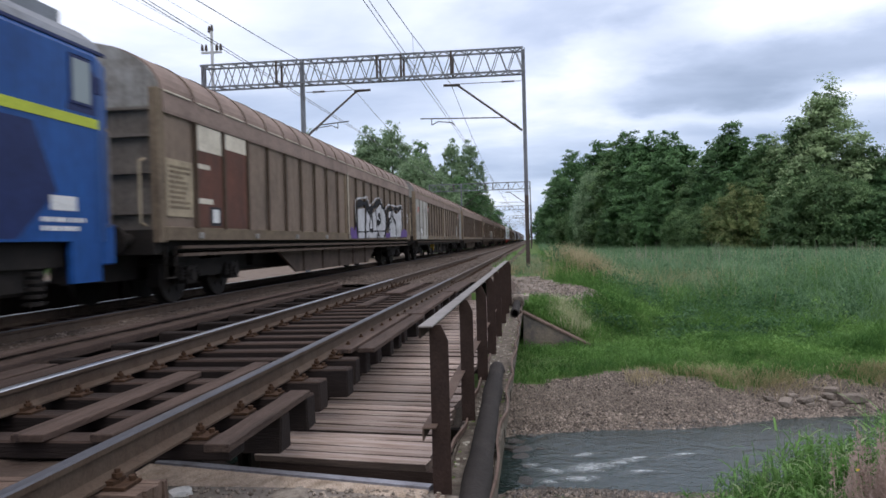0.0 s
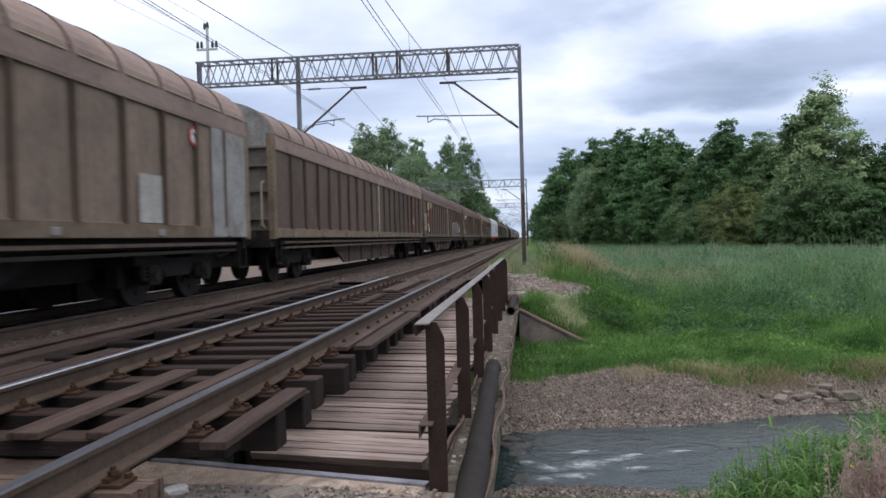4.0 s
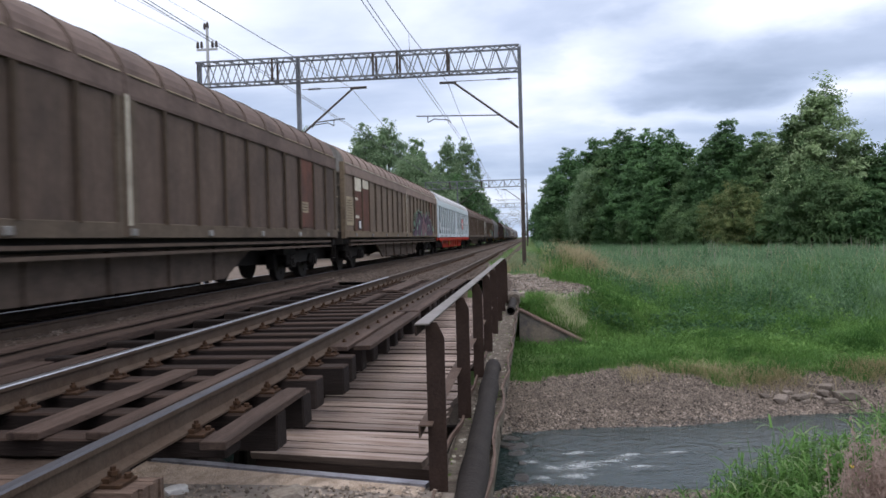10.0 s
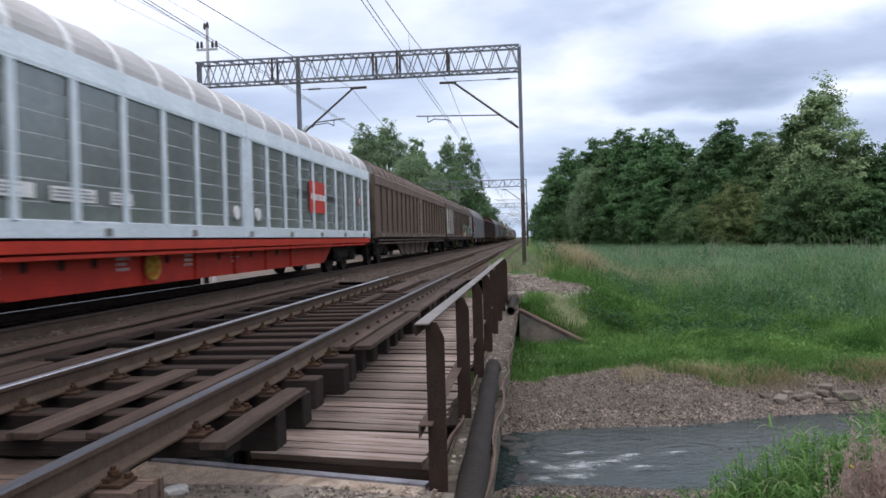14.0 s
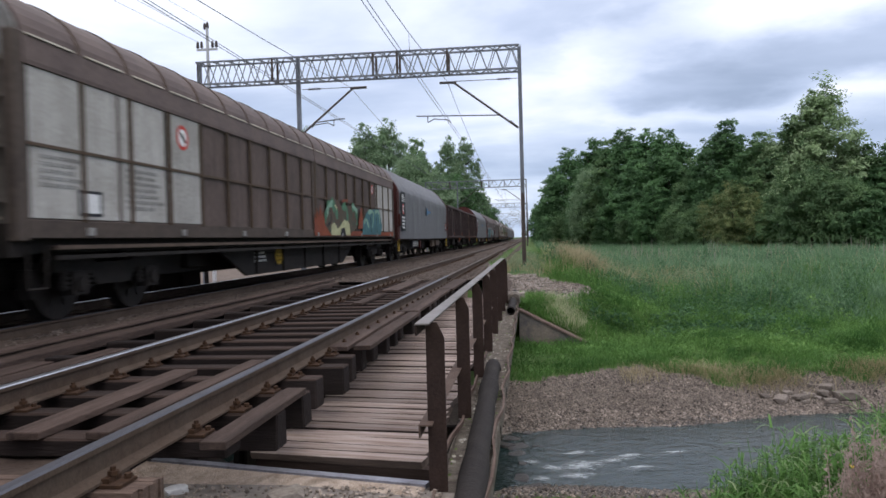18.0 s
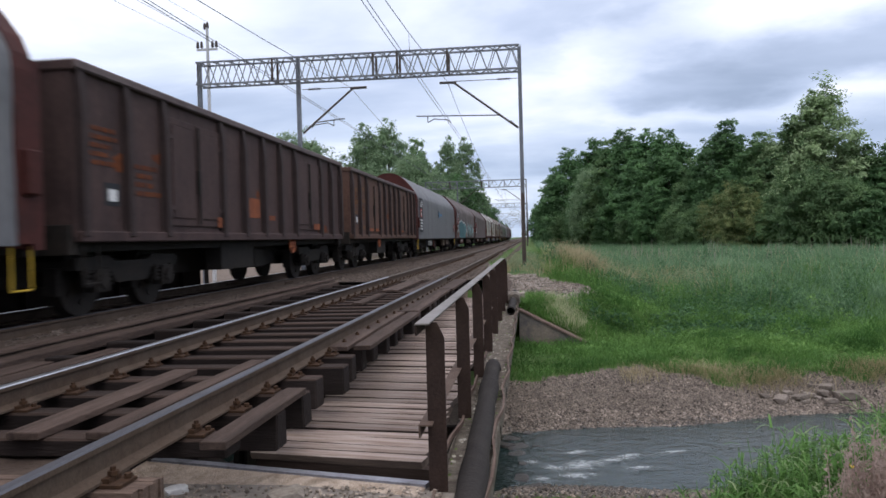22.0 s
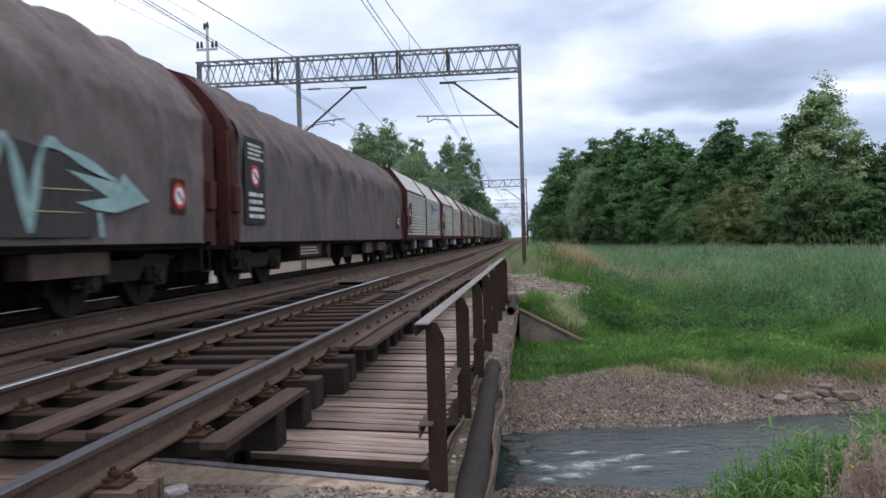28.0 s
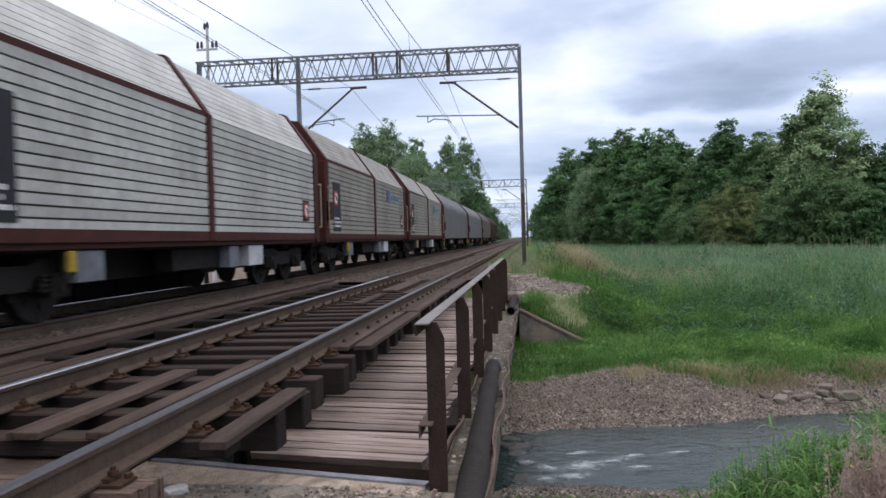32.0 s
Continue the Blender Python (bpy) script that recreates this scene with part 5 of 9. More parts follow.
def lettering(wagon, half, y0, y1, z0, z1, rows, x, mat, seed=0, proud=0.006):
    """Unreadable lettering: rows of short plain bars."""
    rnd = random.Random(seed)
    bm = bmesh.new()
    step = (z1 - z0) / rows
    for r in range(rows):
        z = z1 - (r + 0.75) * step
        y = y0
        end = y1 - rnd.uniform(0, 0.35) * (y1 - y0)
        while y < end:
            w = rnd.uniform(0.35, 1.2) * step
            box(bm, x + proud, x + proud + 0.002, y - half, min(y + w, y1) - half, z, z + step * 0.55)
            y += w + rnd.uniform(0.15, 0.5) * step
    return tagged_stuff(part("lettering", bm, mat, wagon))


def spray(wagon, half, x, strokes):
    """Spray-paint drawing: each entry is a material, a width and a run of (y, z) points, drawn as a flat ribbon; width 0 fills the outline."""
    for k, (mat, width, pts) in enumerate(strokes):
        bm = bmesh.new()
        lift = x + 0.0062 + 0.0008 * k
        if width == 0:
            vs = [bm.verts.new((lift, y - half, z)) for y, z in pts]
            bm.faces.new(vs)
        else:
            left, right = [], []
            n = len(pts)
            for i, (y, z) in enumerate(pts):
                a, b = pts[max(i - 1, 0)], pts[min(i + 1, n - 1)]
                d = Vector((b[0] - a[0], b[1] - a[1])).normalized()
                w = width / 2 * (0.75 + 0.35 * math.sin(i * 1.7 + k))
                left.append(bm.verts.new((lift, y - d.y * w - half, z + d.x * w)))
                right.append(bm.verts.new((lift, y + d.y * w - half, z - d.x * w)))
            for i in range(n - 1):
                bm.faces.new((left[i], left[i + 1], right[i + 1], right[i]))
        part("spray_paint", bm, M[mat], wagon)


def curve(pts, n=6):
    """Catmull-Rom points through pts."""
    out = []
    p = [pts[0], *pts, pts[-1]]
    for i in range(1, len(p) - 2):
        for k in range(n):
            t = k / n
            out.append(tuple(0.5 * ((2 * p[i][j]) + (p[i + 1][j] - p[i - 1][j]) * t + (2 * p[i - 1][j] - 5 * p[i][j] + 4 * p[i + 1][j] - p[i + 2][j]) * t * t
                                    + (3 * p[i][j] - p[i - 1][j] - 3 * p[i + 1][j] + p[i + 2][j]) * t ** 3) for j in (0, 1)))
    return out + [pts[-1]]


# ---- sliding-wall box wagon
ROOF = [(SIDE * math.cos(a) if a else SIDE, 3.26 + 0.8 * math.sin(a)) for a in (math.pi / 2 * i / 10 for i in range(11))]
ROOF = ROOF + [(-x, z) for x, z in ROOF[-2::-1]]


def roof_mesh(half, mat, y0, y1):
    bm = bmesh.new()
    inner = [(x * 0.96, z - 0.05) for x, z in ROOF]
    prism(bm, ROOF + inner[::-1], y0, y1)
    return finish("roof", bm, M[mat])


def hoop_mesh(mat, w=0.05):
    bm = bmesh.new()
    outer = [(x * 1.008, z + 0.013) for x, z in ROOF]
    inner = [(x * 0.99, z - 0.01) for x, z in ROOF]
    prism(bm, outer + inner[::-1], -w / 2, w / 2)
    return finish("roof_hoop", bm, M[mat])


def louvred_wall_mesh(ya, yb, s, mat):
    """A wall of flat sheet with shallow horizontal folds."""
    v, f = [], []
    n = 7
    for i in range(n):
        z0, z1 = 1.2 + 1.78 * i / n, 1.2 + 1.78 * (i + 1) / n
        k = len(v)
        for y in (ya, yb):
            v += [(s * (SIDE - 0.030), y, z0), (s * (SIDE - 0.010), y, z1 - 0.02), (s * (SIDE - 0.030), y, z1)]
        f += [(k, k + 3, k + 4, k + 1), (k + 1, k + 4, k + 5, k + 2)]
    return raw_mesh("sliding_wall", v, f, mat)


def wall_mesh(ya, yb, s, mat, bay):
    """A wall of slightly bowed sheet bays."""
    v, f = [], []
    n = 60
    for i in range(n + 1):
        y = ya + (yb - ya) * i / n
        u = (y / bay) % 1.0
        x = SIDE - 0.042 + 0.036 * math.sin(math.pi * u) ** 0.6
        v += [(s * x, y, 1.2), (s * x, y, 2.98), (s * (SIDE - 0.07), y, 1.2), (s * (SIDE - 0.07), y, 2.98)]
        if i:
            k = 4 * i
            f += [(k - 4, k, k + 1, k - 3), (k - 2, k - 1, k + 3, k + 2)]
    return raw_mesh("sliding_wall", v, f, mat, True)


def sliding_wall_wagon(half, body="brown", rib="brown_rib", roof="brown_roof", sill="brown_sill", end="grey_end", belly="under_brown", sole=None, label="", hoop=None, mid="cream", hoop_w=0.05, kind_pale=True):
    w = thing("box_wagon", label, "freight wagon", group="wagons of the train")
    running_gear(w, half, M[belly], True, sole, deep=0.33 if belly == "red" else 0.26, ends=(7.4, 6.35) if belly == "red" else (5.4, 3.9))
    for ya, yb in ((-half + 0.05, -0.02), (0.02, half - 0.05)):
        for s in (-1, 1):
            part("sliding_wall", shared(("wall", body, ya, s), lambda: louvred_wall_mesh(ya, yb, s, M[body]) if body == "silver_panel" else wall_mesh(ya, yb, s, M[body], 2 * half / 20)), None, w)
            bm = bmesh.new()
            prism(bm, [(s * (SIDE - 0.04), 2.95), (s * (SIDE + 0.025), 2.95), (s * (SIDE + 0.03), 3.0), (s * (SIDE + 0.01), 3.28), (s * (SIDE - 0.04), 3.28)][::s], ya, yb)
            part("eave_board", bm, M[roof if roof != "roof_pale" else rib], w)
            lo, hi = sorted((s * (SIDE - 0.04), s * (SIDE + 0.02)))
            part("sill", bevelled(boxes((lo, hi, ya, yb, 1.03, 1.24)), 0.008), M[sill], w)
        part("roof", shared(("roof", roof, ya), lambda: roof_mesh(half, roof, ya, yb)), None, w)
    if roof != "roof_pale":
        for k in range(20):
            y = -half + 2 * half * k / 20
            part("gutter", boxes((SIDE + 0.0, SIDE + 0.03, y + 0.12, y + 0.98, 3.275, 3.295)), M["cream" if kind_pale else "tan"], w)
    # guide rails under the walls
    for s in (-1, 1):
        for z in (0.90, 0.78):
            lo, hi = sorted((s * 1.30, s * 1.38))
            part("guide_rail", boxes((lo, hi, -half + 0.6, half - 0.6, z, z + 0.05)), M[belly] if z < 0.85 else M["under_brown"], w)
    rib_w = 0.06 if rib == "silver" else 0.035
    rib_mesh = shared(("rib", rib), lambda: finish("rib", bevelled(boxes((SIDE - 0.006, SIDE + 0.04, -rib_w, rib_w, 1.22, 2.96)), 0.006), M[rib]))
    n = 20
    for k in range(1, n):
        y = -half + 2 * half * k / n
        if k != n // 2:
            part("rib", rib_mesh, None, w, at=pose(0, y, 0))
            part("rib", rib_mesh, None, w, at=pose(0, y, 0, 0, 0, 180))
        part("roof_hoop", shared(("hoop", hoop or rib, hoop_w), lambda: hoop_mesh(hoop or rib, hoop_w)), None, w, at=pose(0, y, 0))
    for s in (-1, 1):
        lo, hi = sorted((s * (SIDE - 0.02), s * (SIDE + 0.035)))
        part("centre_post", boxes((lo, hi, -0.09, -0.03, 1.05, 3.0)), M[rib], w)
        part("centre_board", boxes((lo, hi - 0.012, -0.25, 0.26, 1.05, 2.98) if s > 0 else (lo + 0.012, hi, -0.25, 0.26, 1.05, 2.98)), M[sill], w)
        part("centre_strip", boxes((lo, hi, 0.0, 0.07, 1.2, 3.0)), M[mid], w)
    # end walls
    for s in (-1, 1):
        y = s * half
        bm = bmesh.new()
        prism(bm, [(-SIDE + 0.02, 3.0), (SIDE - 0.02, 3.0)] + [(x * 0.985, z - 0.015) for x, z in ROOF], y - 0.03, y + 0.03)
        part("end_arch", bm, M[end], w, "pale grey arched end plate" if end == "grey_end" else "")
        part("end_wall", boxes((-1.3, 1.3, y - 0.02, y + 0.02, 1.1, 3.02)), M["end_dirty"] if end == "grey_end" else M[end], w)
        for z in (1.45, 2.05, 2.6, 3.0):
            part("end_rib", boxes((-1.34, 1.34, y - 0.09, y + 0.09, z - 0.022, z + 0.022)), M["end_dirty" if end == "grey_end" else end], w)
        for xs in (-1, 1):
            part("corner_post", bevelled(boxes((xs * 1.33 - 0.07, xs * 1.33 + 0.07, y - 0.1, y + 0.1, 1.0, 3.3)), 0.01), M[sill], w)
        bm = bmesh.new()
        polyrod(bm, [(1.18, y + s * 0.1, 1.25), (1.18, y + s * 0.26, 1.3), (1.18, y + s * 0.26, 2.2), (1.18, y + s * 0.1, 2.25)], 0.02, 6)
        part("handrail", bm, M["tan"], w, "dull yellow curved handrail")
    for k in range(9):
        part("wall_latch", bevelled(boxes((SIDE + 0.01, SIDE + 0.06, -half + 1.2 + k * 2.5 - 0.06, -half + 1.2 + k * 2.5 + 0.06, 1.06, 1.16)), 0.008), M["grey_end"], w)
    return w


def brown_box(kind):
    """The brown box wagons; kind picks the panels, notices and spray paint seen on each."""
    h = 11.1
    labels = {1: "weathered brown sliding-wall wagon with silver-black spray lettering", 2: "brown sliding-wall wagon with grey front panel and handbrake notices",
              3: "weathered brown sliding-wall wagon with dusty roof", 4: "weathered brown sliding-wall wagon with faded grey spray paint",
              5: "weathered brown sliding-wall wagon with cream and red-brown panels", 6: "brown sliding-wall wagon with purple and green spray paint",
              8: "dark brown sliding-wall wagon with plain ribbed walls", 9: "dark brown sliding-wall wagon with white panels and colourful spray paint"}
    w = sliding_wall_wagon(h, label=labels[kind], body={9: "brown_dark", 3: "brown_mid", 4: "brown_mid", 5: "brown_mid", 8: "brown_mid"}.get(kind, "brown"), kind_pale=kind in (1, 6, 8, 9), **({"roof": "roof_dark", "sill": "sill_dark", "belly": "under", "mid": "brown_rib"} if kind == 9 else {"belly": "under"} if kind == 2 else {"roof": "roof_mid", "sill": "sill_mid"} if kind in (4, 5, 8) else {}))
    if kind in (2, 9):
        yw = (7.7 if kind == 2 else 8.9) - h
        bm = bmesh.new()
        polyrod(bm, [(1.16, yw + 0.18 * math.cos(a), 0.62 + 0.18 * math.sin(a)) for a in (2 * math.pi * i / 16 for i in range(17))], 0.02, 6)
        for a in (0.5, 1.55, 2.6):
            bar(bm, (1.16, yw + 0.18 * math.cos(a), 0.62 + 0.18 * math.sin(a)), (1.16, yw - 0.18 * math.cos(a), 0.62 - 0.18 * math.sin(a)), 0.02, 0.03)
        part("hand_wheel", bm, M["yellow"], w, "yellow brake hand wheel")
        if kind == 2:
            plate = bmesh.new()
            rod(plate, (1.1, 7.07 - h, 0.67), (1.17, 7.07 - h, 0.67), 0.1, 14)
            part("brake_plate", plate, M["yellow"], w, "round yellow brake plate")
            mark(w, h, 7.98, 8.5, 0.57, 0.63, M["grey_end"], "notice", 1.16)
            mark(w, h, 6.0, 6.5, 0.45, 0.58, M["brown_rib"], "rust_panel", 1.16)
            mark(w, h, 10.5, 10.9, 0.42, 0.58, M["brown_rib"], "rust_panel", 1.16)
        else:
            lettering(w, h, 7.6, 8.3, 0.5, 0.75, 3, 1.08, M["slat"], kind, 0.001)
    x = SIDE
    if kind in (1, 4, 5, 6):
        mark(w, h, 0.12, 1.0, 1.4, 2.28, M["tan"], "notice_panel")
        lettering(w, h, 0.2, 0.9, 1.5, 2.2, 9, x + 0.002, M["brown_sill"], kind)
        mark(w, h, 1.18, 2.16, 1.25, 2.94, M["redbrown"])
        mark(w, h, 2.30, 3.28, 1.25, 2.94, M["redbrown"])
        mark(w, h, 1.2, 2.14, 2.52, 2.94, M["tan" if kind == 4 else "cream"], "cream_panel", proud=0.004)
        mark(w, h, 2.32, 3.28, 2.66, 2.94, M["tan" if kind == 4 else "cream"], "cream_panel", proud=0.004)
        mark(w, h, 1.2, 1.65, 2.22, 2.3, M["cream"], "notice", proud=0.004)
        mark(w, h, 1.15, 1.75, 1.64, 1.73, M["cream"], "notice", proud=0.004)
        mark(w, h, 1.62, 2.05, 1.28, 1.6, M["board"], "label_holder", proud=0.004)
        mark(w, h, 1.72, 1.98, 1.33, 1.56, M["white"], "paper_label", proud=0.009)
    if kind in (3, 4, 5, 6):
        mark(w, h, 18.92, 19.92, 1.28, 2.94, M["redbrown"])
        mark(w, h, 18.98, 19.5, 1.64, 1.9, M["tan"], "notice", proud=0.004)
        lettering(w, h, 19.02, 19.46, 1.67, 1.87, 3, x + 0.004, M["under_brown"], kind + 60)
    if kind == 2:
        mark(w, h, 0.1, 2.2, 1.05, 2.97, M["dust_panel"], "grey_panel", proud=0.02)
        mark(w, h, 2.24, 3.9, 1.05, 2.97, M["dust_panel"], "grey_panel", proud=0.02)
        lettering(w, h, 0.4, 1.5, 1.4, 2.2, 8, x + 0.024, M["grey_end"], 2)
        lettering(w, h, 0.5, 1.0, 2.3, 2.6, 3, x + 0.024, M["redmark"], 3)
        lettering(w, h, 2.4, 3.4, 2.3, 2.6, 4, x + 0.024, M["grey_end"], 4)
        mark(w, h, 1.4, 1.9, 1.3, 1.62, M["board"], "label_holder", proud=0.026)
        mark(w, h, 1.46, 1.84, 1.34, 1.58, M["white"], "paper_label", proud=0.031)
        disc(w, h, 4.4, 2.6, 0.17, x)
        mark(w, h, 20.55, 22.05, 1.05, 2.97, M["grey_end"], "white_panel", proud=0.02)
        mark(w, h, 18.1, 18.75, 1.25, 1.95, M["dust_panel"], "notice_panel", proud=0.02)
        disc(w, h, 19.93, 2.7, 0.17, x)
        spray(w, h, x + 0.04, [("spray_black", 0.05, curve([(4.72, 1.42), (4.8, 1.75), (5.1, 1.78), (5.16, 1.45), (4.76, 1.5)])), ("spray_black", 0.05, curve([(5.2, 1.45), (5.26, 1.95), (5.4, 2.05), (5.5, 1.85), (5.4, 1.6), (5.28, 1.62)])),
                               ("spray_black", 0.05, curve([(5.45, 1.82), (5.74, 1.8), (5.8, 1.55), (5.6, 1.4), (5.48, 1.6)])), ("spray_black", 0.04, curve([(5.85, 1.62), (6.3, 1.65)])),
                               ("spray_black", 0.05, curve([(6.78, 1.4), (6.86, 1.66), (7.13, 1.41), (7.48, 1.73), (7.62, 1.42), (7.95, 1.38), (8.2, 1.7), (8.4, 1.4)]))])
    if kind == 1:
        spray(w, h, x + 0.04, SILVER_TAG)
    if kind == 4:
        spray(w, h, x + 0.04, GREY_TAG)
    if kind == 6:
        spray(w, h, x + 0.04, PURPLE_TAG)
    if kind == 9:
        for a, b in ((0.12, 1.9), (1.98, 3.2), (3.28, 4.42)):
            mark(w, h, a, b, 2.1, 2.94, M["dust_panel"], "white_panel", proud=0.002)
            mark(w, h, a, b, 1.26, 2.06, M["dust_panel"], "white_panel", proud=0.002)
        for a, b in ((18.75, 19.95), (20.05, 21.95)):
            mark(w, h, a, b, 2.1, 2.94, M["dust_panel"], "white_panel", proud=0.002)
            mark(w, h, a, b, 1.26, 2.06, M["dust_panel"], "white_panel", proud=0.002)
        part("waist_rail", boxes((SIDE - 0.004, SIDE + 0.026, -h + 0.1, -0.1, 2.06, 2.1), (SIDE - 0.004, SIDE + 0.026, 0.1, h - 0.1, 2.06, 2.1)), M["brown_rib"], w)
        lettering(w, h, 2.1, 3.1, 1.4, 2.0, 7, x + 0.006, M["grey_end"], 12)
        lettering(w, h, 0.3, 1.2, 1.6, 2.0, 5, x + 0.006, M["grey_end"], 13)
        mark(w, h, 1.0, 1.5, 1.3, 1.62, M["board"], "label_holder", proud=0.008)
        mark(w, h, 1.06, 1.44, 1.34, 1.58, M["white"], "paper_label", proud=0.013)
        disc(w, h, 3.8, 2.62, 0.2, x, 0.004)
        disc(w, h, 18.2, 2.7, 0.16, x)
        spray(w, h, x + 0.04, COLOUR_TAG)
    return w


SILVER_TAG = [
    ("spray_silver", 0.07, curve([(11.96, 1.54), (11.98, 2.19), (12.32, 2.32), (13.33, 2.41), (13.53, 2.46), (13.78, 2.31), (14.04, 2.18), (15.08, 2.48), (15.83, 2.47), (15.99, 2.27), (16.61, 2.15), (17.04, 2.33), (17.98, 2.36), (19.02, 2.36), (19.97, 2.45), (20.32, 2.06), (19.89, 1.48)], 4)),
    ("spray_violet", 0, [(11.23, 1.07), (11.25, 1.42), (11.58, 1.4), (11.72, 1.3), (11.88, 1.45), (12.16, 1.52), (12.15, 1.07)]),
    ("spray_silver", 0, [(12.22, 1.98), (13.19, 2.06), (13.09, 1.08), (12.24, 1.08)]),
    ("spray_silver", 0, [(13.5, 2.02), (13.85, 1.98), (14.09, 1.84), (14.99, 2.08), (15.78, 2.32), (16.27, 2.17), (16.59, 1.9), (16.5, 1.11), (13.22, 1.09)]),
]
SILVER_TAG += [
    ("spray_silver", 0, [(17.23, 2.08), (17.97, 2.17), (18.77, 2.04), (19.96, 2.29), (19.86, 1.15), (17.16, 1.13)]),
    ("spray_black", 0.26, curve([(12.16, 1.07), (12.13, 2.08), (13.32, 2.2), (13.51, 2.24), (14.08, 2.04), (14.94, 2.27), (15.69, 2.41)], 4)),
    ("spray_black", 0.2, curve([(15.69, 2.41), (15.87, 2.28), (16.42, 2.12), (16.64, 1.9), (16.51, 1.29), (16.19, 1.1)], 4)),
    ("spray_black", 0.24, curve([(13.2, 1.07), (13.29, 1.68), (13.42, 2.11)], 4)),
    ("spray_black", 0.18, curve([(14.11, 1.95), (13.82, 1.42), (14.33, 1.38), (14.19, 1.94)], 4)),
    ("spray_black", 0.22, curve([(13.5, 2.07), (13.76, 1.94), (13.95, 1.88)], 4)),
    ("spray_black", 0.14, curve([(14.84, 2.16), (14.94, 1.79), (15.03, 1.35)], 4)),
    ("spray_black", 0.24, curve([(14.96, 1.64), (15.53, 1.64), (15.57, 1.83), (15.23, 1.9)], 4)),
]
SILVER_TAG += [
    ("spray_black", 0.16, curve([(15.01, 1.08), (15.1, 1.26), (15.43, 1.13)], 4)),
    ("spray_black", 0.2, curve([(16.71, 1.39), (16.86, 2.05), (17.51, 2.26), (17.78, 2.16), (17.61, 1.89), (17.12, 1.72), (16.98, 1.5)], 4)),
    ("spray_black", 0.13, curve([(17.71, 1.75), (17.19, 1.58), (17.39, 1.37)], 4)),
    ("spray_black", 0.2, curve([(17.93, 2.21), (18.06, 1.88), (18.57, 1.64), (18.62, 1.17)], 4)),
    ("spray_black", 0.16, curve([(18.17, 2.23), (19.01, 2.26), (19.41, 2.17)], 4)),
    ("spray_black", 0.16, curve([(19.42, 2.29), (20.01, 2.34), (20.18, 1.88), (19.88, 1.35)], 4)),
    ("spray_violet", 0, [(16.53, 1.1), (16.58, 1.29), (16.91, 1.25), (17.35, 1.33), (17.37, 1.11)]),
    ("spray_violet", 0, [(19.56, 1.11), (19.73, 1.35), (20.35, 1.49), (21.12, 1.41), (21.16, 1.15)]),
    ("spray_black", 0.05, curve([(12.2, 1.28), (13.18, 1.29), (14.88, 1.33), (16.52, 1.35)], 4)),
]
SILVER_TAG += [
    ("spray_silver", 0.1, curve([(21.19, 2.11), (21.53, 1.94), (21.21, 1.74)], 4)),
    ("spray_grey", 0.08, curve([(11.93, 1.8), (11.99, 1.68), (11.94, 1.56)], 4)),
]
GREY_TAG = [
    ("spray_chalk", 0, [(13.65, 1.88), (14.1, 1.97), (14.31, 2.06), (14.79, 1.99), (15.31, 2.07), (15.76, 2.13), (15.78, 2.03), (16.35, 2.1), (16.81, 2.09), (17.42, 2.02), (17.72, 1.99), (18.33, 2.16), (18.7, 1.94), (18.66, 1.36), (17.62, 1.31), (16.31, 1.31), (13.62, 1.15)]),
    ("spray_chalk", 0, [(13.62, 1.16), (15.84, 1.25), (17.21, 1.28), (17.19, 1.12), (13.62, 1.08)]),
    ("spray_chalk", 0, [(17.49, 1.28), (19.24, 1.26), (19.23, 1.14), (17.54, 1.12)]),
    ("cream", 0.04, curve([(13.65, 1.86), (14.09, 1.95), (14.31, 2.05), (14.59, 1.99), (14.81, 1.98), (15.31, 2.06), (15.77, 2.13)], 4)),
    ("cream", 0.035, curve([(15.8, 2.04), (16.07, 2.11), (16.45, 2.03), (16.82, 2.11), (17.24, 2.02), (17.72, 1.99)], 4)),
]
GREY_TAG += [
    ("cream", 0.035, curve([(17.77, 1.81), (17.91, 1.94), (18.32, 2), (18.7, 1.92)], 4)),
    ("spray_black", 0.16, curve([(14.66, 1.31), (14.73, 1.56), (14.8, 1.81)], 4)),
    ("spray_black", 0.05, curve([(14.78, 1.45), (15.02, 1.53), (15.26, 1.5), (15.28, 1.33)], 4)),
    ("spray_black", 0.08, [(15.39, 1.56), (15.39, 1.31)]),
    ("spray_black", 0.1, curve([(15.77, 2.1), (15.73, 1.67), (15.75, 1.22)], 4)),
    ("spray_black", 0.06, curve([(15.76, 1.3), (16.08, 1.5), (16.41, 1.5), (16.6, 1.32)], 4)),
    ("spray_black", 0.2, curve([(16.63, 1.46), (16.75, 1.33), (16.68, 1.26)], 4)),
    ("spray_black", 0.06, curve([(16.84, 2.08), (16.73, 1.74), (16.76, 1.35)], 4)),
    ("spray_black", 0.06, curve([(16.99, 1.56), (17.15, 1.37), (17.57, 1.5)], 4)),
    ("spray_black", 0.14, curve([(17.71, 1.99), (17.79, 1.69), (17.72, 1.35)], 4)),
    ("spray_black", 0.05, [(17.1, 2.05), (17.11, 1.59)]),
]
GREY_TAG += [
    ("spray_black", 0.1, curve([(14.06, 1.27), (14.17, 1.13), (14.32, 1.1)], 4)),
    ("spray_black", 0.1, [(17.25, 1.25), (17.36, 1.14)]),
    ("cream", 0, [(18.91, 1.75), (19.37, 1.76), (19.3, 1.37), (18.87, 1.37)]),
]
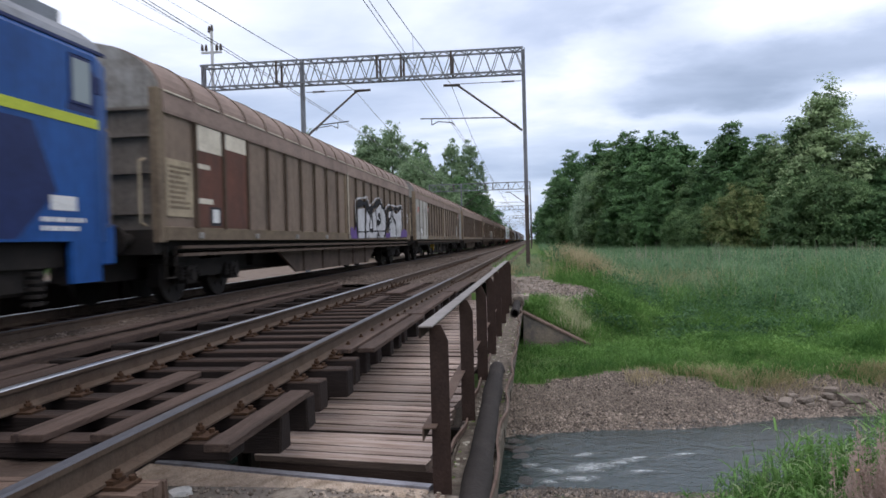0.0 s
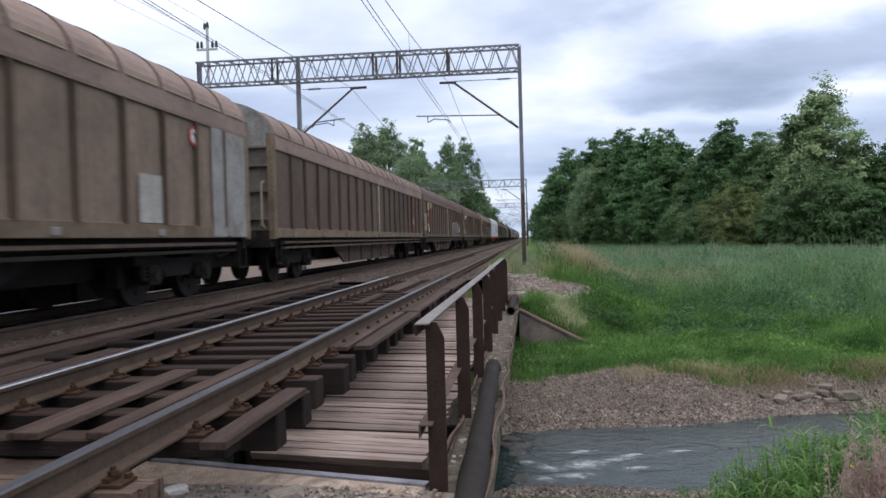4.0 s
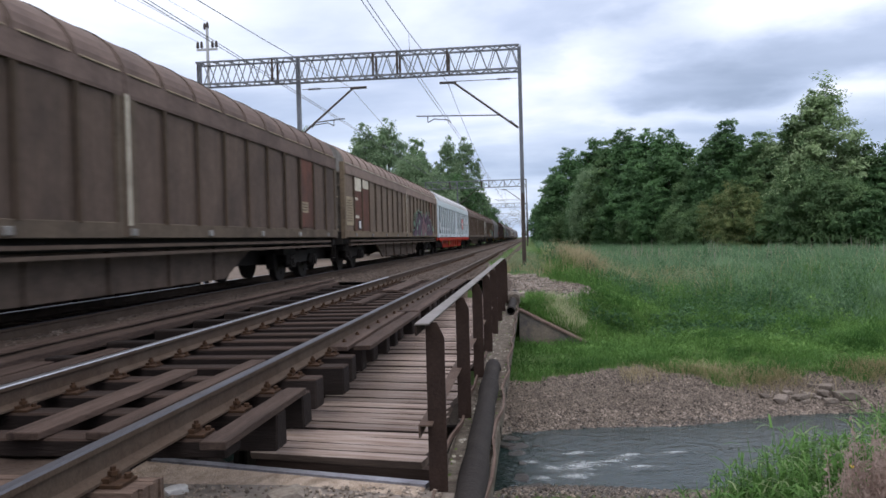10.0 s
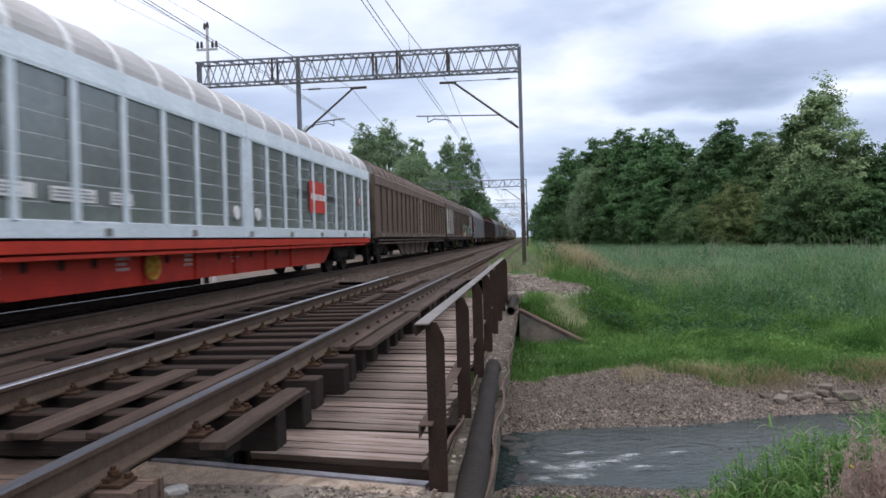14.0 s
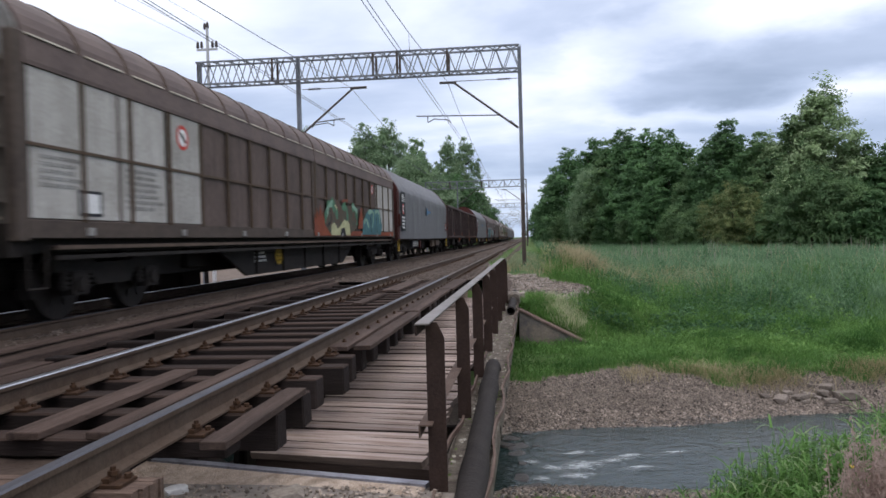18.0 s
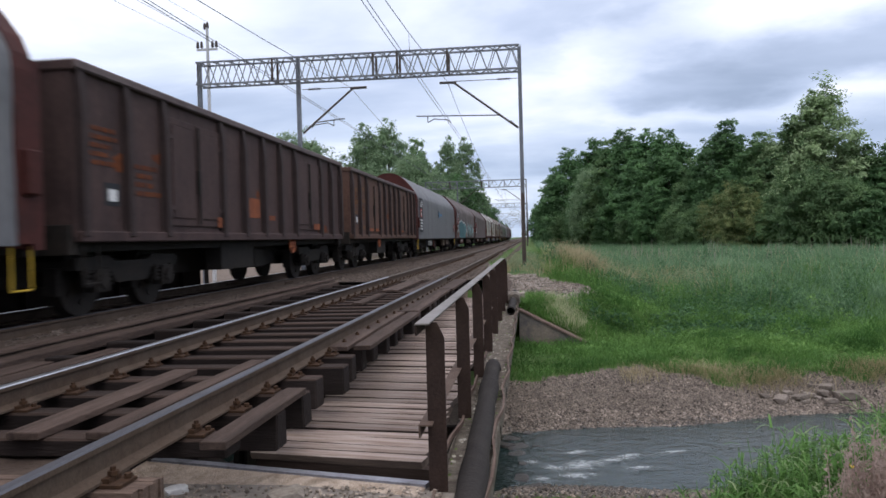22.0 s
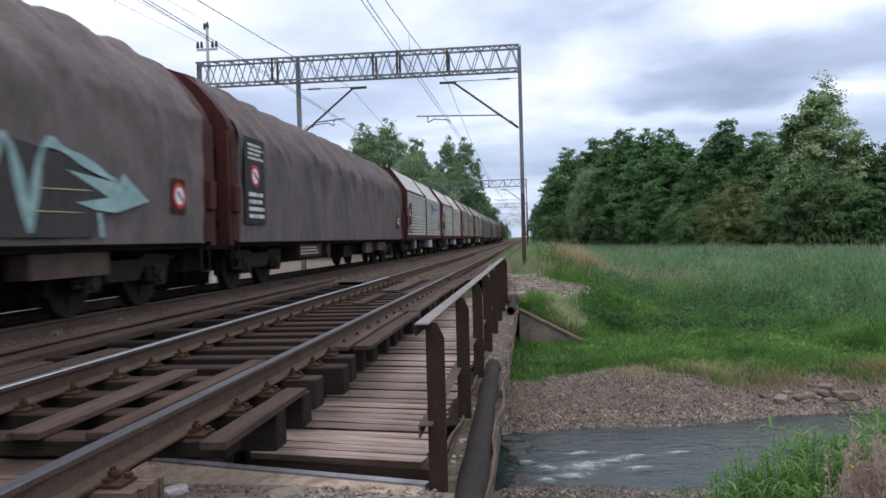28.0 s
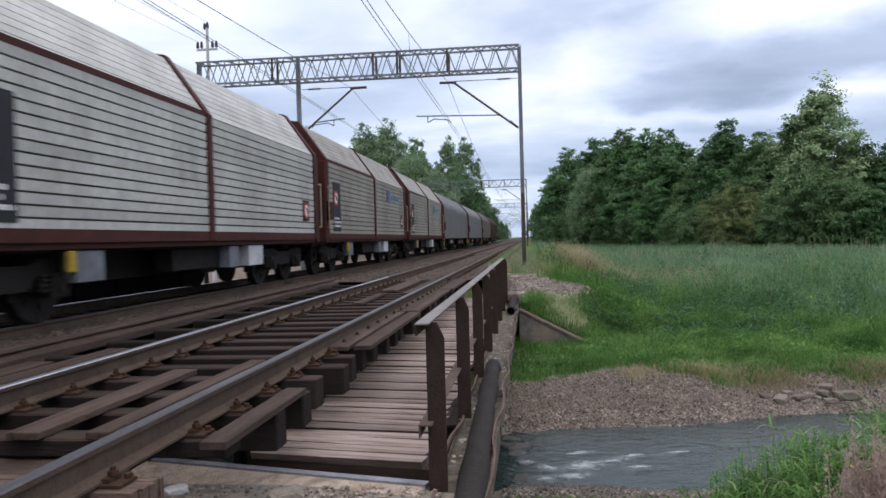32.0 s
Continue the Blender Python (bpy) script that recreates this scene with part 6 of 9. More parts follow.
PURPLE_TAG = [
    ("spray_mint", 0.12, curve([(13.57, 2.05), (13.86, 2.2), (14.28, 2.32)], 4)),
    ("spray_mint", 0.07, curve([(13.26, 2.14), (13.09, 2.02), (13.1, 1.87), (13.3, 1.8)], 4)),
    ("spray_mint", 0.3, curve([(12.92, 1.65), (13.03, 1.71), (13.14, 1.66), (13.03, 1.58)], 4)),
    ("spray_purple", 0, [(12.67, 1.09), (12.74, 1.26), (13.05, 1.39), (13.46, 1.61), (13.69, 1.86), (13.92, 2.02), (14.43, 2.28), (14.88, 2.24), (15.27, 2.16), (15.69, 1.99), (16, 1.85), (16, 2.18), (16.5, 2.26), (16.83, 2.01), (17.7, 2.31), (18.34, 2.15), (19.06, 1.91), (19.92, 1.13)]),
    ("spray_mint", 0.06, curve([(12.68, 1.35), (13.18, 1.41), (13.45, 1.61), (13.69, 1.86), (13.94, 2.04), (14.4, 2.3)], 4)),
]
PURPLE_TAG += [
    ("spray_mint", 0.08, curve([(14.57, 2.43), (14.63, 2.31), (15.08, 2.28), (15.48, 2.17), (15.95, 2.07)], 4)),
    ("spray_mint", 0.05, curve([(15.23, 2.29), (15.55, 2.3), (15.73, 2.25)], 4)),
    ("spray_pink", 0, [(15.53, 1.11), (15.63, 1.7), (16.02, 2.08), (16.4, 1.99), (16.67, 1.75), (17.34, 1.68), (17.28, 1.12)]),
    ("spray_black", 0.14, curve([(12.8, 1.24), (13.31, 1.4), (13.83, 1.64), (14.31, 1.71)], 4)),
    ("spray_black", 0.2, curve([(14.3, 1.1), (14.31, 1.67), (14.46, 2.25)], 4)),
    ("spray_black", 0.16, curve([(14.46, 2.25), (14.98, 2.23), (15.5, 2.08), (15.99, 1.96)], 4)),
    ("spray_black", 0.13, curve([(15.44, 1.11), (15.47, 1.58), (15.93, 1.82)], 4)),
    ("spray_mint", 0, [(14.63, 1.92), (15.13, 1.85), (14.66, 1.59)]),
    ("spray_mint", 0, [(13.93, 1.38), (14.11, 1.8), (14.18, 1.66), (14.16, 1.38)]),
]
PURPLE_TAG += [
    ("spray_mint", 0, [(13.97, 1.1), (14.14, 1.29), (14.31, 1.1)]),
    ("spray_mint", 0, [(15.19, 1.1), (15.44, 1.47), (15.46, 1.11)]),
    ("spray_mint", 0, [(16.5, 2.24), (16.91, 2.02), (17.52, 2.46), (17.38, 2.17), (16.91, 2)]),
    ("spray_black", 0.15, curve([(16.56, 1.97), (16.93, 1.86), (17.45, 2.04)], 4)),
    ("spray_mint", 0.05, curve([(17.95, 2.34), (18.22, 2.35), (18.56, 2.17)], 4)),
    ("spray_mint", 0.1, curve([(17.78, 1.32), (17.77, 1.59), (18.22, 1.66), (18.56, 1.52), (18.49, 1.3)], 4)),
    ("spray_mint", 0, [(16.55, 1.11), (16.8, 1.28), (17.13, 1.12)]),
    ("spray_mint", 0.06, curve([(18.33, 1.94), (18.87, 1.96), (19.46, 1.55)], 4)),
    ("spray_mint", 0.18, curve([(19.68, 1.68), (19.83, 1.41), (20.17, 1.5)], 4)),
    ("spray_black", 0.1, curve([(17.55, 2.09), (17.64, 1.56), (17.38, 1.12)], 4)),
    ("spray_black", 0.12, curve([(16.13, 1.64), (16.31, 1.5), (16.18, 1.47)], 4)),
]
PURPLE_TAG += [
    ("spray_pink", 0.1, curve([(19.05, 2.28), (19.11, 2.14), (19.03, 2.02)], 4)),
    ("spray_mint", 0, [(12.56, 1.09), (12.68, 1.25), (12.72, 1.09)]),
]
COLOUR_TAG = [
    ("spray_orange", 0, [(10.88, 1.08), (10.88, 1.43), (10.95, 1.69), (11.05, 1.49), (11.14, 1.81), (11.26, 1.55), (11.46, 1.89), (11.62, 1.54), (11.71, 1.8), (11.86, 1.33), (12.79, 1.26), (12.77, 1.08)]),
    ("spray_orange", 0, [(12.77, 1.08), (12.78, 1.19), (16.12, 1.23), (16.56, 1.17), (21.84, 1.24), (21.82, 1.08)]),
    ("spray_dull", 0, [(11.8, 1.39), (11.96, 1.76), (12.34, 2.03), (13.38, 2.1), (13.66, 1.94), (14.63, 1.99), (15.36, 1.99), (15.61, 1.36), (14.57, 1.12), (12.46, 1.09)]),
    ("spray_green", 0.3, curve([(11.91, 1.42), (12, 1.71), (12.36, 1.96), (12.83, 2)], 4)),
    ("spray_mint", 0.18, curve([(12.1, 1.6), (12.24, 1.87), (12.84, 2.01)], 4)),
    ("spray_green", 0.34, curve([(12.64, 1.9), (13.02, 1.83), (13.1, 1.55)], 4)),
]
COLOUR_TAG += [
    ("spray_yellow", 0.08, [(12.9, 1.95), (13.12, 1.84)]),
    ("spray_yellow", 0, [(12.46, 1.09), (12.49, 1.38), (12.8, 1.45), (13.19, 1.27), (13.48, 1.37), (13.94, 1.56), (14.59, 1.44), (14.63, 1.09)]),
    ("spray_black", 0, [(13.43, 1.08), (13.54, 1.28), (13.93, 1.32), (14.15, 1.08)]),
    ("spray_black", 0.1, curve([(12.38, 1.79), (12.49, 1.5), (12.06, 1.34)], 4)),
    ("spray_green", 0.26, curve([(13.66, 1.89), (14.21, 1.91), (14.34, 1.43)], 4)),
    ("spray_yellow", 0.12, [(13.78, 1.38), (14.39, 1.5)]),
    ("spray_green", 0.3, curve([(14.9, 1.97), (15.43, 1.86), (15.55, 1.43)], 4)),
    ("spray_mint", 0.15, [(14.95, 2.02), (15.59, 1.85)]),
    ("spray_orange", 0, [(15.66, 1.28), (15.95, 1.79), (16.18, 2.04), (16.34, 1.81), (16.46, 1.33)]),
    ("spray_orange", 0.1, curve([(13.67, 2.07), (13.98, 2.12), (14.39, 2.13)], 4)),
]
COLOUR_TAG += [
    ("spray_sea", 0, [(16.28, 1.11), (16.41, 1.57), (17.09, 1.92), (18.19, 2.01), (19.07, 2.04), (19.52, 1.44), (19.29, 1.12)]),
    ("spray_mint", 0.15, curve([(16.53, 1.46), (16.87, 1.63), (17.29, 1.35)], 4)),
    ("spray_mint", 0.18, curve([(17.23, 1.86), (18.01, 1.9), (17.86, 1.36)], 4)),
    ("spray_mint", 0.15, curve([(18.35, 1.91), (18.94, 1.94), (19.15, 1.53)], 4)),
    ("spray_black", 0.08, [(17.57, 1.7), (17.68, 1.14)]),
    ("spray_black", 0.08, [(18.53, 1.74), (18.62, 1.14)]),
]
ARROW_TAG = [
    ("spray_soot", 0, [(9.73, 1.04), (10.19, 2.03), (11, 2.12), (11.3, 1.04), (11.63, 1.96), (11.94, 1.04), (12.4, 2.07), (12.9, 1.04), (13.57, 2.11), (14.63, 1.98), (15.42, 1.64), (15.04, 1.04)]),
    ("spray_pale", 0, [(8.74, 1.61), (9.3, 1.67), (9.83, 1.46), (9.41, 1.39), (8.85, 1.51)]),
    ("spray_orange", 0, [(8.32, 1.04), (8.45, 1.49), (8.63, 1.37), (8.87, 1.29), (8.82, 1.07)]),
    ("spray_pale", 0.12, curve([(8.25, 1.64), (8.45, 1.36), (8.29, 1.04)], 4)),
    ("spray_teal", 0.17, curve([(9.77, 1.04), (10.02, 1.68), (10.32, 2.12), (10.64, 1.6)], 4)),
    ("spray_teal", 0.17, curve([(10.64, 1.6), (11.03, 2.16), (11.21, 1.07)], 4)),
    ("spray_teal", 0.17, curve([(11.39, 1.42), (11.64, 2.01), (11.89, 1.07)], 4)),
]
ARROW_TAG += [
    ("spray_teal", 0.17, curve([(11.89, 1.07), (12.35, 2.09), (12.6, 2.04), (12.79, 1.6)], 4)),
    ("spray_teal", 0.17, curve([(12.79, 1.6), (12.9, 1.8), (13.02, 1.04)], 4)),
    ("spray_teal", 0.17, curve([(13.02, 1.04), (13.49, 2.13), (13.87, 1.09)], 4)),
    ("spray_teal", 0.14, curve([(13.87, 1.09), (14.12, 2.06), (14.6, 2.04), (15.6, 1.77)], 4)),
    ("spray_teal", 0, [(14.54, 1.84), (15.64, 1.75), (15.77, 1.9), (16.42, 1.55), (15.57, 1.36), (15.1, 1.38), (14.7, 1.46), (15.41, 1.55)]),
    ("spray_teal", 0.1, [(15.18, 1.35), (15.23, 1.04)]),
    ("spray_teal", 0.12, curve([(10.41, 2.17), (10.46, 2.28), (10.56, 2.23)], 4)),
    ("spray_yellow", 0.014, [(10.01, 1.54), (10.82, 1.58)]),
    ("spray_yellow", 0.014, [(9.9, 1.15), (11, 1.15)]),
    ("spray_yellow", 0.014, [(12.07, 1.39), (12.61, 1.4)]),
    ("spray_yellow", 0.014, [(12.05, 1.11), (12.88, 1.11)]),
]
ARROW_TAG += [
    ("spray_yellow", 0.014, [(14.01, 1.59), (15, 1.62)]),
    ("spray_yellow", 0.014, [(10.5, 1.31), (11.17, 1.33)]),
    ("spray_yellow", 0.014, [(13.85, 1.33), (14.77, 1.34)]),
]


def white_wagon():
    """The repainted silver and white sliding-wall wagon on a red frame."""
    h = 11.1
    w = sliding_wall_wagon(h, body="silver_panel", rib="silver", roof="roof_pale", sill="silver", end="silver", belly="red", sole=M["red"], hoop="white_roof", mid="silver", hoop_w=0.12,
                           label="silver-white sliding-wall wagon on a bright red underframe")
    x = SIDE
    part("sole_band", boxes((SIDE - 0.03, SIDE + 0.01, -h, h, 0.86, 1.0)), M["red"], w, "bright red sole bar")
    sign = part("sign", made(rod, (x, 2.1 - h, 2.3), (x + 0.008, 2.1 - h, 2.3), 0.22, 20), M["white"], w, "round white sign")
    part("sign_symbol", made(rod, (x, 2.1 - h, 2.3), (x + 0.011, 2.1 - h, 2.3), 0.09, 12), M["slat_gap"], sign)
    for k, (a, b, z0, z1) in enumerate(((0.45, 0.9, 1.72, 1.97), (0.42, 1.4, 1.46, 1.70), (1.62, 2.45, 1.47, 1.66), (2.74, 3.60, 1.48, 1.65), (3.98, 4.80, 1.48, 1.65), (5.08, 5.98, 1.47, 1.64), (6.32, 6.85, 1.47, 1.64))):
        mark(w, h, a, b, z0, z1, M["white"], "notice", proud=0.002)
        lettering(w, h, a + 0.05, b - 0.05, z0 + 0.02, z1 - 0.02, 3, x + 0.008, M["mast"], 20 + k, 0.0)
    mark(w, h, 15.2, 16.7, 1.66, 2.47, M["redmark"], "logo_panel", label="red square logo panel", proud=0.024)
    lettering(w, h, 15.3, 16.6, 1.92, 2.2, 1, x + 0.028, M["white"], 31)
    lettering(w, h, 14.3, 15.1, 1.98, 2.25, 1, x + 0.024, M["board"], 33)
    lettering(w, h, 16.9, 17.7, 1.98, 2.2, 1, x + 0.024, M["board"], 34)
    for y in (10.5, 11.6):
        part("cover", made(rod, (x, y - h, 1.5), (x + 0.04, y - h, 1.5), 0.13, 14), M["white"], w)
    disc(w, h, 20.8, 2.2, 0.14, x)
    bm = bmesh.new()
    polyrod(bm, [(1.16, 7.8 - h + 0.19 * math.cos(a), 0.6 + 0.19 * math.sin(a)) for a in (2 * math.pi * i / 16 for i in range(17))], 0.022, 6)
    for a in (0.5, 1.55, 2.6):
        bar(bm, (1.16, 7.8 - h + 0.19 * math.cos(a), 0.6 + 0.19 * math.sin(a)), (1.16, 7.8 - h - 0.19 * math.cos(a), 0.6 - 0.19 * math.sin(a)), 0.02, 0.03)
    part("hand_wheel", bm, M["yellow"], w, "yellow brake hand wheel")
    for y in (3.4, 5.0, 5.7, 6.4, 8.4, 10.4, 12.0, 13.6):
        part("beam_hole", made(rod, (1.06, y - h, 0.7), (1.084, y - h, 0.7), 0.075, 12), M["under"], w)
    for a, b in ((4.2, 4.6), (6.95, 7.3), (9.0, 9.3), (11.0, 11.3)):
        lettering(w, h, a, b, 0.55, 0.78, 3, 1.08, M["slat"], int(a * 10), 0.001)
    return w


# ---- tarpaulin-covered wagon


def hood_profile(k=1.0):
    """Half outline of the covered load, from the sill up to the ridge."""
    pts = [(1.40, 0.95), (1.40, 2.85), (1.378, 3.03), (1.29, 3.24), (1.08, 3.53), (0.82, 3.83), (0.55, 4.06), (0.27, 4.18), (0.0, 4.21)]
    return [(x * k, z) for x, z in pts]


def tarp_mesh(half, mat, folds, seed):
    rnd = np.random.RandomState(seed)
    prof = hood_profile()
    full = prof + [(-x, z) for x, z in prof[-2::-1]]
    dense = []
    for (a, b), (c, d) in zip(full, full[1:]):
        m = 14 if abs(d - b) > 0.6 else 3
        dense += [(a + (c - a) * i / m, b + (d - b) * i / m) for i in range(m)]
    dense.append(full[-1])
    ys = np.linspace(-half, half, 300)
    v, f = [], []
    k = len(dense)
    ph = rnd.uniform(0, 6, 8)
    for i, y in enumerate(ys):
        hang = 0.5 + 0.5 * math.sin(2 * math.pi * y / 1.55 + 0.6 * math.sin(y * 0.9 + ph[0]))
        for x, z in dense:
            up = min(max((z - 2.6) / 1.4, 0), 1)
            # creases: sharp ridges that fan out downwards from the shoulder, and finer puckers over them
            fan = noise.ridged_multi_fractal(Vector((y * 0.75 + 0.35 * math.sin(z * 1.7 + ph[4]), z * 0.55, ph[1] * 3 + (5 if x < 0 else 0))), 0.8, 2.2, 4, 1.0, 2.0) - 1.0
            pucker = noise.noise(Vector((y * 2.6 + z * 1.1, z * 1.3, ph[2] * 5)))
            d = folds * (0.16 * up * (1 - up) * (hang ** 2 - 0.4) + 0.068 * fan + 0.034 * pucker)
            d *= 0.35 + 0.65 * min(max((z - 1.7) / 1.3, 0), 1)
            sag = folds * (0.07 * up * (hang ** 2 - 0.5) + 0.04 * up * fan)
            n = 1.0 if x >= 0 else -1.0
            v.append((x + n * min(d, 0.06) * (1 if abs(x) > 0.2 else 0), y, z + sag))
        if i:
            f += [((i - 1) * k + j, (i - 1) * k + j + 1, i * k + j + 1, i * k + j) for j in range(k - 1)]
    return raw_mesh("tarpaulin", v, f, M[mat], True)


def tarp_wagon(mat, folds, seed, label, front_board=True):
    h = 9.35
    w = thing("tarpaulin_wagon", label, "freight wagon", group="wagons of the train")
    running_gear(w, h, M["under_brown"], False, step=M["yellow"] if mat == "tarp_grey" else None)
    part("floor_frame", boxes((-1.3, 1.3, -h, h, 0.92, 1.15)), M["maroon"], w)
    part("tarpaulin", tarp_mesh(h - 0.35, mat, folds, seed), None, w, "stretched tarpaulin cover")
    for s in (-1, 1):
        prof = hood_profile(1.01)
        full = [(x, z + 0.02) for x, z in prof] + [(-x, z + 0.02) for x, z in prof[-2::-1]]
        bm = bmesh.new()
        y = s * (h - 0.2)
        prism(bm, full, y - 0.16, y + 0.16)
        part("end_wall", bm, M["maroon"], w, "maroon steel end wall")
        for z in (1.4, 2.1, 2.75):
            part("end_rib", boxes((-1.3, 1.3, s * h - 0.07, s * h + 0.07, z - 0.06, z + 0.06)), M["maroon"], w)
        for xs in (-1, 1):
            part("end_post", boxes((xs * 1.3 - 0.1, xs * 1.3 + 0.1, s * h - 0.1, s * h + 0.1, 0.9, 3.0)), M["maroon"], w)
        part("locking_gear", bevelled(boxes((1.36, 1.5, s * (h - 0.15) - 0.12, s * (h - 0.15) + 0.12, 1.5, 2.0)), 0.02), M["maroon"], w)
    if front_board:
        mark(w, h, 0.62, 1.7, 1.3, 3.0, M["board"], "notice_board", 1.44, "black notice board with white lettering")
        disc(w, h, 1.15, 2.25, 0.22, 1.445, 0.004)
        lettering(w, h, 0.8, 1.6, 1.38, 1.95, 4, 1.445, M["white"], seed)
        lettering(w, h, 0.8, 1.6, 2.55, 2.9, 4, 1.445, M["white"], seed + 1)
    if front_board and mat == "tarp_grey":
        mark(w, h, 8.34, 8.72, 2.18, 2.6, M["board"], "logo_panel", 1.425, "faded dark and blue logo on the tarpaulin")
        mark(w, h, 8.78, 9.08, 2.2, 2.56, M["bluemark"], "logo_panel", 1.425)
        lettering(w, h, 9.25, 10.45, 2.24, 2.5, 1, 1.42, M["bluemark"], seed + 7)
    bm = bmesh.new()
    box(bm, 1.2, 1.32, 4.3 - h, 6.2 - h, 0.55, 0.86)
    part("side_box", bevelled(bm, 0.01), M["board" if mat == "tarp_grey" else "maroon"], w, "side box with white notices")
    lettering(w, h, 4.4, 6.1, 0.6, 0.82, 3, 1.32, M["slat"], seed + 2)
    part("hand_wheel", made(rod, (1.22, 7.0 - h, 0.68), (1.3, 7.0 - h, 0.68), 0.2, 16), M["maroon"], w, "dull red brake hand wheel")
    mark(w, h, 17.15, 17.6, 1.4, 1.95, M["maroon"], "sign_plate", 1.44)
    disc(w, h, 17.38, 1.68, 0.2, 1.446, 0.002)
    part("brake_gear", boxes((1.1, 1.25, 12.0 - h, 13.0 - h, 0.5, 0.86)), M["under_brown"], w)
    part("brake_gear", boxes((0.9, 1.2, 14.2 - h, 15.8 - h, 0.55, 0.85)), M["under_brown"], w)
    return w


ZIGZAG_TAG = [
    ("spray_sea", 0, curve([(2, 1.0), (8.5, 1.0), (8.7, 1.6), (8, 2.0), (6.8, 2.2), (5.6, 2.1), (4.4, 2.35), (3.2, 2.2), (2.1, 2.1)], 3)),
    ("spray_orange", 0, [(1.1, 1.0), (2, 1.0), (1.9, 1.6), (1.3, 1.5)]),
    ("white", 0.07, curve([(1.9, 1.0), (2, 2.1), (3.2, 2.25), (4.4, 2.4), (5.6, 2.15), (6.8, 2.25), (8, 2.05), (8.75, 1.6), (8.55, 1.0)])),
    ("spray_black", 0.1, curve([(2.7, 1.1), (3, 1.9), (3.8, 1.9), (3.6, 1.2)])),
    ("spray_black", 0.1, curve([(4.6, 1.1), (4.8, 1.95), (5.7, 1.8), (5, 1.5), (5.8, 1.1)])),
    ("spray_teal", 0.12, curve([(6.4, 1.1), (6.6, 1.9), (7.6, 1.85), (7.4, 1.2)])),
    ("spray_orange", 0, [(7.8, 1.0), (8.5, 1.0), (8.4, 1.4), (8, 1.55)]),
]


# ---- open gondola


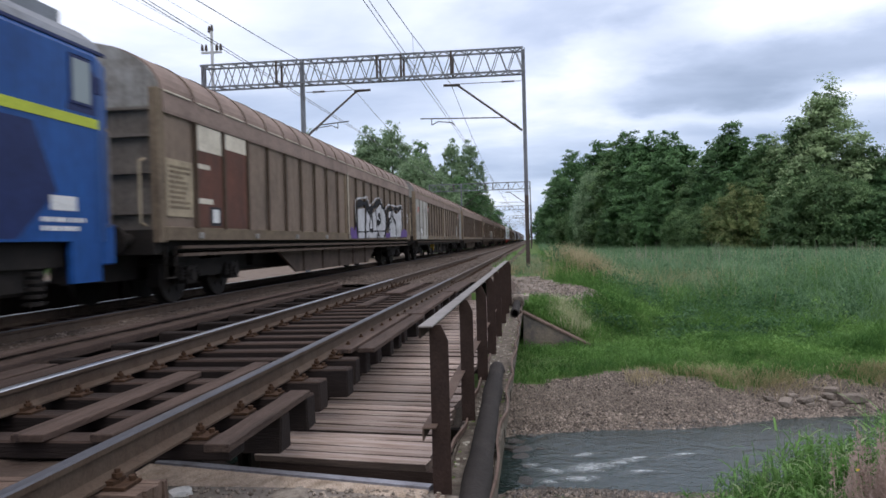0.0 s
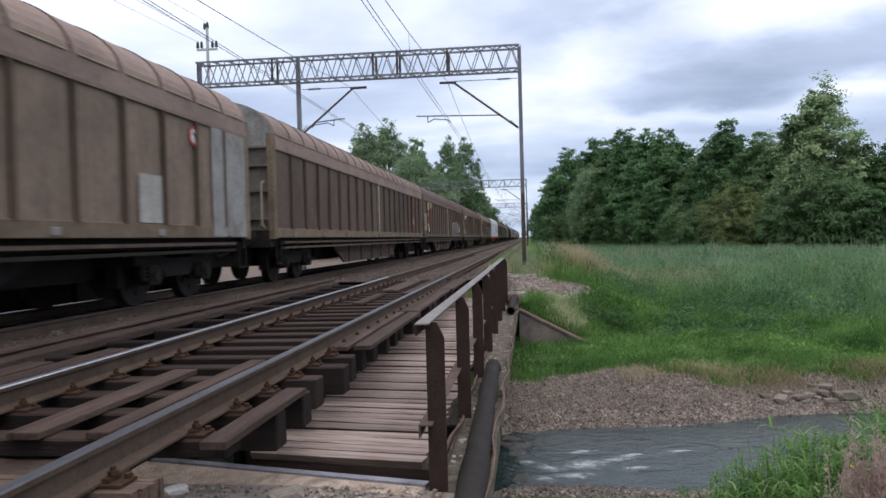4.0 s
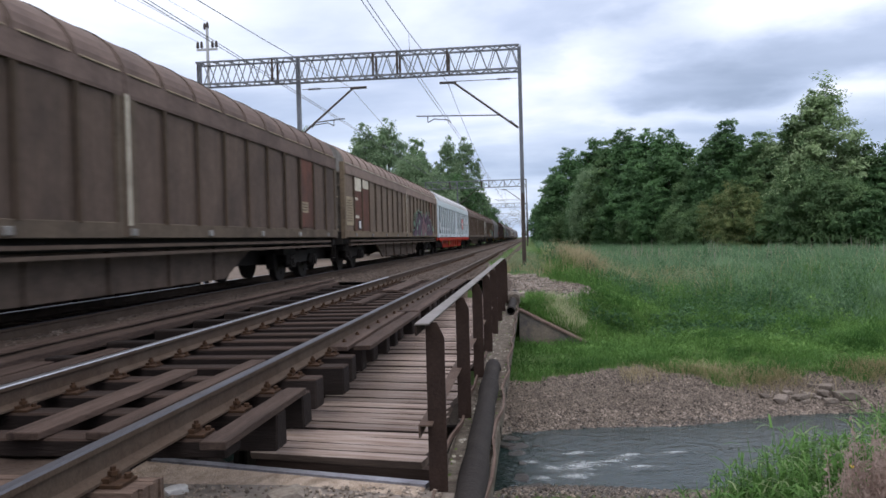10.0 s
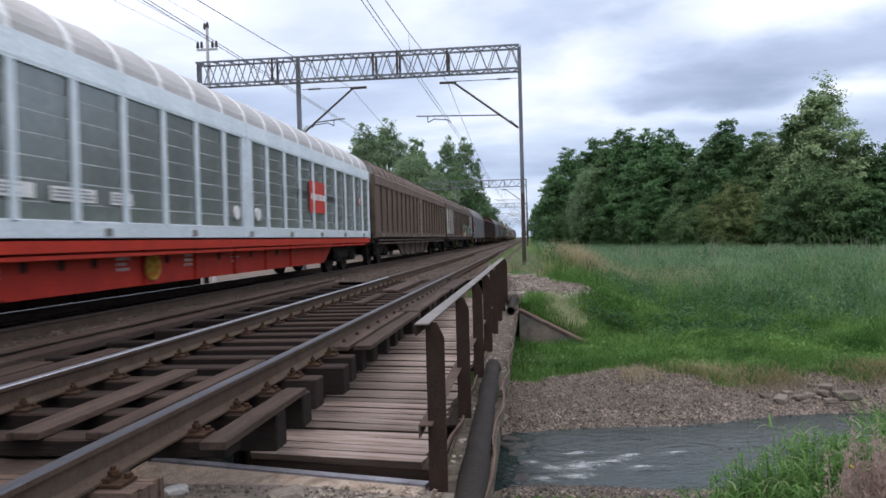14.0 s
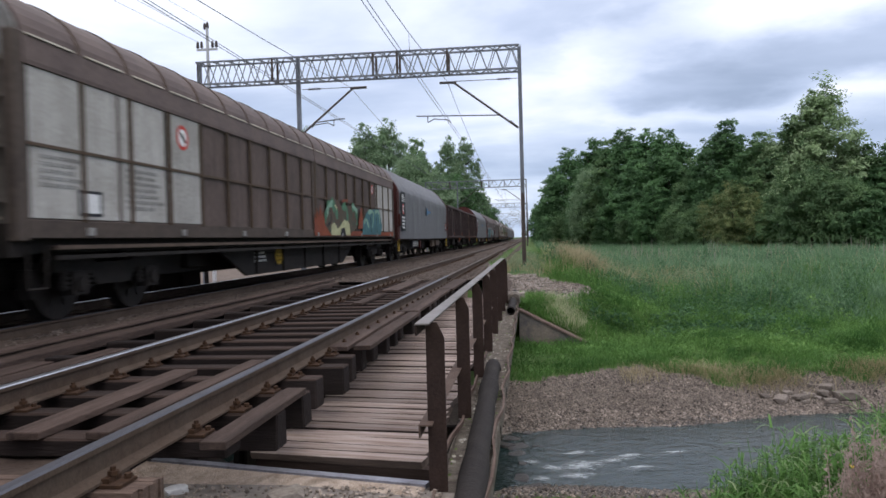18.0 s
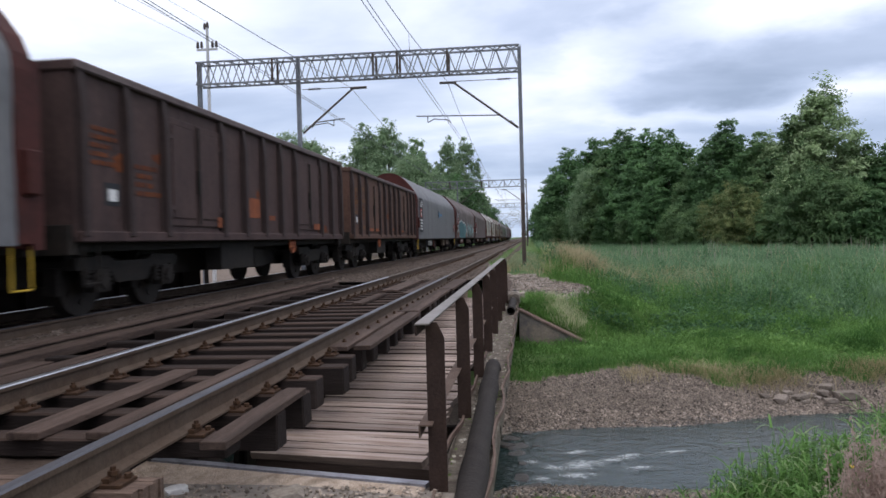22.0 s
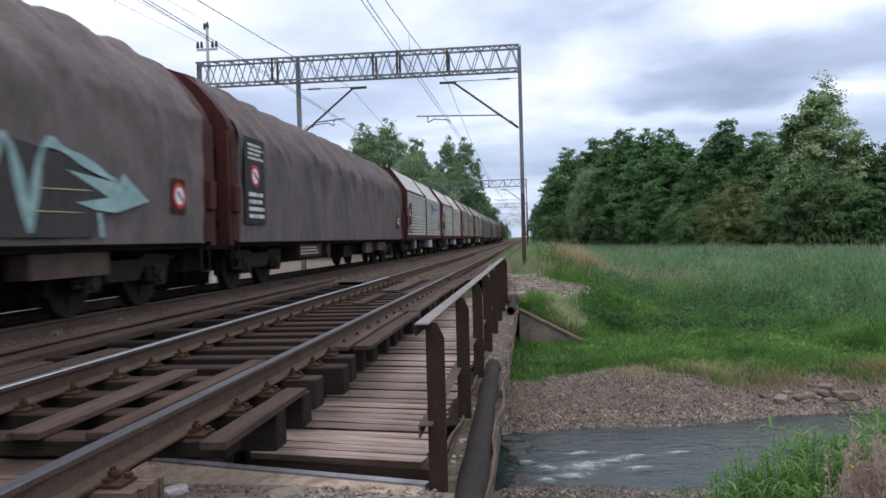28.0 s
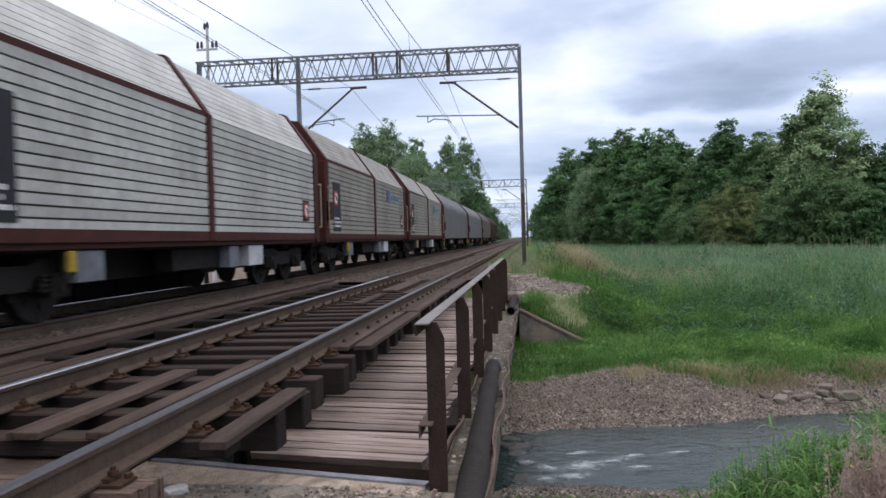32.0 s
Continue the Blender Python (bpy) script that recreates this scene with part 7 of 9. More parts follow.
def gondola(mat, label, seed):
    h = 6.4
    w = thing("gondola_wagon", label, "freight wagon", group="wagons of the train")
    running_gear(w, h, M["under_brown"], False)
    part("floor", boxes((-1.36, 1.36, -h, h, 1.0, 1.16)), M[mat], w)
    part("load", boxes((-1.3, 1.3, -h + 0.1, h - 0.1, 1.16, 1.5)), M["under"], w)
    rnd = random.Random(seed)
    for s in (-1, 1):
        lo, hi = sorted((s * 1.31, s * 1.345))
        part("side_wall", boxes((lo, hi, -h, h, 1.05, 3.12)), M[mat], w)
        lo, hi = sorted((s * 1.29, s * 1.43))
        part("top_rail", bevelled(boxes((lo, hi, -h - 0.05, h + 0.05, 3.1, 3.22)), 0.02), M["gondola_top"], w)
        part("bottom_rail", bevelled(boxes((lo, hi, -h, h, 0.98, 1.12)), 0.015), M[mat], w)
        y_end = s * h
        part("end_wall", boxes((-1.34, 1.34, y_end - 0.03, y_end + 0.03, 1.05, 3.12)), M[mat], w)
        part("end_top_rail", bevelled(boxes((-1.4, 1.4, y_end - 0.06, y_end + 0.06, 3.08, 3.22)), 0.02), M[mat], w)
        for x in (-0.7, 0.0, 0.7):
            part("end_rib", bevelled(boxes((x - 0.07, x + 0.07, y_end - 0.1, y_end + 0.1, 1.0, 3.08)), 0.02), M[mat], w)
    stake = shared(("stake", mat), lambda: finish("side_stake", bevelled(made(prism, [(1.345, 1.05), (1.455, 1.05), (1.455, 2.7), (1.41, 3.1), (1.345, 3.1)], -0.065, 0.065), 0.008), M["gondola_stake"]))
    n = 12
    for k in range(n + 1):
        y = -h + 0.08 + (2 * h - 0.16) * k / n
        if k in (3, 9):
            continue
        part("side_stake", stake, None, w, at=pose(0, y, 0))
        part("side_stake", stake, None, w, at=pose(0, y, 0, 0, 0, 180))
    for a in (2.35, 8.65):
        for k in range(2):
            y0 = a + k * 0.97 - h
            d = part("door", bevelled(boxes((1.35, 1.375, y0, y0 + 0.93, 1.22, 2.9)), 0.008), M[mat], w)
            part("door_panel", bevelled(boxes((1.376, 1.392, y0 + 0.09, y0 + 0.84, 1.34, 2.8)), 0.012), M[mat], d)
            for z in (1.5, 2.6):
                part("hinge", boxes((1.38, 1.4, y0 + (0.0 if k == 0 else 0.78), y0 + (0.15 if k == 0 else 0.93), z - 0.03, z + 0.03)), M[mat], d)
        part("door_lock", bevelled(boxes((1.38, 1.44, a + 0.91 - h, a + 0.99 - h, 1.75, 2.15)), 0.01), M["under"], w)
        part("lock_bar", made(rod, (1.42, a + 0.95 - h, 1.25), (1.42, a + 0.95 - h, 2.85), 0.02, 6), M["under"], w)
    for k in range(6):
        y = rnd.uniform(0.6, 11.6)
        z = rnd.uniform(1.2, 2.4)
        ww, hh = rnd.uniform(0.2, 0.55), rnd.uniform(0.12, 0.4)
        bm = bmesh.new()
        pts = []
        for i in range(14):
            t = 2 * math.pi * i / 14
            r = rnd.uniform(0.6, 1.1)
            pts.append(bm.verts.new((1.347, y - h + ww / 2 * math.cos(t) * r, z + hh / 2 * math.sin(t) * r)))
        bm.faces.new(pts)
        part("rust_patch", bm, M["rustpatch"], w)
    if mat == "gondola":
        for a, b, c, d in ((5.66, 6.25, 1.43, 1.82), (4.05, 4.29, 1.21, 1.39), (9.95, 10.45, 1.23, 1.38), (6.8, 7.15, 1.4, 1.5)):
            mark(w, h, a, b, c, d, M["rust_orange"], "rust_panel", 1.393 if a < 5 or a > 9 else 1.346)
    else:
        # paint scuffed off in planks of rust and wood colour
        for a, b, c, d in ((0.15, 1.0, 2.5, 2.62), (0.2, 1.05, 2.1, 2.24), (0.15, 0.9, 1.8, 1.88), (0.3, 1.05, 1.5, 1.62), (1.22, 2.0, 2.6, 2.7), (1.2, 2.1, 2.2, 2.3), (1.25, 2.05, 1.3, 1.42), (1.3, 2.0, 1.9, 2.02)):
            mark(w, h, a, b, c, d, M["tan_rust"], "scuffed_paint", 1.346)
        for a, b, c, d, x in ((2.45, 3.15, 1.24, 1.34, 1.393), (3.4, 4.1, 1.24, 1.34, 1.393), (4.25, 4.6, 1.3, 1.58, 1.346), (8.75, 9.4, 1.24, 1.32, 1.393), (7.2, 7.6, 1.3, 1.4, 1.346)):
            mark(w, h, a, b, c, d, M["rust_orange"], "rust_panel", x)
    mark(w, h, 0.62, 0.98, 1.46, 1.76, M["board"], "label_holder", 1.346)
    mark(w, h, 0.7, 0.9, 1.52, 1.68, M["white"], "paper_label", 1.353)
    bm = bmesh.new()
    yw = (8.25 if mat == "gondola" else 4.25) - h
    polyrod(bm, [(1.36, yw + 0.18 * math.cos(a), 0.87 + 0.18 * math.sin(a)) for a in (2 * math.pi * i / 16 for i in range(17))], 0.025, 6)
    for a in (0.5, 1.55, 2.6):
        bar(bm, (1.36, yw + 0.18 * math.cos(a), 0.87 + 0.18 * math.sin(a)), (1.36, yw - 0.18 * math.cos(a), 0.87 - 0.18 * math.sin(a)), 0.02, 0.03)
    part("hand_wheel", bm, M["rust_orange"], w, "rusty red brake hand wheel")
    part("brake_gear", boxes((0.9, 1.2, 4.6 - h, 6.2 - h, 0.45, 0.95)), M["under"], w)
    lettering(w, h, 0.2, 0.95, 1.95, 2.5, 5, 1.346, M["rustpatch"], seed)
    lettering(w, h, 1.25, 2.1, 1.6, 2.1, 4, 1.346, M["rustpatch"], seed + 3)
    return w


# ---- slatted hood wagon


def slat_wagon(mat, label, seed, smooth=False, blue=True):
    h = 6.45
    w = thing("hooded_wagon", label, "freight wagon", group="wagons of the train")
    running_gear(w, h, M["maroon"], False)
    part("floor_frame", boxes((-1.36, 1.36, -h, h, 0.9, 1.08)), M["maroon"], w)
    part("sill", boxes((1.34, 1.41, -h, h, 0.98, 1.14)), M["maroon"], w)
    outline = [(1.375, 1.12), (1.375, 3.12), (0.66, 4.14), (0.0, 4.24)]
    for ya, yb in ((-h + 0.25, -0.06), (0.06, h - 0.15)):
        core = [(x * 0.985, z - 0.012) for x, z in outline]
        bm = bmesh.new()
        prism(bm, core + [(-x, z) for x, z in core[-2::-1]], ya, yb)
        hood = part("hood", bm, M["slat_gap"] if not smooth else M[mat], w)
        if smooth:
            continue
        bm0, length = None, yb - ya
        for (x0, z0), (x1, z1), n in ((outline[0], outline[1], 14), (outline[1], outline[2], 8), (outline[2], outline[3], 4)):
            for i in range(n):
                t0, t1 = i / n + 0.07 / n, (i + 1) / n - 0.13 / n
                a = Vector((x0 + (x1 - x0) * t0, z0 + (z1 - z0) * t0))
                b = Vector((x0 + (x1 - x0) * t1, z0 + (z1 - z0) * t1))
                nrm = Vector((b.y - a.y, -(b.x - a.x))).normalized() * 0.022
                key = ("slat", mat, round(length, 2), z0, i)

                def build(a=a, b=b, nrm=nrm):
                    bm = bmesh.new()
                    prism(bm, [(a.x - nrm.x, a.y - nrm.y), (a.x + nrm.x * 0.6, a.y + nrm.y * 0.6), (b.x + nrm.x, b.y + nrm.y), (b.x - nrm.x, b.y - nrm.y)], -length / 2, length / 2)
                    return finish("slat", bm, M[mat])

                part("slat", shared(key, build), None, hood, at=pose(0, (ya + yb) / 2, 0))
        bm = bmesh.new()
        for i in range(8):
            t0, t1 = i / 8, (i + 0.85) / 8
            prism(bm, [(-(1.375 + (0.66 - 1.375) * t0), 3.12 + 1.02 * t0), (-(1.375 + (0.66 - 1.375) * t1), 3.12 + 1.02 * t1), (-(1.375 + (0.66 - 1.375) * t1) * 0.97, 3.1 + 1.02 * t1), (-(1.375 + (0.66 - 1.375) * t0) * 0.97, 3.1 + 1.02 * t0)], ya, yb)
        part("rear_slats", bm, M[mat], hood)
    hoop_out = [(1.43, 1.0), (1.43, 3.15), (0.68, 4.2), (0.0, 4.3)]
    part("shoulder_rail", boxes((1.37, 1.4, -h + 0.2, -0.05, 3.1, 3.19)), M["maroon"], w)
    hoop_in = [(x * 0.93, z - 0.03) for x, z in hoop_out]
    ring = hoop_out + [(-x, z) for x, z in hoop_out[-2::-1]]
    ring_in = hoop_in + [(-x, z) for x, z in hoop_in[-2::-1]]
    bm = bmesh.new()
    prism(bm, ring + ring_in[::-1], -0.09, 0.09)
    me = finish("hoop", bm, M["maroon"])
    part("hoop", me, None, w, "maroon steel hoop")
    for s in (-1, 1):
        bm = bmesh.new()
        y = s * (h - 0.12)
        prism(bm, ring, y - 0.12, y + 0.12)
        part("end_wall", bm, M["maroon"], w, "maroon steel end wall")
        for xs in (-1, 1):
            part("end_post", bevelled(boxes((xs * 1.3 - 0.12, xs * 1.3 + 0.12, s * h - 0.12, s * h + 0.14, 0.9, 3.1)), 0.015), M["maroon"], w)
        for z in (1.5, 2.3):
            part("end_rib", boxes((-1.3, 1.3, s * h - 0.1, s * h + 0.1, z - 0.06, z + 0.06)), M["maroon"], w)
        bm = bmesh.new()
        polyrod(bm, [(1.44, s * (h + 0.02), 1.3), (1.5, s * (h + 0.05), 1.3), (1.5, s * (h + 0.05), 2.4), (1.44, s * (h + 0.02), 2.4)], 0.018, 6)
        part("handrail", bm, M["tan"], w, "dull yellow handrail")
    part("locking_gear", bevelled(boxes((1.42, 1.54, -h - 0.02, -h + 0.22, 1.5, 2.0)), 0.02), M["maroon"], w)
    mark(w, h, 0.72, 1.56, 1.2, 2.6, M["board"], "notice_board", 1.4, "black notice board with white lettering")
    disc(w, h, 1.02, 2.14, 0.22, 1.406, 0.004)
    lettering(w, h, 0.8, 1.5, 1.3, 1.62, 3, 1.406, M["white"], seed)
    if blue:
        mark(w, h, 8.67, 9.0, 2.42, 2.86, M["navymark"], "logo_panel", 1.4, "faded navy logo square on the slats")
        mark(w, h, 9.08, 9.45, 2.42, 2.86, M["bluemark"], "logo_panel", 1.4, "faded blue logo square on the slats")
        lettering(w, h, 9.6, 11.3, 2.46, 2.76, 1, 1.4, M["bluemark"], seed + 5)
    mark(w, h, 11.7, 12.2, 1.44, 1.94, M["board"], "sign_plate", 1.4)
    disc(w, h, 11.95, 1.69, 0.2, 1.406, 0.004)
    for y0, y1, m in ((2.7, 3.3, "mast"), (7.42, 7.82, "mast"), (8.35, 9.12, "white_steel")):
        part("side_box", bevelled(boxes((1.1, 1.32, y0 - h, y1 - h, 0.48, 0.88)), 0.01), M[m], w)
    part("brake_gear", boxes((0.8, 1.1, 5.6 - h, 7.6 - h, 0.5, 0.85)), M["under"], w)
    part("side_lamp", bevelled(boxes((1.3, 1.38, 2.5 - h, 2.62 - h, 0.62, 0.88)), 0.01), M["yellow"], w, "yellow side fitting")
    return w


# ---- locomotive


def locomotive():
    h = 9.2
    w = thing("electric_locomotive", "blue electric locomotive with a lime stripe", "locomotive", group="wagons of the train")
    for y in (-5.5, 5.5):
        bogie(w, y)
        bogie(w, y + 1.2) if y < 0 else bogie(w, y - 1.6)
    body = [(-1.45, 1.02), (1.45, 1.02), (1.45, 3.32), (1.4, 3.4), (-1.4, 3.4), (-1.45, 3.32)]
    crown = [(-1.4, 3.4), (1.4, 3.4), (1.3, 3.56), (1.1, 3.72), (0.6, 3.9), (-0.6, 3.9), (-1.1, 3.72), (-1.3, 3.56)]
    bm = bmesh.new()
    prism(bm, crown, -h, h - 0.12)
    part("roof", bm, M["mast"], w, "grey locomotive roof")
    part("gutter", boxes((1.39, 1.43, -h, h - 0.12, 3.38, 3.42)), M["loco_navy"], w)
    bm = bmesh.new()
    prism(bm, body, -h, h - 0.35)
    part("body", bm, M["loco_blue"], w)
    bm = bmesh.new()
    nose = [(x * 0.93, z if z < 3 else z - 0.05) for x, z in body]
    a = [bm.verts.new((x, h - 0.36, z)) for x, z in body]
    b = [bm.verts.new((x, h, z)) for x, z in nose]
    for i in range(len(body)):
        bm.faces.new((a[i], a[(i + 1) % len(body)], b[(i + 1) % len(body)], b[i]))
    bm.faces.new(a)
    bm.faces.new(b[::-1])
    part("nose", bm, M["loco_blue"], w)
    part("stripe", boxes((1.452, 1.458, -h, h - 0.36, 2.42, 2.54)), M["lime"], w, "lime yellow stripe")
    part("underframe", boxes((-1.3, 1.3, -h, h - 0.3, 0.72, 1.03)), M["under"], w)
    for pts in (((-3.4, 1.05), (-1.9, 1.05), (-1.2, 1.6), (-1.6, 2.35), (-2.9, 2.35)), ((-6.0, 2.6), (-3.4, 2.6), (-2.2, 3.3), (-4.5, 3.35)), ((-7.5, 1.05), (-5.0, 1.05), (-4.2, 2.35), (-6.2, 2.3)), ((-1.0, 2.58), (-0.4, 2.58), (-0.4, 3.1), (-0.7, 3.3))):
        bm = bmesh.new()
        bm.faces.new([bm.verts.new((1.453, h + y, z)) for y, z in pts])
        part("camouflage_patch", bm, M["loco_navy"], w, "dark navy angular paint patch")
    glass = bpy.data.materials.new("dark_cab_glass")
    glass.use_nodes = True
    g = glass.node_tree.nodes["Principled BSDF"]
    g.inputs["Base Color"].default_value, g.inputs["Roughness"].default_value = (0.2, 0.24, 0.25, 1), 0.12
    win = part("cab_window", bevelled(boxes((1.44, 1.462, h - 0.92, h - 0.47, 2.65, 3.26)), 0.02), M["loco_navy"], w)
    part("pane", boxes((1.463, 1.467, h - 0.87, h - 0.52, 2.7, 3.21)), glass, win, "dark glass pane")
    part("buffer_beam", bevelled(boxes((-1.4, 1.4, h - 0.25, h + 0.05, 0.72, 1.25)), 0.02), M["loco_blue"], w)
    for s in (-1, 1):
        lo, hi = sorted((s * 1.38, s * 1.45))
        bm = bmesh.new()
        prism(bm, [(lo, 0.52), (hi, 0.52), (hi, 1.03), (lo, 1.03)], h - 0.95, h - 0.36)
        part("skirt", bm, M["loco_blue"], w, "blue corner skirt")
        for yc in (-5.5, 5.5):
            lo, hi = sorted((s * 1.08, s * 1.22))
            part("bogie_side_frame", bevelled(boxes((lo, hi, yc - 2.6, yc + 2.6, 0.42, 0.80)), 0.04), M["under"], w)
            for k in range(7):
                yy = yc - 2.35 + 0.78 * k
                coil = bmesh.new()
                for q in range(5):
                    rod(coil, (s * 1.24, yy, 0.30 + 0.085 * q), (s * 1.24, yy, 0.345 + 0.085 * q), 0.12, 10)
                part("coil_spring", coil, M["wheel"], w)
    part("side_window", bevelled(boxes((1.44, 1.462, h - 0.40, h - 0.28, 2.86, 3.08)), 0.01), M["loco_navy"], w)
    rail_bm = bmesh.new()
    polyrod(rail_bm, [(1.47, h - 0.22, 1.2), (1.5, h - 0.22, 1.25), (1.5, h - 0.22, 2.4), (1.47, h - 0.22, 2.45)], 0.016, 6)
    part("grab_rail", rail_bm, M["handrail"], w)
    part("roof_skin", boxes((-1.0, 1.0, -h, h - 0.4, 3.72, 3.93)), M["mast"], w)
    part("roof_gear", boxes((-0.8, 0.8, -h + 2, h - 2, 3.88, 4.1)), M["mast"], w)
    mark(w, h, 2 * h - 1.33, 2 * h - 0.85, 1.38, 1.55, M["white"], "number_plate", 1.452)
    lettering(w, h, 2 * h - 1.5, 2 * h - 0.6, 1.12, 1.32, 2, 1.45, M["white"], 3)
    for x in (-0.875, 0.875):
        part("buffer", shared("buffer", buffer_mesh), None, w, at=pose(x, h, 1.05, 0, 0, 180))
    part("coupling", shared("coupling", coupling_mesh), None, w, at=pose(0, h, 0, 0, 0, 180))
    for s in (-1, 1):
        part("equipment_box", boxes((1.0, 1.38, s * 1.5 - 0.8, s * 1.5 + 0.8, 0.35, 0.74)), M["under"], w)
    return w


# ---- the train, in order; fronts in metres along the line at 16 s
TRAIN = [(locomotive(), -160.25 - 9.2)]
for k, front in ((1, -158.9), (2, -134.9), (3, -111.1), (4, -88.05), (5, -64.6), (6, -41.3)):
    TRAIN.append((brown_box(k), front + 11.1))
TRAIN.append((white_wagon(), -18.1 + 11.1))
TRAIN.append((brown_box(8), 5.2 + 11.1))
TRAIN.append((brown_box(9), 28.4 + 11.1))
TRAIN.append((tarp_wagon("tarp_grey", 0.35, 1, "covered wagon with a smooth blue-grey tarpaulin and maroon ends"), 51.6 + 9.35))
TRAIN.append((gondola("gondola", "dark brown open gondola with rust patches", 1), 71.1 + 6.4))
TRAIN.append((gondola("gondola_rust", "rust-red open gondola with worn paint", 2), 85.2 + 6.4))
TRAIN.append((tarp_wagon("tarp_grey", 0.35, 4, "covered wagon with a pale grey tarpaulin and maroon ends"), 98.7 + 9.35))
t14 = tarp_wagon("tarp_brown", 1.35, 6, "covered wagon with a creased brown tarpaulin and teal spray paint")
spray(t14, 9.35, 1.442, ZIGZAG_TAG + ARROW_TAG)
TRAIN.append((t14, 118.3 + 9.35))
TRAIN.append((tarp_wagon("tarp_brown", 1.2, 8, "covered wagon with a creased grey-brown tarpaulin"), 137.8 + 9.35))
for k, (front, mat) in enumerate(((157.6, "slat"), (171.6, "slat"), (185.4, "slat_dirty"), (199.4, "slat_dirty"))):
    TRAIN.append((slat_wagon(mat, "hooded wagon with grey horizontal slats and maroon hoops" if k < 2 else "hooded wagon with dirty beige slats and maroon hoops", 40 + k, blue=k != 1), front + 6.45))
for k, (front, mat) in enumerate(((213.4, "tarp_grey"), (233.3, "tarp_grey"), (253.2, "tarp_brown"))):
    TRAIN.append((tarp_wagon(mat, 0.4, 50 + k, "covered wagon with a plain grey tarpaulin" if k < 2 else "last covered wagons with a dark tarpaulin", False), front + 9.35))
TRAIN.append((tarp_wagon("tail_rust", 0.2, 60, "last wagon with a dark reddish cover", False), 273.1 + 9.35))
# ---------------------------------------------------------------- trees


def crown_mesh(name, mat, height, radius, base, shape, clumps, leaves, leaf, seed):
    """A crown of boughs: lobes set round an envelope, leaf clumps over each lobe. height and radius of the crown, base its lowest point; shape names the outline."""
    r = np.random.RandomState(seed)
    ph = r.uniform(0, 6.28, 4)

    def reach(t, ang):
        if shape == "round":
            k = np.clip(1 - t ** 2.0, 0, 1) ** 0.75 * (0.74 + 0.26 * np.clip(t * 3.2, 0, 1))
        elif shape == "tall":
            k = np.clip(1.0 - t, 0, 1) ** 0.62 * (0.7 + 0.3 * np.clip(t * 4, 0, 1))
        else:
            k = np.sqrt(np.clip(1 - t * t * 0.97, 0, 1))
        return k * (1 + 0.16 * np.sin(3 * ang + ph[0] + t * 4) + 0.12 * np.sin(5 * ang + ph[1] - t * 7))

    lobes = 34 if shape != "dome" else 24
    lt = np.concatenate([(np.arange(lobes - 3) + r.uniform(0, 1, lobes - 3)) / (lobes - 3) * 0.86 + 0.04, [0.9, 0.95, 0.99]])
    la = np.arange(lobes) * 2.4 + r.uniform(-0.5, 0.5, lobes)
    lk = reach(lt, la)
    lr = radius * r.uniform(0.30, 0.48, lobes) * (0.40 + 0.62 * lk)
    ld = np.maximum(lk * radius - lr * 0.8, 0.0) * r.uniform(0.65, 1.1, lobes)
    lz = base + lr * 0.5 + lt * (height - lr * 1.2)
    lc = np.stack([ld * np.cos(la), ld * np.sin(la), lz], 1)
    pick = r.choice(lobes, clumps, p=lr ** 2 / (lr ** 2).sum())
    d = r.normal(size=(clumps, 3))
    d /= np.linalg.norm(d, axis=1)[:, None]
    d += np.stack([0.55 * np.cos(la[pick]), 0.55 * np.sin(la[pick]), np.full(clumps, 0.35)], 1)
    d /= np.linalg.norm(d, axis=1)[:, None]
    c = lc[pick] + d * (lr[pick] * r.uniform(0.45, 1.08, clumps))[:, None] * np.array([1, 1, 0.85])
    inner = r.uniform(0, 1, clumps) < 0.38
    ti, ai = r.uniform(0.0, 0.9, clumps), r.uniform(0, 2 * np.pi, clumps)
    ri = reach(ti, ai) * radius * 0.82 * r.uniform(0.1, 1, clumps) ** 0.5
    c = np.where(inner[:, None], np.stack([ri * np.cos(ai), ri * np.sin(ai), base + ti * height * 0.93], 1), c)
    c[:, 2] = np.maximum(c[:, 2], base * 0.5)
    size = radius * r.uniform(0.08, 0.19, clumps)
    cen = np.repeat(c, leaves, 0)
    out = np.repeat(d, leaves, 0)
    d = r.normal(size=(clumps * leaves, 3))
    d /= np.linalg.norm(d, axis=1)[:, None]
    d[:, 2] = d[:, 2] * 0.6 + 0.05
    p = cen + d * (np.repeat(size, leaves) * r.uniform(0.0, 1.3, clumps * leaves) ** 0.6)[:, None]
    n = d * 0.35 + out * 0.6 + r.normal(size=d.shape) * 0.45 + np.array([0, 0, 0.5])
    n /= np.linalg.norm(n, axis=1)[:, None]
    u = np.cross(n, r.normal(size=n.shape))
    u /= np.linalg.norm(u, axis=1)[:, None]
    w = np.cross(n, u)
    s = (leaf * r.uniform(0.6, 1.35, len(p)))[:, None]
    v = np.stack([p - u * s, p + w * s * 0.55 - n * s * 0.12, p + u * s, p - w * s * 0.55 - n * s * 0.12], 1).reshape(-1, 3)
    f = np.arange(len(v)).reshape(-1, 4)
    return raw_mesh(name, v, f, M[mat])


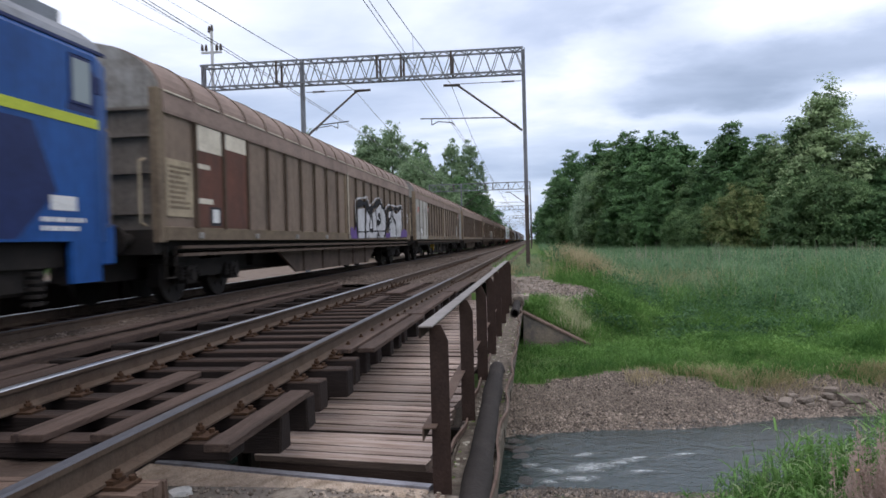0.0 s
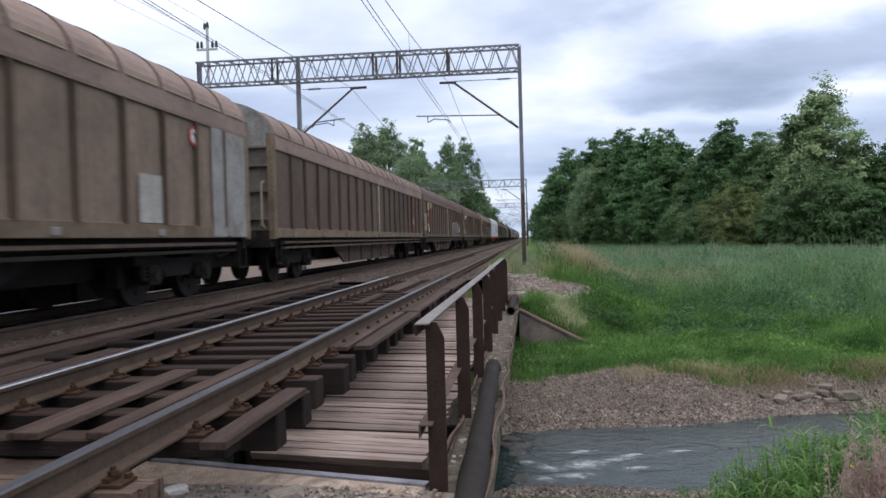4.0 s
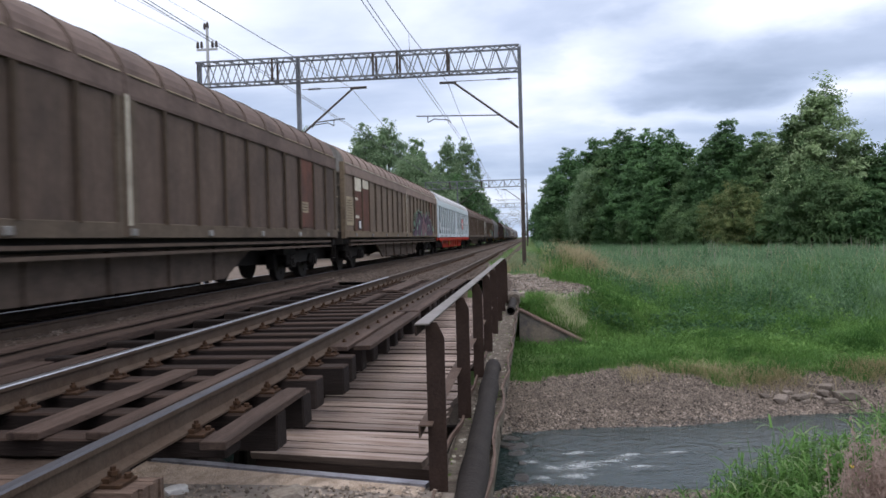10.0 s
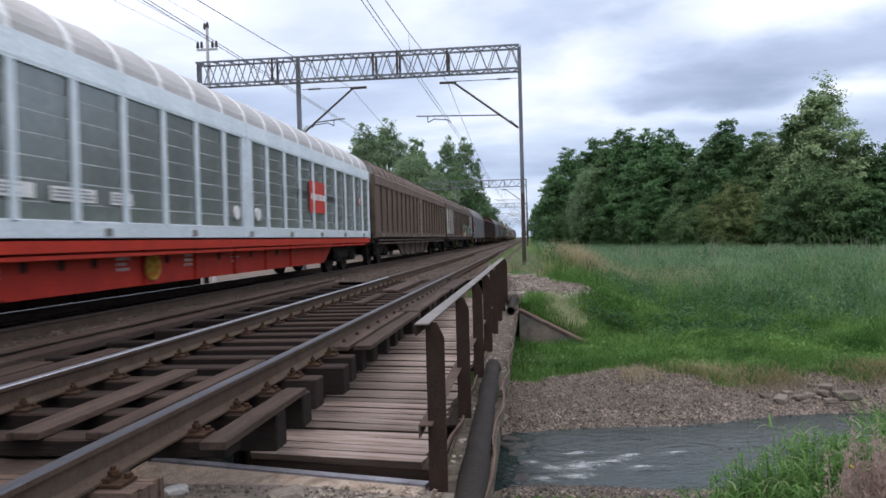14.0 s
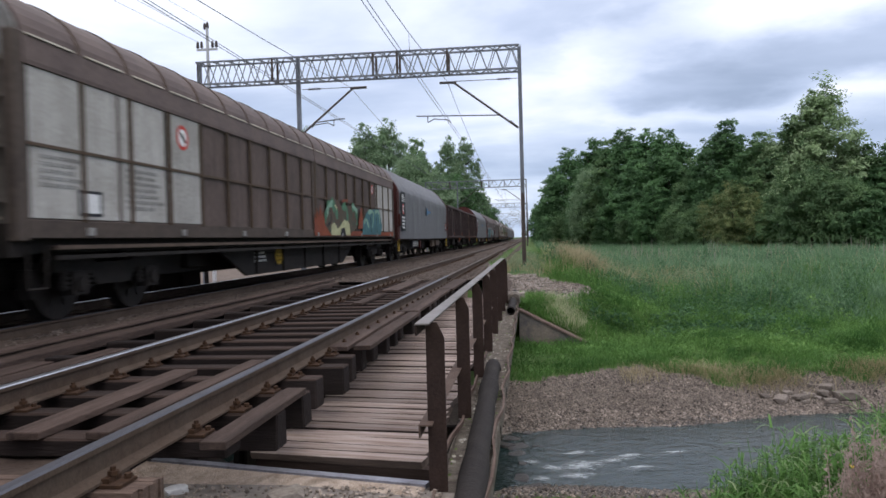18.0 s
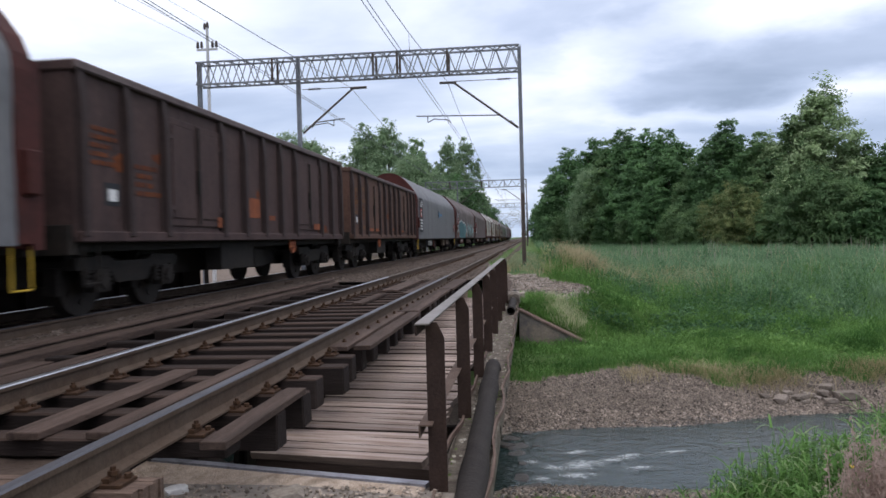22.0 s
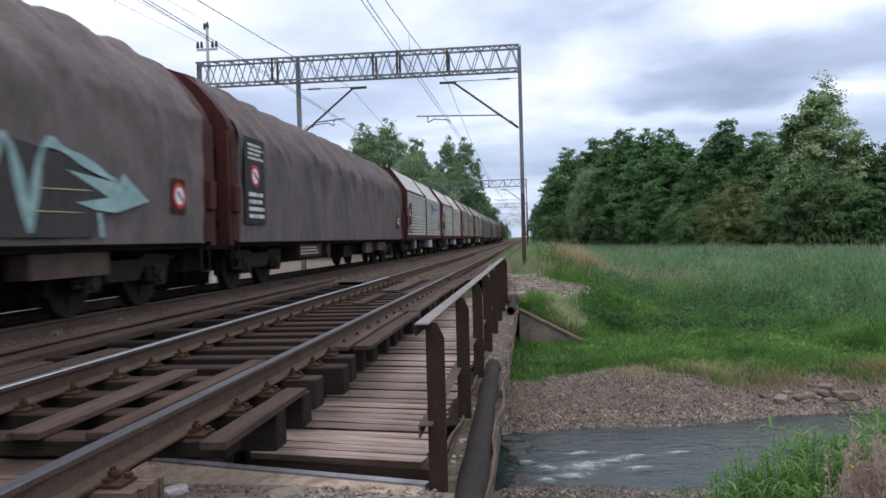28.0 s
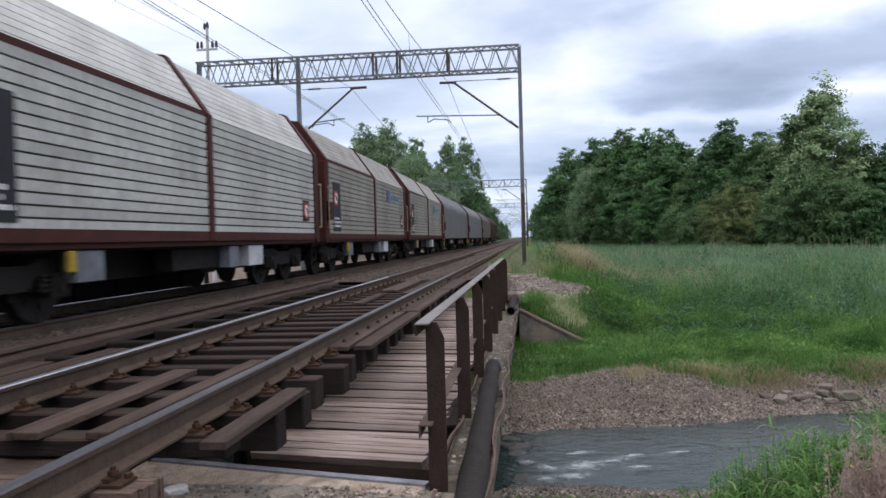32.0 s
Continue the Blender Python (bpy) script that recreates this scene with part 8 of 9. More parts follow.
def trunk_mesh(height, r0, crown_base, radius, seed):
    rnd = random.Random(seed)
    bm = bmesh.new()
    pts = [Vector((0, 0, -0.4))]
    n = 6
    for i in range(1, n + 1):
        pts.append(Vector((rnd.uniform(-0.15, 0.15), rnd.uniform(-0.15, 0.15), height * 0.85 * i / n)))
    for i in range(n):
        rod(bm, pts[i], pts[i + 1], r0 * (1 - i / n * 0.85), 8, r0 * (1 - (i + 1) / n * 0.85))
    for k in range(12):
        i = rnd.randrange(1, n)
        a = rnd.uniform(0, 2 * math.pi)
        p = pts[i]
        out = radius * rnd.uniform(0.3, 0.5)
        m = p + Vector((math.cos(a) * out * 0.5, math.sin(a) * out * 0.5, out * 0.35))
        q = p + Vector((math.cos(a) * out, math.sin(a) * out, out * 0.8))
        rod(bm, p, m, r0 * 0.35, 5, r0 * 0.22)
        rod(bm, m, q, r0 * 0.22, 5, r0 * 0.08)
    return finish("trunk", bm, M["bark"])


KINDS = {}


def tree_kind(key, mat, height, radius, base, shape, clumps, leaves, leaf, seed):
    KINDS[key] = (crown_mesh("crown", mat, height - base, radius, base, shape, clumps, leaves, leaf, seed), trunk_mesh(height, height * 0.014 + 0.05, base, radius, seed), height)


tree_kind("alder", "leaf_dark", 18, 5.4, 0.4, "round", 620, 40, 0.20, 1)
tree_kind("alder_b", "leaf_dark", 18, 5.2, 0.4, "tall", 620, 40, 0.20, 2)
tree_kind("ash", "leaf_mid", 17, 4.8, 0.4, "round", 600, 40, 0.19, 3)
tree_kind("ash_b", "leaf_mid", 17, 5.2, 0.6, "tall", 600, 40, 0.19, 4)
tree_kind("poplar", "leaf_pale", 21, 6.0, 1.0, "tall", 760, 36, 0.18, 5)
tree_kind("bush", "leaf_mid", 8, 4.2, 0.0, "dome", 480, 34, 0.135, 6)
tree_kind("bush_b", "leaf_dark", 8, 3.8, 0.0, "dome", 480, 34, 0.135, 7)
tree_kind("bush_olive", "leaf_olive", 8, 4.2, 0.0, "dome", 480, 34, 0.135, 8)
tree_kind("willow", "leaf_hazed", 14, 6.4, 1.0, "dome", 640, 34, 0.17, 9)
tree_kind("oak", "leaf_hazed", 20, 6.2, 3.0, "round", 620, 40, 0.20, 10)
tree_kind("open_tree", "leaf_hazed", 20, 4.8, 3.0, "round", 420, 36, 0.21, 11)

TREE_LABELS = {"alder": "dark green broadleaved tree at the wood's edge", "alder_b": "dark green slender broadleaved tree", "ash": "mid-green broadleaved tree with dense crown",
               "ash_b": "mid-green tree with a tapering crown", "poplar": "tall pale-green poplar with an airy pointed crown", "bush": "green rounded bush at the meadow's edge",
               "bush_b": "dark green dense bush", "bush_olive": "olive-brown bush at the meadow's edge", "willow": "pale grey-green rounded willow", "oak": "large green broadleaved tree beyond the railway",
               "open_tree": "thin-crowned dark green tree with gaps"}


def plant(key, x, y, h, turn, wide=1.0):
    crown, trunk, full = KINDS[key]
    z = float(ground_z(x, y))
    bushy = key.startswith("bush")
    t = thing("bush" if bushy else "tree", TREE_LABELS[key], "bush" if bushy else "tree", pose(x, y, z, 0, 0, turn), "trees round the line")
    s = h / full
    t.scale = (s * wide, s * wide, s)
    part("trunk", trunk, None, t)
    part("crown", crown, None, t)


def woods():
    rnd = random.Random(21)
    back = (("alder", 3.3, 215, 13.0), ("alder_b", 7.3, 189, 20.0), ("alder", 10.1, 174, 23.6), ("alder_b", 13.8, 157, 22.6), ("ash", 16.1, 142, 21.4), ("alder_b", 17.6, 134, 21.2),
            ("alder", 20.1, 126, 20.2), ("alder", 21.8, 119, 19.4), ("ash", 24.3, 112, 13.6), ("alder_b", 25.0, 107, 15.4), ("alder_b", 26.4, 102, 17.2), ("alder", 27.5, 99.5, 14.0),
            ("ash_b", 29.0, 97, 15.4), ("ash", 30.5, 95, 13.0))
    for k, x, y, h in back:
        plant(k, x, y, h, rnd.uniform(0, 360), 1.25)
    right = (("ash_b", 31.8, 93, 16.8), ("poplar", 34.2, 91, 20.4), ("poplar", 36.7, 89.5, 13.4), ("poplar", 33.0, 92, 17.2), ("ash", 37.8, 88, 12.2), ("alder", 40.0, 87, 12.6), ("alder_b", 43.5, 86, 14.0))
    for k, x, y, h in right:
        plant(k, x, y, h, rnd.uniform(0, 360), 1.15)
    front = (("bush_b", 5.6, 189, 8.6), ("bush", 9.3, 166, 9.3), ("bush", 12.0, 152, 10.6), ("bush_b", 15.0, 136, 8.0), ("bush", 17.2, 123, 6.2), ("bush_b", 19.2, 116, 9.4), ("bush", 21.0, 107, 7.0),
             ("bush", 22.6, 100, 6.6), ("bush_olive", 24.5, 93, 8.4), ("bush_olive", 26.0, 90, 6.8), ("bush", 28.0, 87, 7.0), ("bush", 30.4, 84, 9.8), ("bush", 32.9, 82, 8.4), ("bush_b", 34.6, 80.5, 6.6), ("bush_b", 37.2, 79.5, 6.4))
    for k, x, y, h in front:
        plant(k, x, y, h, rnd.uniform(0, 360), 0.95)
    plant("willow", 12.0, 149, 16.5, 40, 0.62)
    plant("poplar", 29.6, 95.5, 14.6, 80, 0.9)
    # the wood goes on behind its edge
    for i in range(9):
        t = i / 8
        plant(rnd.choice(("alder", "alder_b", "ash")), 12 + 38 * t, 185 - 78 * t + rnd.uniform(-4, 6), rnd.uniform(12, 14), rnd.uniform(0, 360), 1.0)


def trees_left():
    rnd = random.Random(31)
    rows = (("willow", -29.5, 95, 17.6), ("oak", -24.6, 112, 20.5), ("oak", -22.0, 117, 21.8), ("ash", -18.8, 126, 20.0), ("willow", -15.4, 102, 14.6), ("willow", -18.2, 107, 13.0),
            ("open_tree", -13.6, 128, 20.6), ("open_tree", -10.9, 132, 20.2), ("bush_b", -12.6, 125, 12.8), ("ash", -15.2, 135, 15.0), ("bush_b", -10.8, 158, 11.5), ("ash", -10.6, 190, 10.6),
            ("alder", -10.8, 240, 9.0), ("alder", -11.0, 300, 8.6), ("alder", -11.5, 380, 9.0))
    for k, x, y, h in rows:
        plant(k, x, y, h, rnd.uniform(0, 360), 0.9 if k != "open_tree" else 0.75)
    for i in range(22):
        y = 34 + i * 6.2
        plant(rnd.choice(("bush", "bush_b")), -44 - rnd.uniform(0, 5), y, rnd.uniform(2.4, 4.4), rnd.uniform(0, 360), 1.3)
    for i in range(9):
        plant("bush_b", -17 - rnd.uniform(0, 5), 4 + i * 2.6, rnd.uniform(2.6, 4.0), rnd.uniform(0, 360), 1.2)
    for i in range(10):
        plant(rnd.choice(("bush", "bush_b", "alder")), 3.2 + rnd.uniform(-0.5, 1.5) + i * 0.15, 215 + i * 22, rnd.uniform(6, 11), rnd.uniform(0, 360), 0.8)


woods()
trees_left()

# ---------------------------------------------------------------- grass, reeds, gravel


def blades(name, mat, x, y, h, w, lean, seed, label, base_z=None):
    """Grass blades as bent two-piece strips, one mesh."""
    r = np.random.RandomState(seed)
    n = len(x)
    z = ground_z(x, y) if base_z is None else base_z
    p = np.stack([x, y, z - 0.03], 1)
    a = r.uniform(0, 2 * np.pi, n)
    side = np.stack([np.cos(a), np.sin(a), np.zeros(n)], 1) * (w / 2)[:, None]
    b = r.uniform(0, 2 * np.pi, n)
    drift = np.stack([np.cos(b), np.sin(b), np.zeros(n)], 1) * (h * lean * r.uniform(0.2, 1.0, n))[:, None]
    up = np.stack([np.zeros(n), np.zeros(n), h], 1)
    m = p + up * 0.6 + drift * 0.35
    tip = p + up * (1 - 0.12 * lean) + drift
    v = np.stack([p - side, p + side, m + side * 0.8, m - side * 0.8, tip], 1).reshape(-1, 3)
    k = np.arange(n)[:, None] * 5
    f = np.concatenate([np.concatenate([k + 0, k + 1, k + 2, k + 3], 1).tolist(), ], 0).tolist() + np.concatenate([k + 3, k + 2, k + 4], 1).tolist()
    tagged(new(name, raw_mesh(name, v, f, M[mat])), label, "grass", kind="stuff")


def scatter(n, x0, x1, y0, y1, seed, power=1.0):
    r = np.random.RandomState(seed)
    x = r.uniform(x0, x1, n)
    y = y0 + (y1 - y0) * r.uniform(0, 1, n) ** power
    return x, y, r


M["weed"] = leafy("dark_leafy_weed", (0.040, 0.098, 0.042), (0.125, 0.240, 0.115), island=0.7, spread=0)
M["stalk"] = leafy("grey_brown_seed_stalk", (0.20, 0.185, 0.15), (0.36, 0.335, 0.28), spread=0)
M["weed_light"] = leafy("light_green_weed", (0.095, 0.205, 0.050), (0.200, 0.350, 0.098), spread=0)
M["weed_bloom"] = leafy("pale_flowering_weed", (0.30, 0.33, 0.17), (0.55, 0.55, 0.36), spread=0)


def leaf_patch(name, mat, cx, cy, lot, rad, tall, leaf, seed, label, where=True):
    """Leafy weeds: lot leaves round each centre, heaped towards its middle; rad and tall, a value for each centre."""
    r = np.random.RandomState(seed)
    rr, hh = np.repeat(rad, lot), np.repeat(tall, lot)
    n = len(rr)
    q = r.uniform(0, 1, n) ** 0.6
    a = r.uniform(0, 2 * np.pi, n)
    x, y = np.repeat(cx, lot) + rr * q * np.cos(a), np.repeat(cy, lot) + rr * q * np.sin(a)
    keep = (zone(x, y) == 0) & (x < 2 + y * 0.5) if where else np.ones(n, bool)
    x, y, q, hh = x[keep], y[keep], q[keep], hh[keep]
    n = len(x)
    p = np.stack([x, y, ground_z(x, y) + 0.02 + hh * (1 - 0.75 * q * q) * r.uniform(0.35, 1.0, n)], 1)
    u = r.normal(0, 1, (n, 3)) * np.array([1, 1, 0.45])
    u *= (leaf * r.uniform(0.6, 1.4, n) / np.linalg.norm(u, axis=1))[:, None]
    w = np.cross(u, r.normal(0, 0.5, (n, 3)) + np.array([0, 0, 1.0]))
    w *= (leaf * r.uniform(0.25, 0.5, n) / np.linalg.norm(w, axis=1))[:, None]
    drop = np.array([0, 0, 1.0]) * (leaf * r.uniform(0.1, 0.6, n))[:, None]
    v = np.stack([p - u - drop * 0.3, p + w, p + u - drop, p - w], 1).reshape(-1, 3)
    tagged(new(name, raw_mesh(name, v, np.arange(4 * n).reshape(-1, 4), M[mat])), label, "weeds", kind="stuff")


def meadow():
    # short bright grass on the bank
    x, y, r = scatter(95000, -0.6, 12.5, 14.6, 23.5, 1, 0.9)
    keep = (zone(x + r.normal(0, 0.14, len(x)), y + r.normal(0, 0.14, len(x))) == 0) & (x < 1.5 + y * 0.5)
    x, y = x[keep], y[keep]
    hh = r.uniform(0.08, 0.26, len(x)) * (1 + 0.45 * wobble(x, y, 1.5) + 0.35 * wobble(x, y, 4.3, 2))
    blades("bank_grass", "grass", x, y, hh, r.uniform(0.007, 0.016, len(x)), 1.1, 2, "short bright green grass on the stream bank")
    cx, cy, r = scatter(900, 0.0, 12, 15.4, 22.5, 81, 1.0)
    leaf_patch("bank_clover", "weed_light", cx, cy, 46, r.uniform(0.14, 0.5, 900), r.uniform(0.08, 0.24, 900), 0.028, 82, "low bright green clover among the bank grass")
    # tall grass in the middle, in uneven tufts
    cx, cy, r = scatter(6200, 0.2, 26, 18.3, 46, 3, 1.5)
    lot = 22
    tuft = np.repeat(r.uniform(0.45, 1.35, len(cx)), lot)
    x = np.repeat(cx, lot) + r.normal(0, 0.14, len(cx) * lot)
    y = np.repeat(cy, lot) + r.normal(0, 0.14, len(cx) * lot)
    keep = (zone(x + r.normal(0, 0.2, len(x)), y + r.normal(0, 0.2, len(x))) == 0) & (x < 2 + y * 0.5) & (x > 0.9 - 0.01 * y)
    x, y, tuft = x[keep], y[keep], tuft[keep]
    tall = 0.26 + 0.74 * smoothstep(19, 29, y + 0.35 * x + 1.9 * wobble(x, y, 0.8, 2))
    hh = r.uniform(0.3, 0.9, len(x)) * tall * tuft * (1 + 0.4 * wobble(x, y, 2.7, 1)) * (1 + 0.4 * wobble(x, y, 0.7, 5))
    blades("meadow_grass", "grass", x, y, hh, r.uniform(0.007, 0.018, len(x)), 1.1, 4, "tall uneven green meadow grass")
    cx, cy, r = scatter(2600, 0.6, 26, 18.0, 44, 43, 1.3)
    patchy = wobble(cx, cy, 0.9, 6) + r.normal(0, 0.35, len(cx)) > -0.15
    cx, cy = cx[patchy], cy[patchy]
    x = np.repeat(cx, 24) + r.normal(0, 0.2, len(cx) * 24)
    y = np.repeat(cy, 24) + r.normal(0, 0.2, len(cx) * 24)
    keep = (zone(x, y) == 0) & (x < 2 + y * 0.5)
    x, y = x[keep], y[keep]
    blades("light_grass_tufts", "grass_light", x, y, r.uniform(0.25, 0.85, len(x)) * (0.4 + 0.65 * smoothstep(18, 29, y + 0.35 * x)), r.uniform(0.007, 0.018, len(x)), 1.1, 44, "yellow-green tufts among the meadow grass")
    # nettles and other leafy weeds heaped between the grasses
    cx, cy, r = scatter(2300, 0.8, 24, 19.6, 44, 63, 1.25)
    wet = wobble(cx, cy, 0.7, 3) + 0.4 * wobble(cx, cy, 1.9, 1) + r.normal(0, 0.3, len(cx)) > -0.05
    cx, cy = cx[wet], cy[wet]
    grown = 0.35 + 0.65 * smoothstep(19, 28, cy + 0.35 * cx)
    leaf_patch("meadow_weeds", "weed", cx, cy, 76, r.uniform(0.22, 0.65, len(cx)), r.uniform(0.45, 1.15, len(cx)) * grown, 0.062, 64, "leafy dark green weeds among the meadow grass")
    cx, cy, r = scatter(900, 0.8, 24, 17.6, 42, 65, 1.3)
    grown = 0.35 + 0.65 * smoothstep(19, 28, cy + 0.35 * cx)
    leaf_patch("light_weeds", "weed_light", cx, cy, 60, r.uniform(0.2, 0.5, 900), r.uniform(0.3, 0.9, 900) * grown, 0.05, 66, "light green leafy weeds among the meadow grass")
    # reeds with long drooping blades
    cx, cy, r = scatter(2700, 2.2, 26, 22, 50, 33, 1.2)
    keep = (wobble(cx, cy, 0.45, 8) + 0.22 * (cx - 4) + 0.12 * (cy - 26) + r.normal(0, 0.35, len(cx)) > 0) & (cx < 2 + cy * 0.5)
    cx, cy = cx[keep], cy[keep]
    x, y = np.repeat(cx, 16) + r.normal(0, 0.13, len(cx) * 16), np.repeat(cy, 16) + r.normal(0, 0.13, len(cx) * 16)
    hh = r.uniform(0.55, 1.25, len(x)) * np.repeat(r.uniform(0.7, 1.25, len(cx)), 16) * (0.5 + 0.5 * smoothstep(21, 29, y + 0.3 * x))
    blades("meadow_reeds", "reed_far", x, y, hh, r.uniform(0.012, 0.030, len(x)), 1.0, 34, "broad-leaved pale reeds among the grass")
    # reeds towards the wood
    x, y, r = scatter(80000, 1.0, 56, 38, 150, 5, 1.6)
    keep = (x < 3 + y * 0.5) & (x > 0.8) & (x < 60 - 0.32 * y + 12)
    x, y = x[keep], y[keep]
    hh = r.uniform(0.6, 1.35, len(x)) * (1 + 0.3 * wobble(x, y, 0.35, 7) + 0.25 * wobble(x, y, 0.9, 3))
    blades("reed_bed", "reed_far", x, y, hh, r.uniform(0.018, 0.05, len(x)), 0.7, 6, "pale blue-green reeds in front of the wood")
    cx, cy, r = scatter(1500, 2, 40, 34, 74, 83, 1.2)
    keep = (cx < 2 + cy * 0.5) & (wobble(cx, cy, 0.4, 2) + r.normal(0, 0.4, len(cx)) > 0)
    cx, cy = cx[keep], cy[keep]
    leaf_patch("reed_bed_weeds", "weed", cx, cy, 50, r.uniform(0.4, 1.0, len(cx)), r.uniform(0.7, 1.35, len(cx)), 0.1, 84, "dark leafy weeds standing in the reed bed")
    # pale seed stalks standing over the reeds, in loose groups
    gx, gy, r = scatter(100, 2.5, 34, 44, 70, 71, 1.0)
    x, y = np.repeat(gx, 4) + r.normal(0, 0.8, 400), np.repeat(gy, 4) + r.normal(0, 0.8, 400)
    keep = (x < 2 + y * 0.5) & (x > 1.6)
    x, y = x[keep], y[keep]
    blades("seed_stalks", "stalk", x, y, r.uniform(1.0, 2.3, len(x)) * r.uniform(0.8, 1.05, len(x)), r.uniform(0.02, 0.065, len(x)), 0.12, 72, "dusky seed stalks standing over the reeds")
    x, y, r = scatter(1800, 1.6, 40, 30, 72, 73, 1.2)
    keep = (x < 2 + y * 0.5) & (x > 1.2)
    x, y = x[keep], y[keep]
    blades("pale_stalks", "grass_dry", x, y, r.uniform(0.8, 1.6, len(x)), r.uniform(0.012, 0.03, len(x)), 0.3, 74, "pale dry stalks among the reeds")
    # dry straw
    r = np.random.RandomState(9)
    cx = np.concatenate([r.normal(1.75, 0.45, 4200), r.normal(3.2, 0.8, 4200), r.normal(6.0, 1.5, 2000)])
    cy = np.concatenate([r.normal(28.5, 1.6, 4200), r.normal(31.5, 2.4, 4200), r.normal(33, 3, 2000)])
    keep = (zone(cx, cy) == 0) & (cy > 24.2) & (cx > 0.5) & (wobble(cx, cy, 1.6, 4) + r.normal(0, 0.4, len(cx)) > -0.4)
    cx, cy = cx[keep], cy[keep]
    blades("dry_grass", "grass_dry", cx, cy, r.uniform(0.45, 1.3, len(cx)), r.uniform(0.008, 0.022, len(cx)), 0.5, 10, "dry straw-coloured grass beside the path")
    # the verge between the path and the line
    x, y = r.uniform(-1.3, 1.6, 9000), r.uniform(24.4, 46, 9000)
    keep = (zone(x, y) == 0) & (x > -0.9)
    pale = wobble(x, y, 1.3, 5) + r.normal(0, 0.4, 9000) > -0.1
    for name, mat, pick, tint in (("verge_grass", "reed_far", keep & ~pale, "green"), ("verge_straw", "grass_dry", keep & pale, "straw-coloured")):
        blades(name, mat, x[pick], y[pick], r.uniform(0.15, 0.5, pick.sum()), r.uniform(0.008, 0.02, pick.sum()), 0.8, 18, "low " + tint + " grass on the verge of the line")
    cx, cy = r.normal(2.3, 0.35, 30), r.normal(26.2, 0.8, 30)
    leaf_patch("path_weeds", "weed", cx, cy, 90, r.uniform(0.2, 0.45, 30), r.uniform(0.4, 0.8, 30), 0.05, 87, "dark leafy weeds at the path's edge")
    # flowering weeds above the wing wall and along the path
    x, y = r.normal(0.9, 0.28, 1500), r.normal(19.35, 0.28, 1500)
    blades("wall_bloom", "weed_bloom", x, y, r.uniform(0.12, 0.42, 1500), r.uniform(0.006, 0.016, 1500), 0.7, 85, "pale yellow flowering grass above the wing wall")
    cx, cy = r.uniform(-0.3, 0.7, 60), r.uniform(18.9, 19.6, 60)
    leaf_patch("wall_weeds", "weed_light", cx, cy, 50, r.uniform(0.1, 0.25, 60), r.uniform(0.08, 0.26, 60), 0.03, 86, "light green weeds above the wing wall", False)
    x, y = r.uniform(-0.3, 1.9, 2200), r.uniform(18.8, 19.9, 2200)
    blades("wall_grass", "grass_light", x, y, r.uniform(0.08, 0.26, 2200), r.uniform(0.007, 0.016, 2200), 0.9, 17, "pale green grass above the wing wall")
    # straw hanging over the gravel
    x = r.uniform(1.8, 9, 5200)
    y = far_shore(x) + 2.2 - 0.55 * smoothstep(3.0, 4.6, x) + r.normal(0, 0.22, 5200)
    keep = wobble(x, y, 1.9, 5) + 0.22 * (x - 4) + r.normal(0, 0.3, 5200) > -0.1
    blades("bank_straw", "grass_dry", x[keep], y[keep], r.uniform(0.1, 0.38, keep.sum()), r.uniform(0.005, 0.012, keep.sum()), 1.1, 12, "dry straw along the top of the gravel bank")
    # weeds by the abutments and along the ballast
    x = r.uniform(-1.6, 0.5, 2600)
    y = r.uniform(19.3, 60, 2600)
    keep = (np.abs(x + 1.2) < 0.45) | (y > 27)
    blades("ballast_weeds", "grass", x[keep], y[keep], r.uniform(0.06, 0.22, keep.sum()), r.uniform(0.01, 0.025, keep.sum()), 0.6, 13, "low green weeds beside the ballast")
    x, y, r = scatter(9000, -64, -46, 30, 160, 14, 1.4)
    blades("far_verge_grass", "grass", x, y, r.uniform(0.3, 0.9, len(x)), r.uniform(0.03, 0.07, len(x)), 0.5, 15, "green verge beyond the railway")


meadow()


